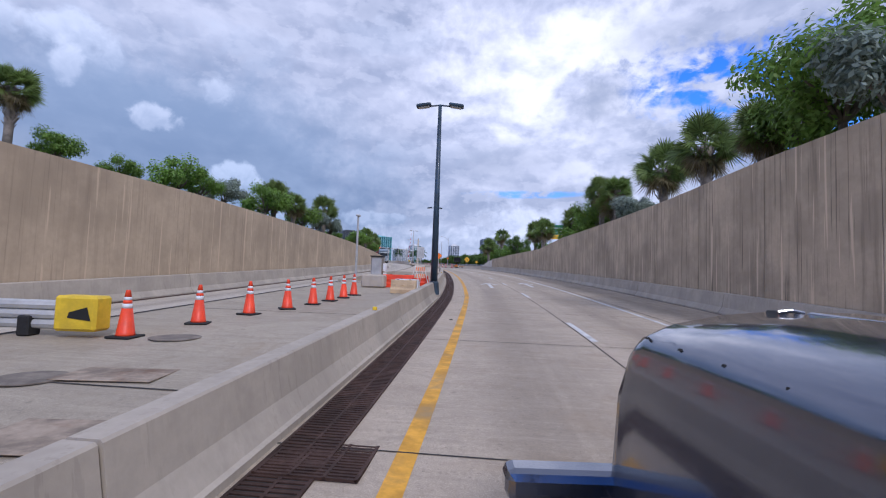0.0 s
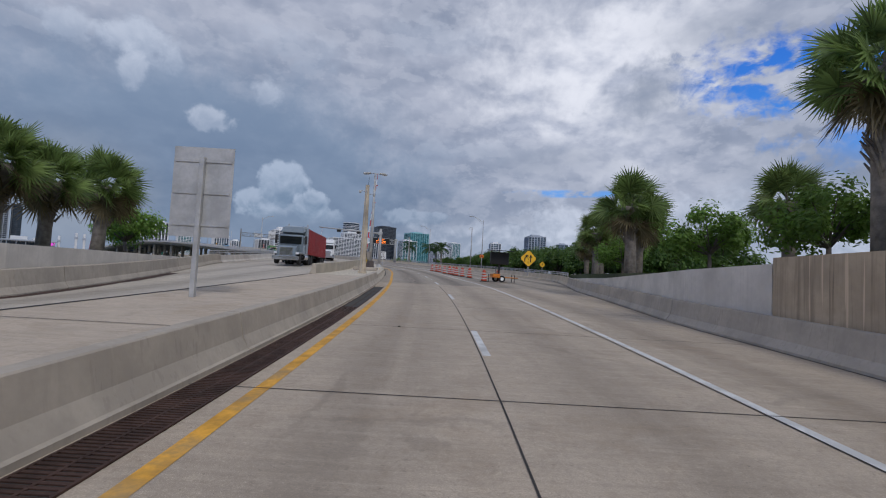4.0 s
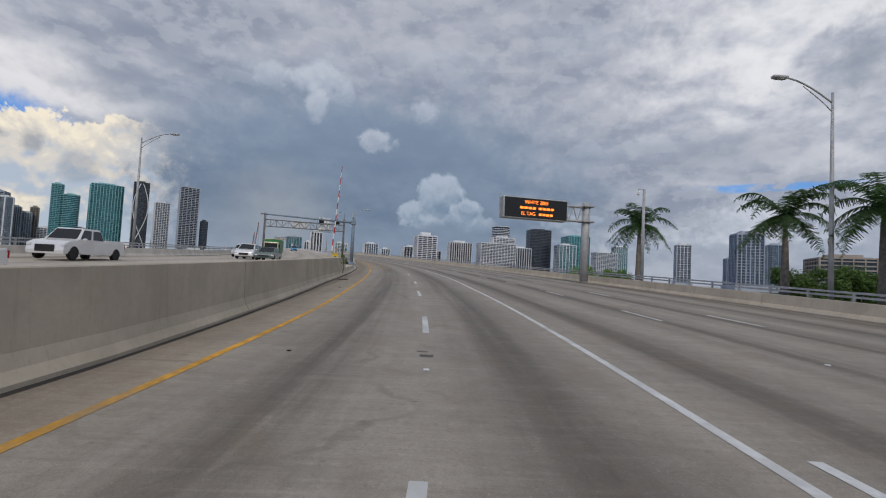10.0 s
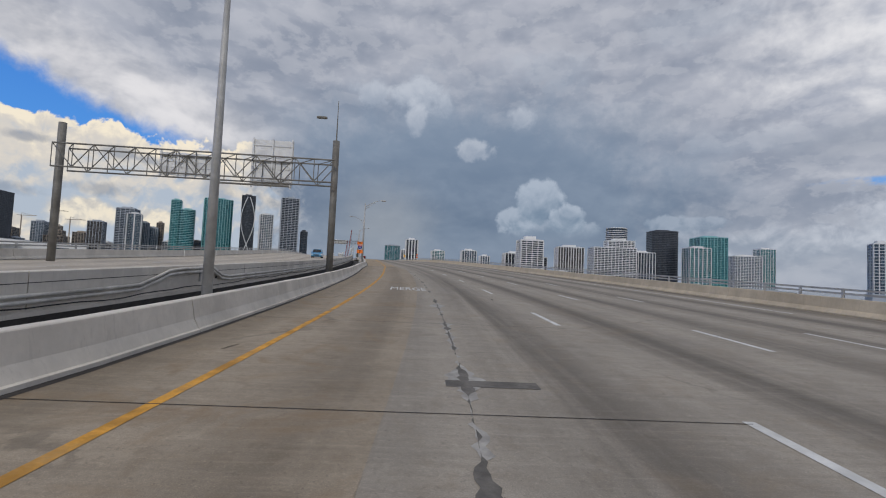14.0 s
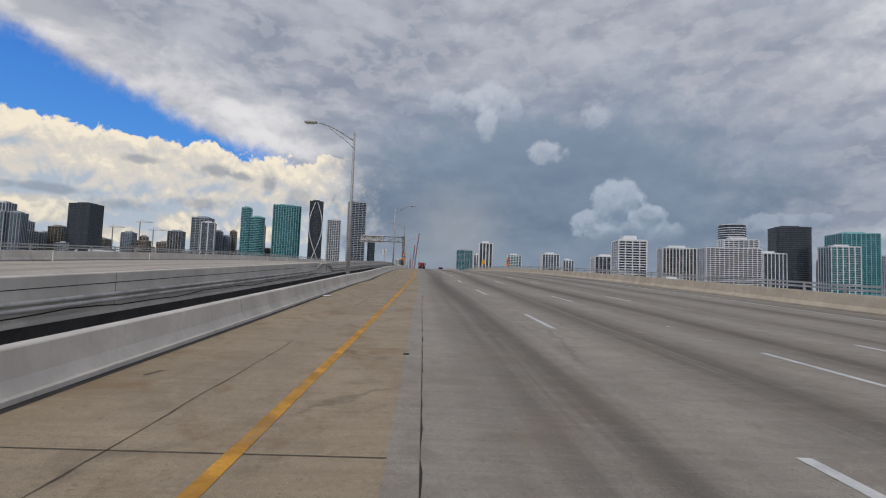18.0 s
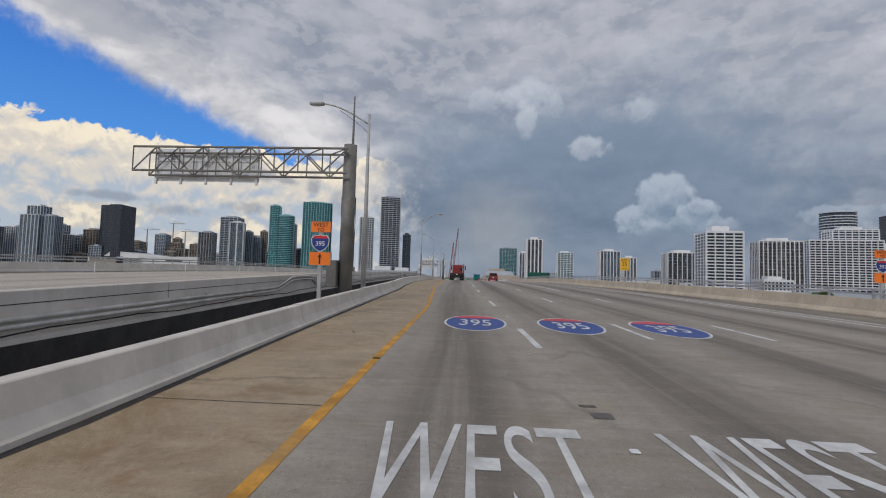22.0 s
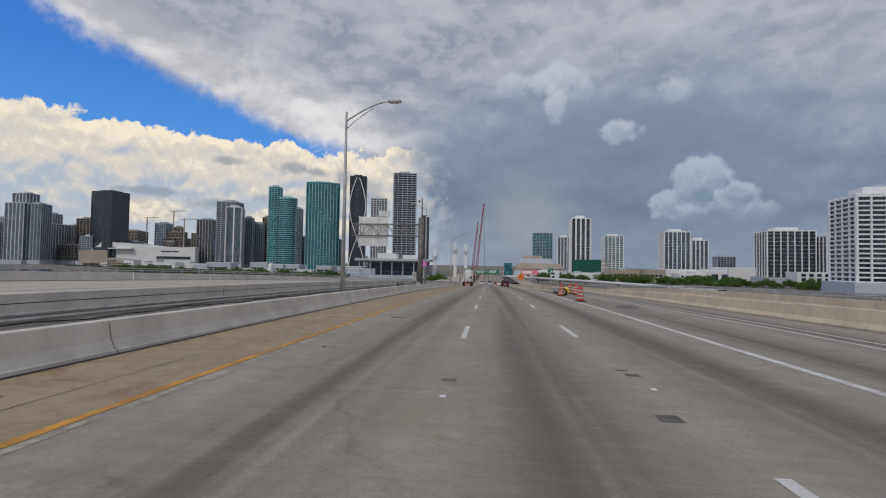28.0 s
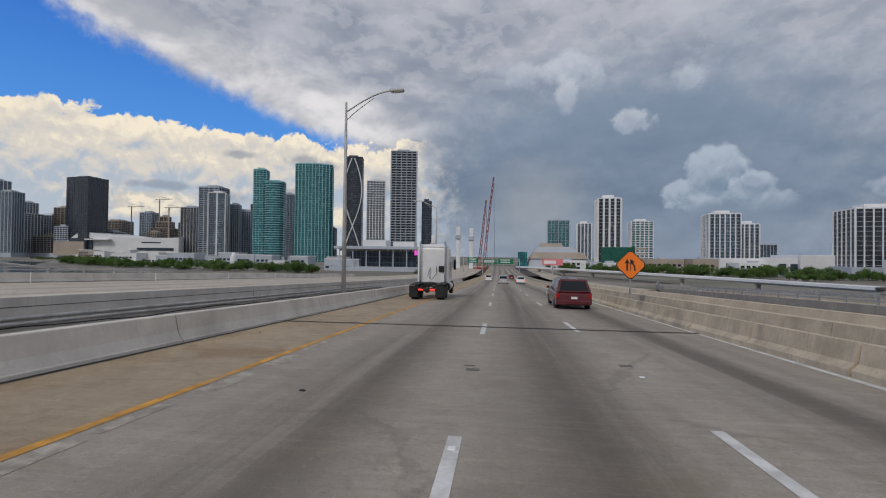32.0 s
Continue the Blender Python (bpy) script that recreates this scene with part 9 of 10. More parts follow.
dm = thing("concert_hall", "grey stone concert hall with stepped sloping roofs", "building")
for i, (w0, d0_, h0, h1, ox) in enumerate(((72, 46, 0, 10, 0), (62, 40, 10, 17, -1), (46, 30, 17, 23, -4), (26, 20, 23, 27, -8))):
    bm = bmesh.new()
    lo = [(-w0 / 2 + ox, -d0_ / 2), (w0 / 2 + ox, -d0_ / 2), (w0 / 2 + ox, d0_ / 2), (-w0 / 2 + ox, d0_ / 2)]
    vlo = [bm.verts.new((x, y, h0)) for x, y in lo]
    vhi = [bm.verts.new((ox + (x - ox) * 0.84, y * 0.8, h1)) for x, y in lo]
    for j in range(4):
        bm.faces.new((vlo[j], vlo[(j + 1) % 4], vhi[(j + 1) % 4], vhi[j]))
    bm.faces.new(vhi), bm.faces.new(vlo[::-1])
    part("roof_tier", bm, W_TAN if i % 2 else W_GREY, dm)
part("glass_foyer", boxed((-44, -26, 0), (-34, 20, 17), 0.3), G_TEAL, dm)
dm.matrix_world = pose(-683, 924, LAND_Z, 0, 0, 46)

ml = thing("shopping_mall", "long low white shopping mall", "building")
part("hall", boxed((-75, -20, 0), (60, 30, 13), 0.3), W_BRIGHT, ml)
part("hall", boxed((-20, -24, 0), (30, 26, 16), 0.3), W_BRIGHT, ml)
boxes_mesh("windows", [((-70 + 9 * i, -20.4, 3), (-64 + 9 * i, -19.9, 9)) for i in range(14)], G_DARK, ml, split="window")
part("glass_front", boxed((-60, -21, 0), (-30, -20.1, 6)), G_TEAL, ml)
ml.matrix_world = pose(-470, 985, LAND_Z, 0, 0, 42)
wh_ = thing("office_block", "white low office block with square windows", "building")
part("body", boxed((-17, -10, 0), (17, 10, 13), 0.2), W_BRIGHT, wh_)
boxes_mesh("windows", [((-14 + 5.5 * i, -10.3, 2 + 3.7 * j), (-11 + 5.5 * i, -9.9, 4.4 + 3.7 * j)) for i in range(6) for j in range(3)], G_DARK, wh_, split="window")
wh_.matrix_world = pose(-400, 945, LAND_Z, 0, 0, 40)
rnd = random.Random(4)
for i in range(18):
    q = M(rnd.uniform(420, 640), 60 + i * 27)
    lb_ = thing("low_building", rnd.choice(("low pale flat-roofed building among trees", "low tan flat-roofed building among trees")), "building", group="low shore buildings")
    w0, h0 = rnd.uniform(16, 34), rnd.uniform(6, 13)
    part("body", boxed((-w0 / 2, -9, 0), (w0 / 2, 9, h0), 0.15), rnd.choice((W_BRIGHT, W_TAN, W_GREY)), lb_)
    boxes_mesh("windows", [((-w0 / 2 + 1.5 + 4 * k, -9.3, 2 + 3.4 * j), (-w0 / 2 + 3.9 + 4 * k, -8.9, 3.9 + 3.4 * j)) for k in range(int((w0 - 2) / 4)) for j in range(max(1, int((h0 - 2) / 3.4)))], G_DARK, lb_, split="window")
    part("roof_plant", boxed((-3, -3, h0), (3, 2, h0 + 1.6)), W_GREY, lb_)
    lb_.matrix_world = pose(q.x, q.y, LAND_Z, 0, 0, 48)

for i in range(26):
    u_ = -640 + i * 23 + rnd.uniform(-6, 6)
    q = M(float(np.interp(u_, [-700, -520, -420, -330, -220, -120, -30], [690, 610, 500, 440, 400, 372, 350])) + rnd.uniform(20, 70), u_)
    lb_ = thing("low_building", rnd.choice(("low white flat-roofed building behind the park", "low tan parking block behind the park", "low grey flat-roofed building behind the park")), "building", group="low park buildings")
    w0, h0 = rnd.uniform(14, 30), rnd.uniform(5, 14)
    part("body", boxed((-w0 / 2, -8, 0), (w0 / 2, 8, h0), 0.15), rnd.choice((W_BRIGHT, W_BRIGHT, W_TAN, W_GREY)), lb_)
    boxes_mesh("windows", [((-w0 / 2 + 1.2 + 4 * k, -8.3, 1.8 + 3.4 * j), (-w0 / 2 + 3.8 + 4 * k, -7.9, 3.6 + 3.4 * j)) for k in range(int((w0 - 2) / 4)) for j in range(max(1, int((h0 - 2) / 3.4)))], G_DARK, lb_, split="window")
    part("parapet", boxed((-w0 / 2 - 0.2, -8.2, h0), (w0 / 2 + 0.2, 8.2, h0 + 0.7)), W_BRIGHT, lb_)
    lb_.matrix_world = pose(q.x, q.y, LAND_Z, 0, 0, 48)
# flyover ramp curving off to the right
fly = thing("flyover", "elevated concrete ramp on piers curving away", "bridge", kind="structure")
pts = [(M((1 - q) ** 2 * 410 + 2 * q * (1 - q) * 345 + q * q * 205, (1 - q) ** 2 * 16 + 2 * q * (1 - q) * 62 + q * q * 112), 0) for q in np.linspace(0.0, 1.0, 15)]
vs, fs = [], []
for i, (p, _) in enumerate(pts):
    nx = pts[min(i + 1, 14)][0] - pts[max(i - 1, 0)][0]
    sd = Vector((nx.y, -nx.x, 0)).normalized()
    for o, z in ((-3.4, 6.1), (-3.4, 7.0), (3.4, 7.0), (3.4, 6.1), (2.2, 5.4), (-2.2, 5.4)):
        vs.append((p.x + sd.x * o, p.y + sd.y * o, z))
for i in range(14):
    for j in range(6):
        fs.append((i * 6 + j, i * 6 + (j + 1) % 6, (i + 1) * 6 + (j + 1) % 6, (i + 1) * 6 + j))
mesh_object("ramp_deck", vs, fs, W_BRIGHT, fly)
for i in range(0, 15, 2):
    p = pts[i][0]
    part("pier", lathed([(0.8, 0.0), (0.8, 4.9), (1.7, 5.5)], 12, (p.x, p.y, 0)), BARRIER, fly)
hy = strip("viaduct", 760, 1095, 22, 34, BARRIER, h=-1.0, cols=2, ds=20)
tagged(hy, "lower slip road beside the bridge", "road", kind="structure")

# cranes and bridge pylons under construction
CRANE = material("red_crane_steel", (0.30, 0.06, 0.05), 0.5, 0.3, var=0.2, bump=0)
for x, y, top, dx_ in ((-589.7, 747.1, 70, 7.0), (-593, 743.0, 53, 5.0)):
    cr = thing("crawler_crane", "tall red lattice crawler crane", "crane", group="cranes")
    n = 16
    for a0, b0 in ((-0.9, -0.9), (0.9, -0.9), (0.9, 0.9), (-0.9, 0.9)):
        part("boom_chord", tubed([(a0 - dx_, b0, 3), (a0 * 0.4, b0 * 0.4, top)], 0.2, 5), CRANE, cr)
    bm = bmesh.new()
    for i in range(n):
        q0, q1 = i / n, (i + 1) / n
        k0, k1 = 1 - 0.6 * q0, 1 - 0.6 * q1
        for sg in (-1, 1):
            tube(bm, [(-dx_ * (1 - q0) - 0.9 * k0, sg * 0.9 * k0, 3 + (top - 3) * q0), (-dx_ * (1 - q1) + 0.9 * k1, sg * 0.9 * k1, 3 + (top - 3) * q1)], 0.12, 4)
            tube(bm, [(-dx_ * (1 - q0) + 0.9 * k0, sg * 0.9 * k0, 3 + (top - 3) * q0), (-dx_ * (1 - q1) - 0.9 * k1, sg * 0.9 * k1, 3 + (top - 3) * q1)], 0.12, 4)
    part("boom_lattice", bm, CRANE, cr)
    part("crane_house", boxed((-dx_ - 4, -2, 0), (-dx_ + 2, 2, 4), 0.2), CRANE, cr)
    part("hoist_rope", tubed([(0, 0, top), (1.5, 0, 4)], 0.08, 4), BLACK, cr)
    cr.matrix_world = pose(x, y, LAND_Z, 0, 0, 50)
for x, y, top in ((-612.7, 732.8, 36), (-606, 740, 35), (-630, 722, 30)):
    py = thing("bridge_pylon", "white concrete pylon under construction", "pylon", group="pylons")
    part("shaft", boxed((-1.4, -1.4, 0), (1.4, 1.4, top - LAND_Z), 0.2), W_WHITE, py)
    part("formwork", boxed((-2.2, -2.2, top - LAND_Z - 9), (2.2, 2.2, top - LAND_Z - 6), 0.1), W_GREY, py)
    py.matrix_world = pose(x, y, LAND_Z, 0, 0, 50)
for x, y, top in ((-1412, 590, 118), (-1460, 545, 104), (-1330, 600, 96)):
    tc = thing("tower_crane", "far slender tower crane", "crane", group="tower cranes")
    part("mast", boxed((-0.8, -0.8, 0), (0.8, 0.8, top), 0), W_TAN, tc)
    part("jib", boxed((-10, -0.5, top), (32, 0.5, top + 1.2), 0), W_TAN, tc)
    part("jib_tie", tubed([(0, 0, top + 6), (26, 0, top + 1)], 0.25, 4), W_TAN, tc)
    part("jib_peak", tubed([(0, 0, top), (0, 0, top + 6)], 0.4, 4), W_TAN, tc)
    tc.matrix_world = pose(x, y, 0, 0, 0, 40)

# green and billboard signs far ahead
for s, u, h, wd, ht in ((925, -5.0, 5.0, 9, 2.8), (905, 4, 5.4, 8, 3.0), (915, -14, 5.8, 6, 3.0)):
    og = thing("overhead_sign", "green overhead direction sign far ahead", "road sign", group="overhead signs")
    part("face", boxed((-wd / 2, 0, 0), (wd / 2, 0.12, ht), 0.02), SIGNGREEN, og)
    for z in (0.7, 1.5, 2.1):
        part("text_bar", boxed((-wd * 0.36, -0.02, z), (wd * 0.30, -0.004, z + 0.3)), SIGNWHITE, og)
    part("beam", tubed([(-wd * 0.9, 0.5, ht * 0.5), (wd * 0.9, 0.5, ht * 0.5)], 0.18, 6), GALV, og)
    for sx in (-1, 1):
        part("sign_leg", tubed([(sx * wd * 0.9, 0.5, -h - 0.6), (sx * wd * 0.9, 0.5, ht)], 0.22, 8), GALV, og)
    og.matrix_world = at(s, u, h)
gp = thing("green_hoarding", "long green-draped hoarding with a scaffold tower at its end", "hoarding")
part("drape", boxed((-16, 0, 6), (14, 0.5, 23), 0.05), material("green_mesh_drape", (0.008, 0.095, 0.065), 0.8, var=0.25, scale=0.3, bump=0.2), gp)
for x0, x1 in ((-9, -7), (-6.5, -3), (-2.5, 1), (1.5, 4), (4.5, 8)):
    part("text_bar", boxed((x0, -0.04, 7.4), (x1, -0.005, 8.6)), SIGNWHITE, gp)
for k in range(5):
    part("scaffold_deck", boxed((14.5, -1, 3 + 4.4 * k), (23, 6, 4.6 + 4.4 * k), 0.05), W_TAN, gp)
for x in (14.6, 18.6, 22.7):
    part("scaffold_post", boxed((x, -1.2, 0), (x + 0.5, -0.8, 24)), W_TAN, gp)
part("backing", boxed((-16, 0.6, 0), (14, 5, 22.5), 0.05), W_TAN, gp)
gp.matrix_world = pose(-593.5, 905.3, LAND_Z - 1.0, 0, 0, 34)
bb = thing("billboard", "pink and white billboard on a steel leg", "billboard")
part("panel", boxed((-6.5, 0, 7), (6.5, 0.5, 11), 0.05), material("pink_panel", (0.75, 0.22, 0.25), 0.5, var=0.1, bump=0), bb)
part("text_bar", boxed((-5.5, -0.03, 8), (2, -0.005, 10)), SIGNWHITE, bb)
part("leg", tubed([(0, 0.5, 0), (0, 0.5, 7)], 0.5, 10), GALV, bb)
q = M(352, 34)
bb.matrix_world = pose(q.x, q.y, LAND_Z, 0, 0, 48)
ls = thing("led_screen", "bright magenta advertising screen on the museum side", "screen")
part("case", boxed((-3.2, 0, 0), (3.2, 0.6, 4.4), 0.05), BLACK, ls)
part("screen", boxed((-3.0, -0.05, 0.2), (3.0, -0.01, 4.2)), material("magenta_screen", (0.6, 0.1, 0.5), 0.4, var=0.2, bump=0, emit=((0.8, 0.08, 0.6), 0.9)), ls)
part("leg", boxed((-0.6, 0.1, -12), (0.6, 0.5, 0)), GALV, ls)
q = M(390, -58)
ls.matrix_world = pose(q.x, q.y, LAND_Z + 12, 0, 0, 50)
st_ = link_mesh("park_sculpture", lathed([(1.5, 0), (2.4, 2), (2.9, 6), (2.3, 10), (1.0, 12.4), (0.0, 12.8)], 20), W_WHITE)
q = M(395, -205)
st_.matrix_world = pose(q.x, q.y, LAND_Z)
tagged(st_, "smooth white egg-shaped park sculpture", "sculpture")

# park trees along the mainland shore
park = broad(9.0, 13.0, 31, MANGROVE, "dark green park tree on the mainland shore", "park_tree", 0.45, 2200, "park trees", 0.2)
first = True
rnd = random.Random(12)
for i in range(207):
    if i < 108:
        u = -660 + i * 5.85 + rnd.uniform(-4, 4)
        f_ = float(np.interp(u, [-700, -520, -420, -330, -220, -120, -30], [650, 560, 450, 392, 352, 318, 300])) + rnd.uniform(0, 30)
        k = rnd.uniform(0.6, 1.05) if u > -430 else rnd.uniform(0.3, 0.5)
    else:
        u = 45 + (i - 108) * 4.1 + rnd.uniform(-3, 3)
        f_ = float(np.interp(u, [20, 140, 240, 330, 450], [420, 345, 300, 320, 400])) + rnd.uniform(0, 90)
        k = rnd.uniform(0.6, 1.1)
    if -104 < u < -46:
        continue
    q = M(f_, u, LAND_Z + 0.2)
    m_ = Matrix.Translation(q) @ pose(0, 0, 0, 0, 0, rnd.uniform(0, 360))
    if first:
        park.matrix_world, o, first = m_, park, False
    else:
        o = copy_thing(park, m_)
    o.scale = (k, k, k * 0.85)

# ---- vehicles ----
def paint(name, base, rough=0.28, coat=0.6):
    return material(name, base, rough, 0.0, var=0.08, scale=1.0, fine=30, bump=0.0, coat=coat)


GLASS = material("dark_car_glass", (0.010, 0.012, 0.014), 0.06, var=0.1, bump=0)
CHROME = material("chrome", (0.60, 0.60, 0.61), 0.16, 1.0, var=0.05, bump=0)
TAIL = material("red_lamp_glass", (0.35, 0.01, 0.01), 0.2, var=0.1, bump=0)
TAIL_ON = material("lit_brake_lamp", (0.6, 0.02, 0.02), 0.3, var=0.0, bump=0, emit=((1.0, 0.05, 0.03), 1.6))
LAMPW = material("headlamp_glass", (0.65, 0.66, 0.68), 0.15, var=0.05, bump=0)
FRAME = material("grimy_black_steel", (0.022, 0.020, 0.019), 0.7, 0.2, var=0.4, scale=3, dirt=(0.09, 0.07, 0.055), dirt_amount=0.6)


def extrude_yz(bm, outline, x0, x1, bevel=0.0):
    a = [bm.verts.new((x0, y, z)) for y, z in outline]
    b = [bm.verts.new((x1, y, z)) for y, z in outline]
    n = len(outline)
    fs = [bm.faces.new(a), bm.faces.new(b[::-1])]
    for i in range(n):
        fs.append(bm.faces.new((a[i], b[i], b[(i + 1) % n], a[(i + 1) % n])))
    if bevel:
        es = [e for e in fs[0].edges] + [e for e in fs[1].edges]
        bmesh.ops.bevel(bm, geom=es, offset=bevel, segments=2, affect="EDGES", profile=0.6)
    return bm


def wheel(own, x, y, r, wd, rim=CHROME):
    tyre = part("wheel", lathed([(r * 0.62, -wd / 2), (r * 0.93, -wd / 2), (r, -wd * 0.36), (r, wd * 0.36), (r * 0.93, wd / 2), (r * 0.62, wd / 2)], 22), BLACK, own)
    tyre.matrix_local = pose(x, y, r, 0, 90, 0)
    hub = lathed([(r * 0.62, -wd * 0.38), (r * 0.55, -wd * 0.30), (r * 0.2, -wd * 0.25), (r * 0.18, -wd * 0.36), (0, -wd * 0.36)], 16)
    o = part("rim", hub, rim, tyre)
    hub = lathed([(r * 0.62, wd * 0.38), (r * 0.55, wd * 0.30), (r * 0.2, wd * 0.25), (r * 0.18, wd * 0.36), (0, wd * 0.36)], 16)
    part("rim", hub, rim, tyre)


def panel4(own, name, pts, off, mat, label=""):
    """A thin glass or trim panel laid on four corner points, standing off by a little."""
    p = [Vector(q) for q in pts]
    n = (p[1] - p[0]).cross(p[3] - p[0]).normalized()
    bm = bmesh.new()
    a = [bm.verts.new(q + n * off) for q in p]
    b = [bm.verts.new(q + n * (off - 0.02)) for q in p]
    bm.faces.new(a), bm.faces.new(b[::-1])
    for i in range(4):
        bm.faces.new((a[i], b[i], b[(i + 1) % 4], a[(i + 1) % 4]))
    return part(name, bm, mat, own, label)


def car(name, label, category, mat, L=4.7, W=1.85, H=1.65, belt=1.0, hood=1.0, nose=0.72, cab=(-2.2, -1.75, 0.55, 1.35), wheel_r=0.34, inset=0.22, lit=False, group="cars"):
    """A car from front (+y) to back: body, cabin, panes, wheels, lamps. cab: rear foot, rear roof, front roof, front foot."""
    own = thing(name, label, category, group=group)
    h2 = L / 2
    fw, rw = h2 - 0.85, -h2 + 0.9
    arch = wheel_r + 0.07
    low = 0.26
    out = [(-h2 + 0.05, low + 0.1), (-h2, 0.55), (-h2 + 0.02, belt - 0.12), (-h2 + 0.12, belt), (cab[3], belt + 0.02), (h2 - 0.5, hood - 0.06), (h2 - 0.08, nose), (h2, 0.5), (h2 - 0.05, low + 0.05)]
    for c in (fw, rw):
        out += [(c + arch * math.cos(q), wheel_r + arch * math.sin(q)) for q in np.linspace(-0.15, math.pi + 0.15, 9)]
    bm = bmesh.new()
    extrude_yz(bm, out, -W / 2, W / 2, 0.07)
    part("body", bm, mat, own, smooth=False)
    y0, y1, y2, y3 = cab
    wb, wt = W / 2 - 0.05, W / 2 - inset
    lo = [(-wb, y0, belt), (wb, y0, belt), (wb, y3, belt + 0.02), (-wb, y3, belt + 0.02)]
    hi = [(-wt, y1, H), (wt, y1, H), (wt, y2, H), (-wt, y2, H)]
    bm = bmesh.new()
    a = [bm.verts.new(q) for q in lo]
    b = [bm.verts.new(q) for q in hi]
    for i in range(4):
        bm.faces.new((a[i], a[(i + 1) % 4], b[(i + 1) % 4], b[i]))
    bm.faces.new(b), bm.faces.new(a[::-1])
    bmesh.ops.bevel(bm, geom=[e for e in bm.edges], offset=0.05, segments=2, affect="EDGES")
    part("cabin", bm, mat, own)

    def lerp(p, q, t):
        return tuple(p[i] + (q[i] - p[i]) * t for i in range(3))

    def pane(nm, p00, p10, p11, p01, mx, lo_, hi_):
        def pt(i, j):
            return lerp(lerp(p00, p10, i), lerp(p01, p11, i), j)
        panel4(own, nm, [pt(mx, lo_), pt(1 - mx, lo_), pt(1 - mx, hi_), pt(mx, hi_)], 0.008, GLASS)

    pane("rear_window", lo[0], lo[1], hi[1], hi[0], 0.07, 0.12, 0.86)
    pane("windscreen", lo[2], lo[3], hi[3], hi[2], 0.06, 0.08, 0.90)
    for a0, a1, b1, b0 in ((lo[1], lo[2], hi[2], hi[1]), (lo[3], lo[0], hi[0], hi[3])):
        m0, m1 = lerp(a0, a1, 0.5), lerp(b0, b1, 0.5)
        pane("side_window", a0, m0, m1, b0, 0.10, 0.10, 0.84)
        pane("side_window", m0, a1, b1, m1, 0.08, 0.10, 0.84)
    for x in (-W / 2 + 0.10, W / 2 - 0.10):
        for y in (fw, rw):
            wheel(own, x, y, wheel_r, 0.21, GALV)
        s_ = 1 if x > 0 else -1
        part("tail_lamp", boxed((x - 0.10, -h2 - 0.012, belt - 0.32), (x + 0.08, -h2 + 0.10, belt - 0.06), 0.02), TAIL_ON if lit else TAIL, own)
        part("headlamp", boxed((x - 0.16, h2 - 0.16, nose - 0.18), (x + 0.08, h2 - 0.005, nose - 0.03), 0.02), LAMPW, own)
        part("mirror", boxed((s_ * (W / 2 - 0.02), cab[3] - 0.45, belt), (s_ * (W / 2 + 0.16), cab[3] - 0.3, belt + 0.14), 0.03), mat, own)
    part("rear_bumper", boxed((-W / 2 + 0.05, -h2 - 0.05, 0.34), (W / 2 - 0.05, -h2 + 0.1, 0.58), 0.04), mat, own)
    part("number_plate", boxed((-0.16, -h2 - 0.058, 0.66), (0.16, -h2 - 0.02, 0.79)), SIGNWHITE, own, "white plate bar")
    part("grille", boxed((-0.5, h2 - 0.02, 0.42), (0.5, h2 + 0.012, nose - 0.1), 0.02), BLACK, own)
    return own


MAROON = paint("maroon_paint", (0.10, 0.010, 0.016))
SILVERP = paint("silver_paint", (0.42, 0.43, 0.44))
WHITEP = paint("white_paint_gloss", (0.74, 0.74, 0.73))
GOLD = paint("champagne_paint", (0.27, 0.24, 0.18))
DARKP = paint("dark_grey_paint", (0.03, 0.033, 0.036))
REDP = paint("dark_red_paint", (0.20, 0.015, 0.015))
BLUEP = paint("sky_blue_paint", (0.06, 0.26, 0.46))
GREENP = paint("grey_green_paint", (0.10, 0.14, 0.12))

MINIVAN = dict(L=4.8, W=1.92, H=1.72, belt=1.02, hood=1.02, nose=0.74, cab=(-2.38, -1.95, 0.55, 1.55), wheel_r=0.33)
SUVD = dict(L=4.6, W=1.85, H=1.68, belt=1.04, hood=1.04, nose=0.78, cab=(-2.25, -1.85, 0.25, 1.05), wheel_r=0.35)
SEDAN = dict(L=4.6, W=1.8, H=1.45, belt=0.92, hood=0.92, nose=0.66, cab=(-1.75, -1.05, 0.35, 1.15), wheel_r=0.32)
van = car("minivan", "dark red minivan driving ahead on the bridge", "minivan", MAROON, **MINIVAN)
van.matrix_world = at(683.5, 4.15, 0)
suv = car("suv", "dark red sport utility vehicle on the main carriageway", "car", REDP, **SUVD)
suv.matrix_world = at(546.0, 5.0, 0)
# cars far down the mainland end
for s, u, mt, dm_, lb_ in ((745, 1.0, SILVERP, SUVD, "silver car in the queue ahead"), (752, 4.6, WHITEP, SEDAN, "white car in the queue ahead"), (790, 1.2, DARKP, SUVD, "dark car in the queue ahead"),
                           (812, 4.4, REDP, SEDAN, "red car in the queue ahead"), (775, -2.4, WHITEP, SUVD, "white car in the near lane ahead")):
    c_ = car("car", lb_, "car", mt, lit=(s == 752), **dm_)
    c_.matrix_world = at(s, u, 0)
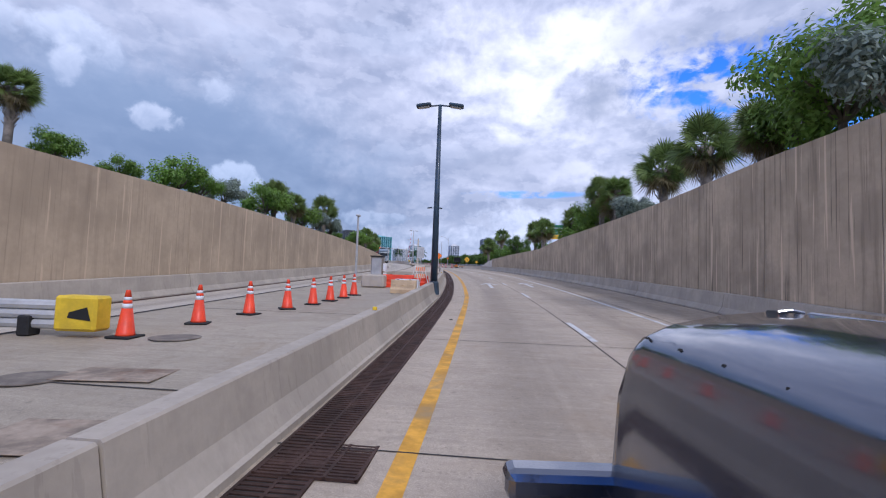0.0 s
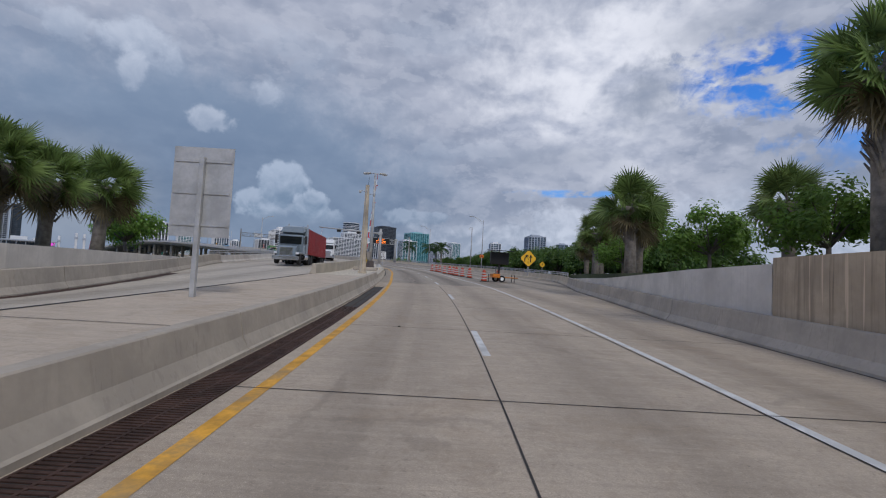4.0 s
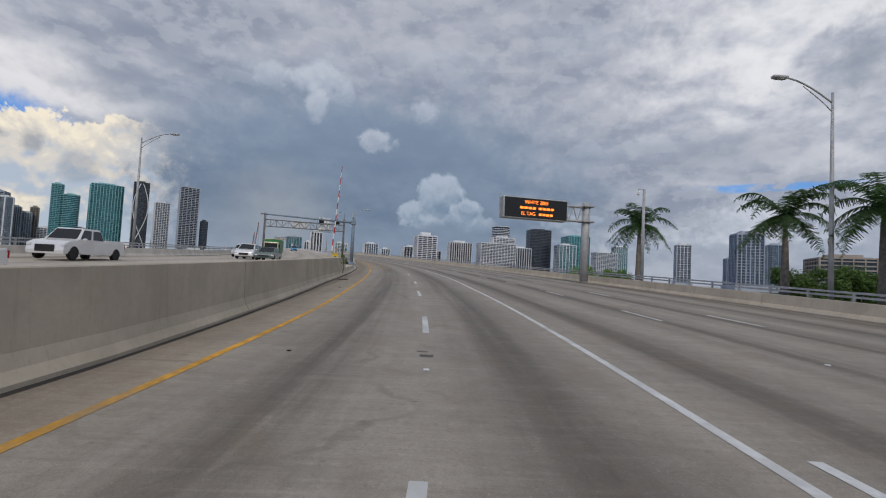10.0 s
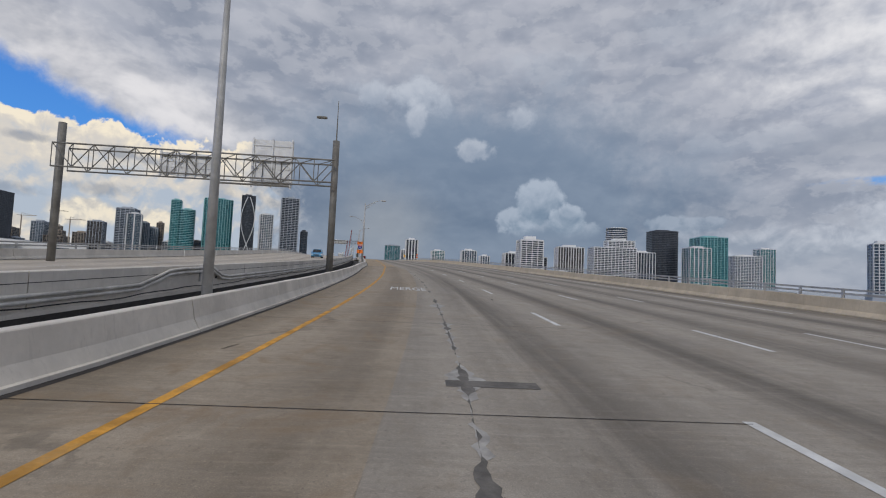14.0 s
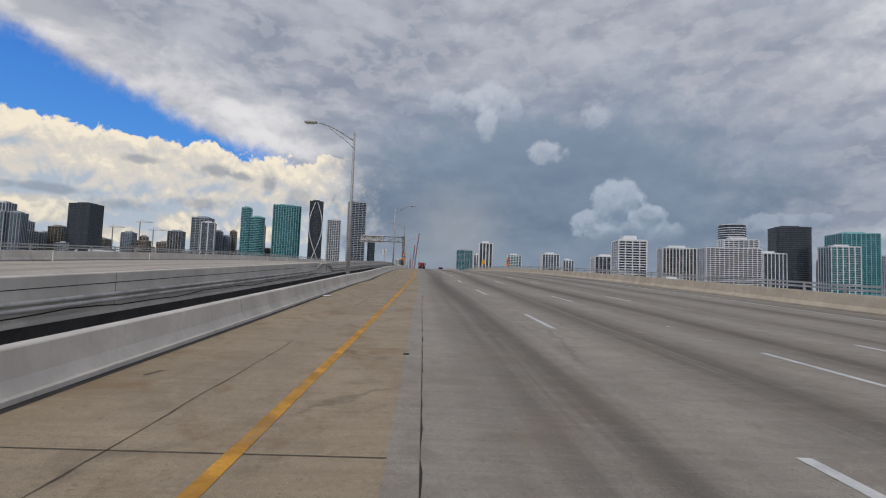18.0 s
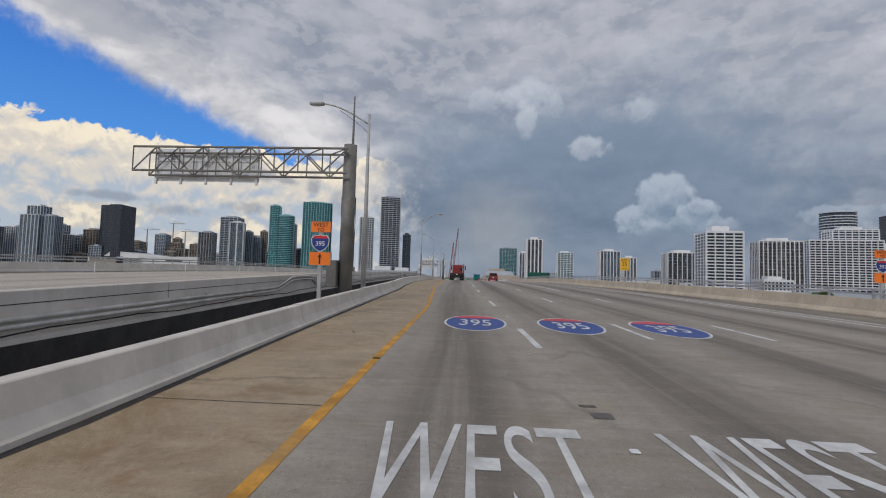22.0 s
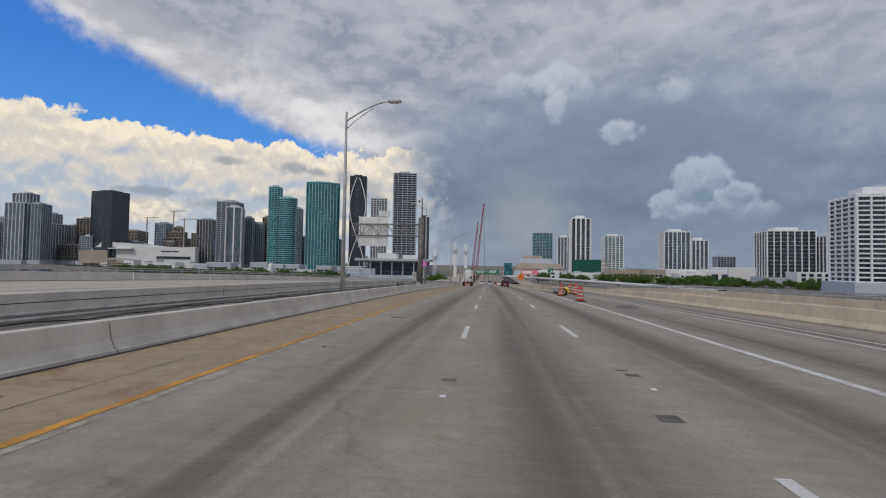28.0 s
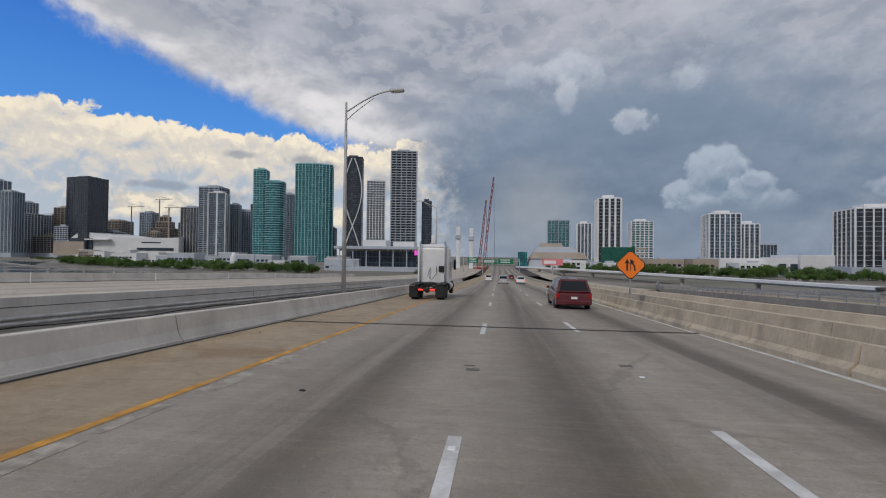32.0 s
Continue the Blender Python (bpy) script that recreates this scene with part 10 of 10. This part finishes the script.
# opposite traffic
for s, u, mt, dm_, lb_, nm in ((211.5, -14.6, WHITEP, SEDAN, "white saloon car on the opposite road", "car"), (254.0, -17.6, WHITEP, MINIVAN, "white delivery van on the opposite road", "van"), (249.5, -14.6, GREENP, SEDAN, "dark green saloon car on the opposite road", "car"), (264.5, -20.6, SILVERP, SUVD, "silver sport utility vehicle on the opposite road", "car"), 
                                
                               (372, -14.0, BLUEP, MINIVAN, "bright sky-blue van on the opposite road", "van"), (141, -15.6, DARKP, SEDAN, "black saloon car on the opposite road", "car")):
    c_ = car(nm, lb_, "car", mt, **dm_)
    c_.matrix_world = at(s, u, opp_h(s), 180)


def corrugated_box(x0, x1, y0, y1, z0, z1, step=0.28, depth=0.035):
    """Container shell with upright corrugations."""
    bm = bmesh.new()
    prof = []
    for ax, fixed, a, b in (("y", x1, y0, y1), ("x", y1, x1, x0), ("y", x0, y1, y0), ("x", y0, x0, x1)):
        n = max(4, int(abs(b - a) / step))
        sgn = 1 if fixed in (x1, y1) else -1
        for i in range(n):
            for q, dd in ((0.0, 0), (0.2, 1), (0.5, 1), (0.7, 0)):
                t = a + (b - a) * (i + q) / n
                prof.append((fixed - sgn * depth * dd, t) if ax == "y" else (t, fixed - sgn * depth * dd))
    lo = [bm.verts.new((x, y, z0)) for x, y in prof]
    hi = [bm.verts.new((x, y, z1)) for x, y in prof]
    m = len(prof)
    for i in range(m):
        bm.faces.new((lo[i], lo[(i + 1) % m], hi[(i + 1) % m], hi[i]))
    bm.faces.new(hi), bm.faces.new(lo[::-1])
    return bm


def tractor(name, label, mat, sleeper=True, lit=False, group="trucks", top=3.75):
    """Long-nosed tractor unit; its back axle group is round y = 0, the nose at about y = 6.2."""
    own = thing(name, label, "truck", group=group)
    for x in (-0.45, 0.45):
        part("chassis_rail", boxed((x - 0.05, -1.6, 0.75), (x + 0.05, 5.6, 1.0), 0.02), FRAME, own)
    if sleeper:
        part("sleeper", boxed((-1.2, 1.5, 1.0), (1.2, 3.0, top), 0.14, None, 2), mat, own)
    if sleeper and top > 3.5:
        bm = bmesh.new()
        a = [bm.verts.new(q) for q in ((-1.15, 1.6, 3.7), (1.15, 1.6, 3.7), (1.15, 4.2, 3.1), (-1.15, 4.2, 3.1))]
        b = [bm.verts.new(q) for q in ((-1.05, 1.65, 4.0), (1.05, 1.65, 4.0), (0.95, 3.4, 3.75), (-0.95, 3.4, 3.75))]
        for i in range(4):
            bm.faces.new((a[i], a[(i + 1) % 4], b[(i + 1) % 4], b[i]))
        bm.faces.new(b), bm.faces.new(a[::-1])
        bmesh.ops.bevel(bm, geom=list(bm.edges), offset=0.08, segments=2, affect="EDGES")
        part("roof_fairing", bm, mat, own)
    part("cab", boxed((-1.15, 3.0, 1.0), (1.15, 4.5, 2.9), 0.12, None, 2), mat, own)
    bm = bmesh.new()
    extrude_yz(bm, [(4.4, 0.9), (4.4, 2.0), (6.0, 1.75), (6.25, 1.5), (6.3, 0.75)], -0.85, 0.85, 0.12)
    part("bonnet", bm, mat, own)
    part("windscreen", boxed((-1.02, 4.49, 1.98), (1.02, 4.53, 2.72), 0.02), GLASS, own)
    for sx in (-1, 1):
        part("side_window", boxed((sx * 1.14, 3.3, 1.95), (sx * 1.16, 4.3, 2.65), 0.005), GLASS, own)
        part("exhaust_stack", tubed([(sx * 0.95, 1.35, 1.1), (sx * 0.95, 1.35, top + (0.45 if top > 3.5 else 0.12))], 0.075, 10), CHROME, own)
        part("fuel_tank", tubed([(sx * 1.0, 2.0, 0.75), (sx * 1.0, 3.8, 0.75)], 0.32, 14), CHROME, own)
        part("mirror", boxed((sx * 1.3, 4.3, 2.0), (sx * 1.5, 4.4, 2.8), 0.03), BLACK, own)
        part("front_fender", boxed((sx * 0.75 if sx > 0 else -1.2, 4.75, 1.0), (1.2 if sx > 0 else -0.75, 6.0, 1.22), 0.08), mat, own)
        part("headlamp", boxed((sx * 0.95 - 0.2, 6.0, 0.95), (sx * 0.95 + 0.2, 6.15, 1.15), 0.03), LAMPW, own)
        wheel(own, sx * 1.02, 5.3, 0.5, 0.3)
        for y in (-0.68, 0.68):
            for q in (0.78, 1.06):
                wheel(own, sx * q, y, 0.5, 0.26)
        part("mud_flap", boxed((sx * 0.62 if sx > 0 else -1.22, -1.62, 0.25), (1.22 if sx > 0 else -0.62, -1.6, 1.05)), BLACK, own)
        part("tail_lamp", boxed((sx * 0.42 - 0.16, -1.68, 0.72), (sx * 0.42 + 0.16, -1.62, 0.82), 0.01), TAIL_ON if lit else TAIL, own)
        part("quarter_fender", boxed((sx * 0.64 if sx > 0 else -1.2, -1.35, 1.06), (1.2 if sx > 0 else -0.64, 1.3, 1.12), 0.02), BLACK, own)
    part("grille", boxed((-0.6, 6.2, 0.8), (0.6, 6.33, 1.6), 0.04), CHROME, own)
    part("bumper", boxed((-1.2, 6.3, 0.4), (1.2, 6.5, 0.8), 0.05), CHROME, own)
    part("fifth_wheel", lathed([(0.5, 1.05), (0.5, 1.15), (0.3, 1.2), (0, 1.2)], 18), FRAME, own)
    part("rear_light_bar", boxed((-1.2, -1.62, 0.66), (1.2, -1.56, 0.9), 0.02), FRAME, own)
    part("air_line", tubed([(-0.2, 1.5, 2.2), (-0.35, 1.2, 1.6), (0.0, 0.9, 1.3), (0.3, 1.35, 1.8), (0.25, 1.5, 2.3)], 0.025, 6), BLACK, own)
    part("back_box", boxed((0.45, 1.36, 1.9), (0.95, 1.5, 2.35), 0.03), BLACK, own)
    return own


def trailer_frame(own, y_back, y_front, deck=1.2):
    for x in (-0.5, 0.5):
        part("trailer_rail", boxed((x - 0.07, y_back, deck - 0.28), (x + 0.07, y_front, deck), 0.02), FRAME, own)
    n = int((y_front - y_back) / 1.5)
    for i in range(n + 1):
        y = y_back + (y_front - y_back) * i / n
        part("cross_member", boxed((-0.44, y - 0.06, deck - 0.22), (0.44, y + 0.06, deck - 0.06)), FRAME, own)
    part("rear_beam", boxed((-1.22, y_back - 0.1, deck - 0.34), (1.22, y_back + 0.15, deck - 0.04), 0.03), FRAME, own)
    part("front_beam", boxed((-1.22, y_front - 0.15, deck - 0.30), (1.22, y_front + 0.1, deck - 0.04), 0.03), FRAME, own)
    for sx in (-1, 1):
        for y in (y_back + 1.0, y_back + 2.3):
            for q in (0.72, 1.02):
                wheel(own, sx * q, y, 0.5, 0.26, FRAME)
        part("mud_flap", boxed((sx * 0.55 if sx > 0 else -1.2, y_back + 0.18, 0.22), (1.2 if sx > 0 else -0.55, y_back + 0.21, 0.9)), BLACK, own)
        part("tail_lamp", boxed((sx * 0.5 - 0.1, y_back - 0.13, deck - 0.26), (sx * 0.5 + 0.1, y_back - 0.1, deck - 0.16), 0.01), TAIL, own)
        part("landing_leg", boxed((sx * 0.5 - 0.07, y_front - 2.6, 0.15), (sx * 0.5 + 0.07, y_front - 2.46, deck - 0.2), 0.01), FRAME, own)
    part("number_plate", boxed((-0.16, y_back - 0.125, deck - 0.32), (0.18, y_back - 0.11, deck - 0.18)), SIGNWHITE, own, "white plate bar")
    part("plate_panel", boxed((-0.5, y_back + 0.0, deck - 0.75), (0.5, y_back + 0.03, deck - 0.3), 0.01), FRAME, own)


TRUCKRED = paint("truck_red_paint", (0.24, 0.018, 0.018), 0.4, 0.3)
rt_ = tractor("red_truck", "dark red tractor unit pulling an empty grimy container chassis", TRUCKRED, top=2.95)
for child in list(rt_.children):     # the cab stands well ahead of the coupled chassis
    if min(v.co.y for v in child.data.vertices) + child.location.y > 1.3:
        child.location.y += 2.2
trailer_frame(rt_, -6.6, 3.0, 1.3)
rt_.matrix_world = at(532.6, -2.35, 0.0)
wt_ = tractor("white_truck", "white tractor unit without a trailer, brake lamps lit", WHITEP, lit=True)
wt_.matrix_world = at(688.5, -4.9, 0.0)


def container_truck(name, s, u, box_mat, cab_mat, label, ln=12.2):
    own = tractor(name, label, cab_mat)
    trailer_frame(own, -10.2, 1.3, 1.08)
    part("container", corrugated_box(-1.22, 1.22, -10.6, -10.6 + ln, 1.10, 3.70), box_mat, own, "corrugated steel container")
    for x in (-1.2, 1.2):
        for y in (-10.58, -10.62 + ln):
            part("corner_post", boxed((x - 0.06, y - 0.06, 1.10), (x + 0.06, y + 0.06, 3.72), 0.01), box_mat, own)
    own.matrix_world = at(s, u, opp_h(s), 180)
    return own


BOXRED = material("container_red", (0.27, 0.020, 0.020), 0.5, var=0.2, scale=0.8, dirt=(0.12, 0.02, 0.02), dirt_amount=0.4, streak=0.3, bump=0.05)
BOXGREY = material("container_grey", (0.33, 0.34, 0.35), 0.55, var=0.12, scale=0.8, dirt=(0.2, 0.19, 0.18), dirt_amount=0.3, streak=0.25, bump=0.05)
container_truck("container_truck", 134.5, -13.2, BOXRED, paint("grey_blue_truck_paint", (0.16, 0.20, 0.23)), "grey tractor pulling a red shipping container")
gt_ = container_truck("container_truck", 175.0, -13.2, BOXGREY, WHITEP, "white tractor pulling a pale grey shipping container")
# the container's mark: a sky-blue square with a white star, and dark bars for the name
CYAN = material("sky_blue_mark", (0.10, 0.42, 0.66), 0.5, var=0.08, bump=0)
for sx in (-1, 1):
    X = sx * 1.235
    part("mark_square", boxed((X - 0.01, -1.2, 1.45), (X + 0.01, 1.0, 3.5)), CYAN, gt_, "sky-blue square mark")
    star = bmesh.new()
    pts = []
    for k in range(14):
        r = 0.72 if k % 2 == 0 else 0.30
        q = 6.28319 * k / 14 + 0.2
        pts.append((-0.1 + r * math.cos(q), 2.48 + r * math.sin(q)))
    extrude_yz(star, pts, X + sx * 0.012, X + sx * 0.02)
    part("mark_star", star, SIGNWHITE, gt_, "white seven-pointed star")
    for k in range(6):
        y0 = -2.1 - k * 1.12
        part("name_bar", boxed((X - 0.012, y0 - 0.85, 1.95), (X + 0.012, y0, 2.95)), DARKP, gt_, "dark bar of the container's name")


# pickup and small truck on the opposite road
pk = car("pickup_truck", "white pickup truck with an open bed on the opposite road", "pickup truck", WHITEP, L=5.6, W=1.95, H=1.85, belt=1.12, hood=1.12, nose=0.9, cab=(-0.75, -0.55, 0.95, 1.6), wheel_r=0.39, group="")
part("bed_floor", boxed((-0.82, -2.72, 1.122), (0.82, -0.85, 1.13)), BLACK, pk, "black open load bed")
part("tailgate", boxed((-0.85, -2.80, 0.80), (0.85, -2.74, 1.26), 0.02), WHITEP, pk)
for sx in (-0.92, 0.88):
    part("bed_side", boxed((sx, -2.78, 1.1), (sx + 0.05, -0.8, 1.27), 0.01), WHITEP, pk)
pk.matrix_world = at(228.0, -20.6, opp_h(228), 180)
GREENB = paint("grass_green_paint", (0.03, 0.20, 0.06), 0.4, 0.3)
CREAM = paint("cream_truck_paint", (0.55, 0.47, 0.28), 0.4, 0.3)
bt = thing("box_truck", "small green-bodied truck with a cream cab", "truck")
part("chassis", boxed((-0.45, -3.2, 0.55), (0.45, 2.9, 0.75), 0.02), FRAME, bt)
part("body", boxed((-1.15, -3.4, 0.85), (1.15, 1.2, 2.75), 0.05), GREENB, bt)
for y in (-3.0, -2.0, -1.0, 0.0, 0.9):
    for sx in (-1.17, 1.15):
        part("body_rib", boxed((sx, y - 0.04, 0.9), (sx + 0.02, y + 0.04, 2.7)), GREENB, bt)
part("roof_rail", boxed((-1.18, -3.4, 2.75), (1.18, 1.2, 2.83), 0.02), CREAM, bt)
part("cab", boxed((-1.05, 1.25, 0.75), (1.05, 2.6, 2.3), 0.12, None, 2), CREAM, bt)
part("bonnet", boxed((-0.95, 2.55, 0.6), (0.95, 3.3, 1.35), 0.10, None, 2), GREENB, bt)
part("windscreen", boxed((-0.9, 2.59, 1.45), (0.9, 2.62, 2.1), 0.01), GLASS, bt)
for sx in (-1, 1):
    part("side_window", boxed((sx * 1.04, 1.5, 1.45), (sx * 1.06, 2.4, 2.05)), GLASS, bt)
    part("headlamp", boxed((sx * 0.72 - 0.14, 3.28, 0.85), (sx * 0.72 + 0.14, 3.32, 1.05), 0.01), LAMPW, bt)
    part("mirror", boxed((sx * 1.2 - 0.08, 2.4, 1.5), (sx * 1.2 + 0.08, 2.46, 1.95), 0.02), BLACK, bt)
    for y in (-2.0, 2.3):
        wheel(bt, sx * 0.95, y, 0.42, 0.26)
part("bumper", boxed((-1.0, 3.28, 0.45), (1.0, 3.42, 0.68), 0.03), CHROME, bt)
bt.matrix_world = at(275.5, -18.3, opp_h(275), 180)


# ---- the vehicle that carries the camera, at rest at the start ----
JEEP = material("dark_blue_gloss_paint", (0.135, 0.150, 0.195), 0.16, 0.8, var=0.15, scale=0.8, fine=60, bump=0.0, coat=1.0)
jp = thing("off_road_car", "glossy dark blue-grey off-road car with a flat bonnet", "car")


def bonnet_mesh():
    """Crowned bonnet over near-flat sides: a grid of cross sections from the front edge back to the cowl."""
    bm = bmesh.new()
    rows = []
    for y, drop, wide in ((2.46, 0.80, 0.785), (2.45, 0.20, 0.79), (2.42, 0.09, 0.785), (2.36, 0.03, 0.78), (2.26, 0.0, 0.78), (1.8, -0.012, 0.78), (1.1, -0.02, 0.785), (0.35, -0.03, 0.79)):
        row = []
        for q, z in ((-1.07, 0.70), (-1.03, 1.22), (-1.0, 1.46), (-0.985, 1.51), (-0.94, 1.555), (-0.80, 1.61), (-0.5, 1.66), (-0.2, 1.685), (0.2, 1.685), (0.5, 1.66), (0.80, 1.61), (0.94, 1.555), (0.985, 1.51), (1.0, 1.46), (1.03, 1.22), (1.07, 0.70)):
            row.append(bm.verts.new((1.74 + q * wide, y, max(0.70, z - drop * (1.0 if z > 1.3 else 0.0)))))
        rows.append(row)
    for a, b in zip(rows, rows[1:]):
        for j in range(len(a) - 1):
            bm.faces.new((a[j], a[j + 1], b[j + 1], b[j]))
    bm.faces.new(rows[0][::-1])
    return bm


part("bonnet", bonnet_mesh(), JEEP, jp, smooth=True)
part("bonnet_bulge", boxed((1.62, 0.5, 1.655), (1.86, 2.12, 1.70), 0.02, None, 2), JEEP, jp)
for y in (2.25, 1.95, 1.65, 1.35):
    part("rivet", lathed([(0.012, 0), (0.008, 0.008), (0, 0.008)], 8, (0.985, y, 1.535)), BLACK, jp)
catch = part("bonnet_catch", boxed((1.55, 2.18, 1.64), (1.67, 2.28, 1.69), 0.012), BLACK, jp)
part("catch_rim", tubed([(1.55, 2.18, 1.69), (1.61, 2.175, 1.70), (1.67, 2.18, 1.69)], 0.007, 6), CHROME, catch)
part("wiper_ledge", boxed((1.0, 0.22, 1.56), (2.48, 0.36, 1.62), 0.02), BLACK, jp)
part("front_bumper", boxed((0.36, 2.42, 0.66), (3.12, 2.62, 0.82), 0.05, None, 2), JEEP, jp)
for x in (0.82, 2.66):
    for y in (1.95, -1.2):
        wheel(jp, x, y, 0.40, 0.24, FRAME)
part("cab_body", boxed((0.94, -2.3, 0.55), (2.54, 0.22, 1.56), 0.06), JEEP, jp)
part("cab_roof", boxed((1.05, -2.25, 2.02), (2.43, -0.2, 2.10), 0.04), FRAME, jp)
part("windscreen", boxed((1.06, -0.02, 1.57), (2.42, 0.03, 2.02), 0.02), GLASS, jp)
for x in (1.06, 2.40):
    for y in (-2.2, -1.2, -0.15):
        part("roof_pillar", boxed((x - 0.03, y - 0.04, 1.56), (x + 0.03, y + 0.04, 2.02), 0.01), FRAME, jp)
part("grille", boxed((1.2, 2.44, 0.85), (2.28, 2.49, 1.25), 0.02), FRAME, jp)
for x in (1.08, 2.40):
    part("headlamp", tubed([(x, 2.42, 1.05), (x, 2.50, 1.05)], 0.09, 16), LAMPW, jp)
jp.matrix_world = pose(0, 0, 0, 1.3, 0, 0)
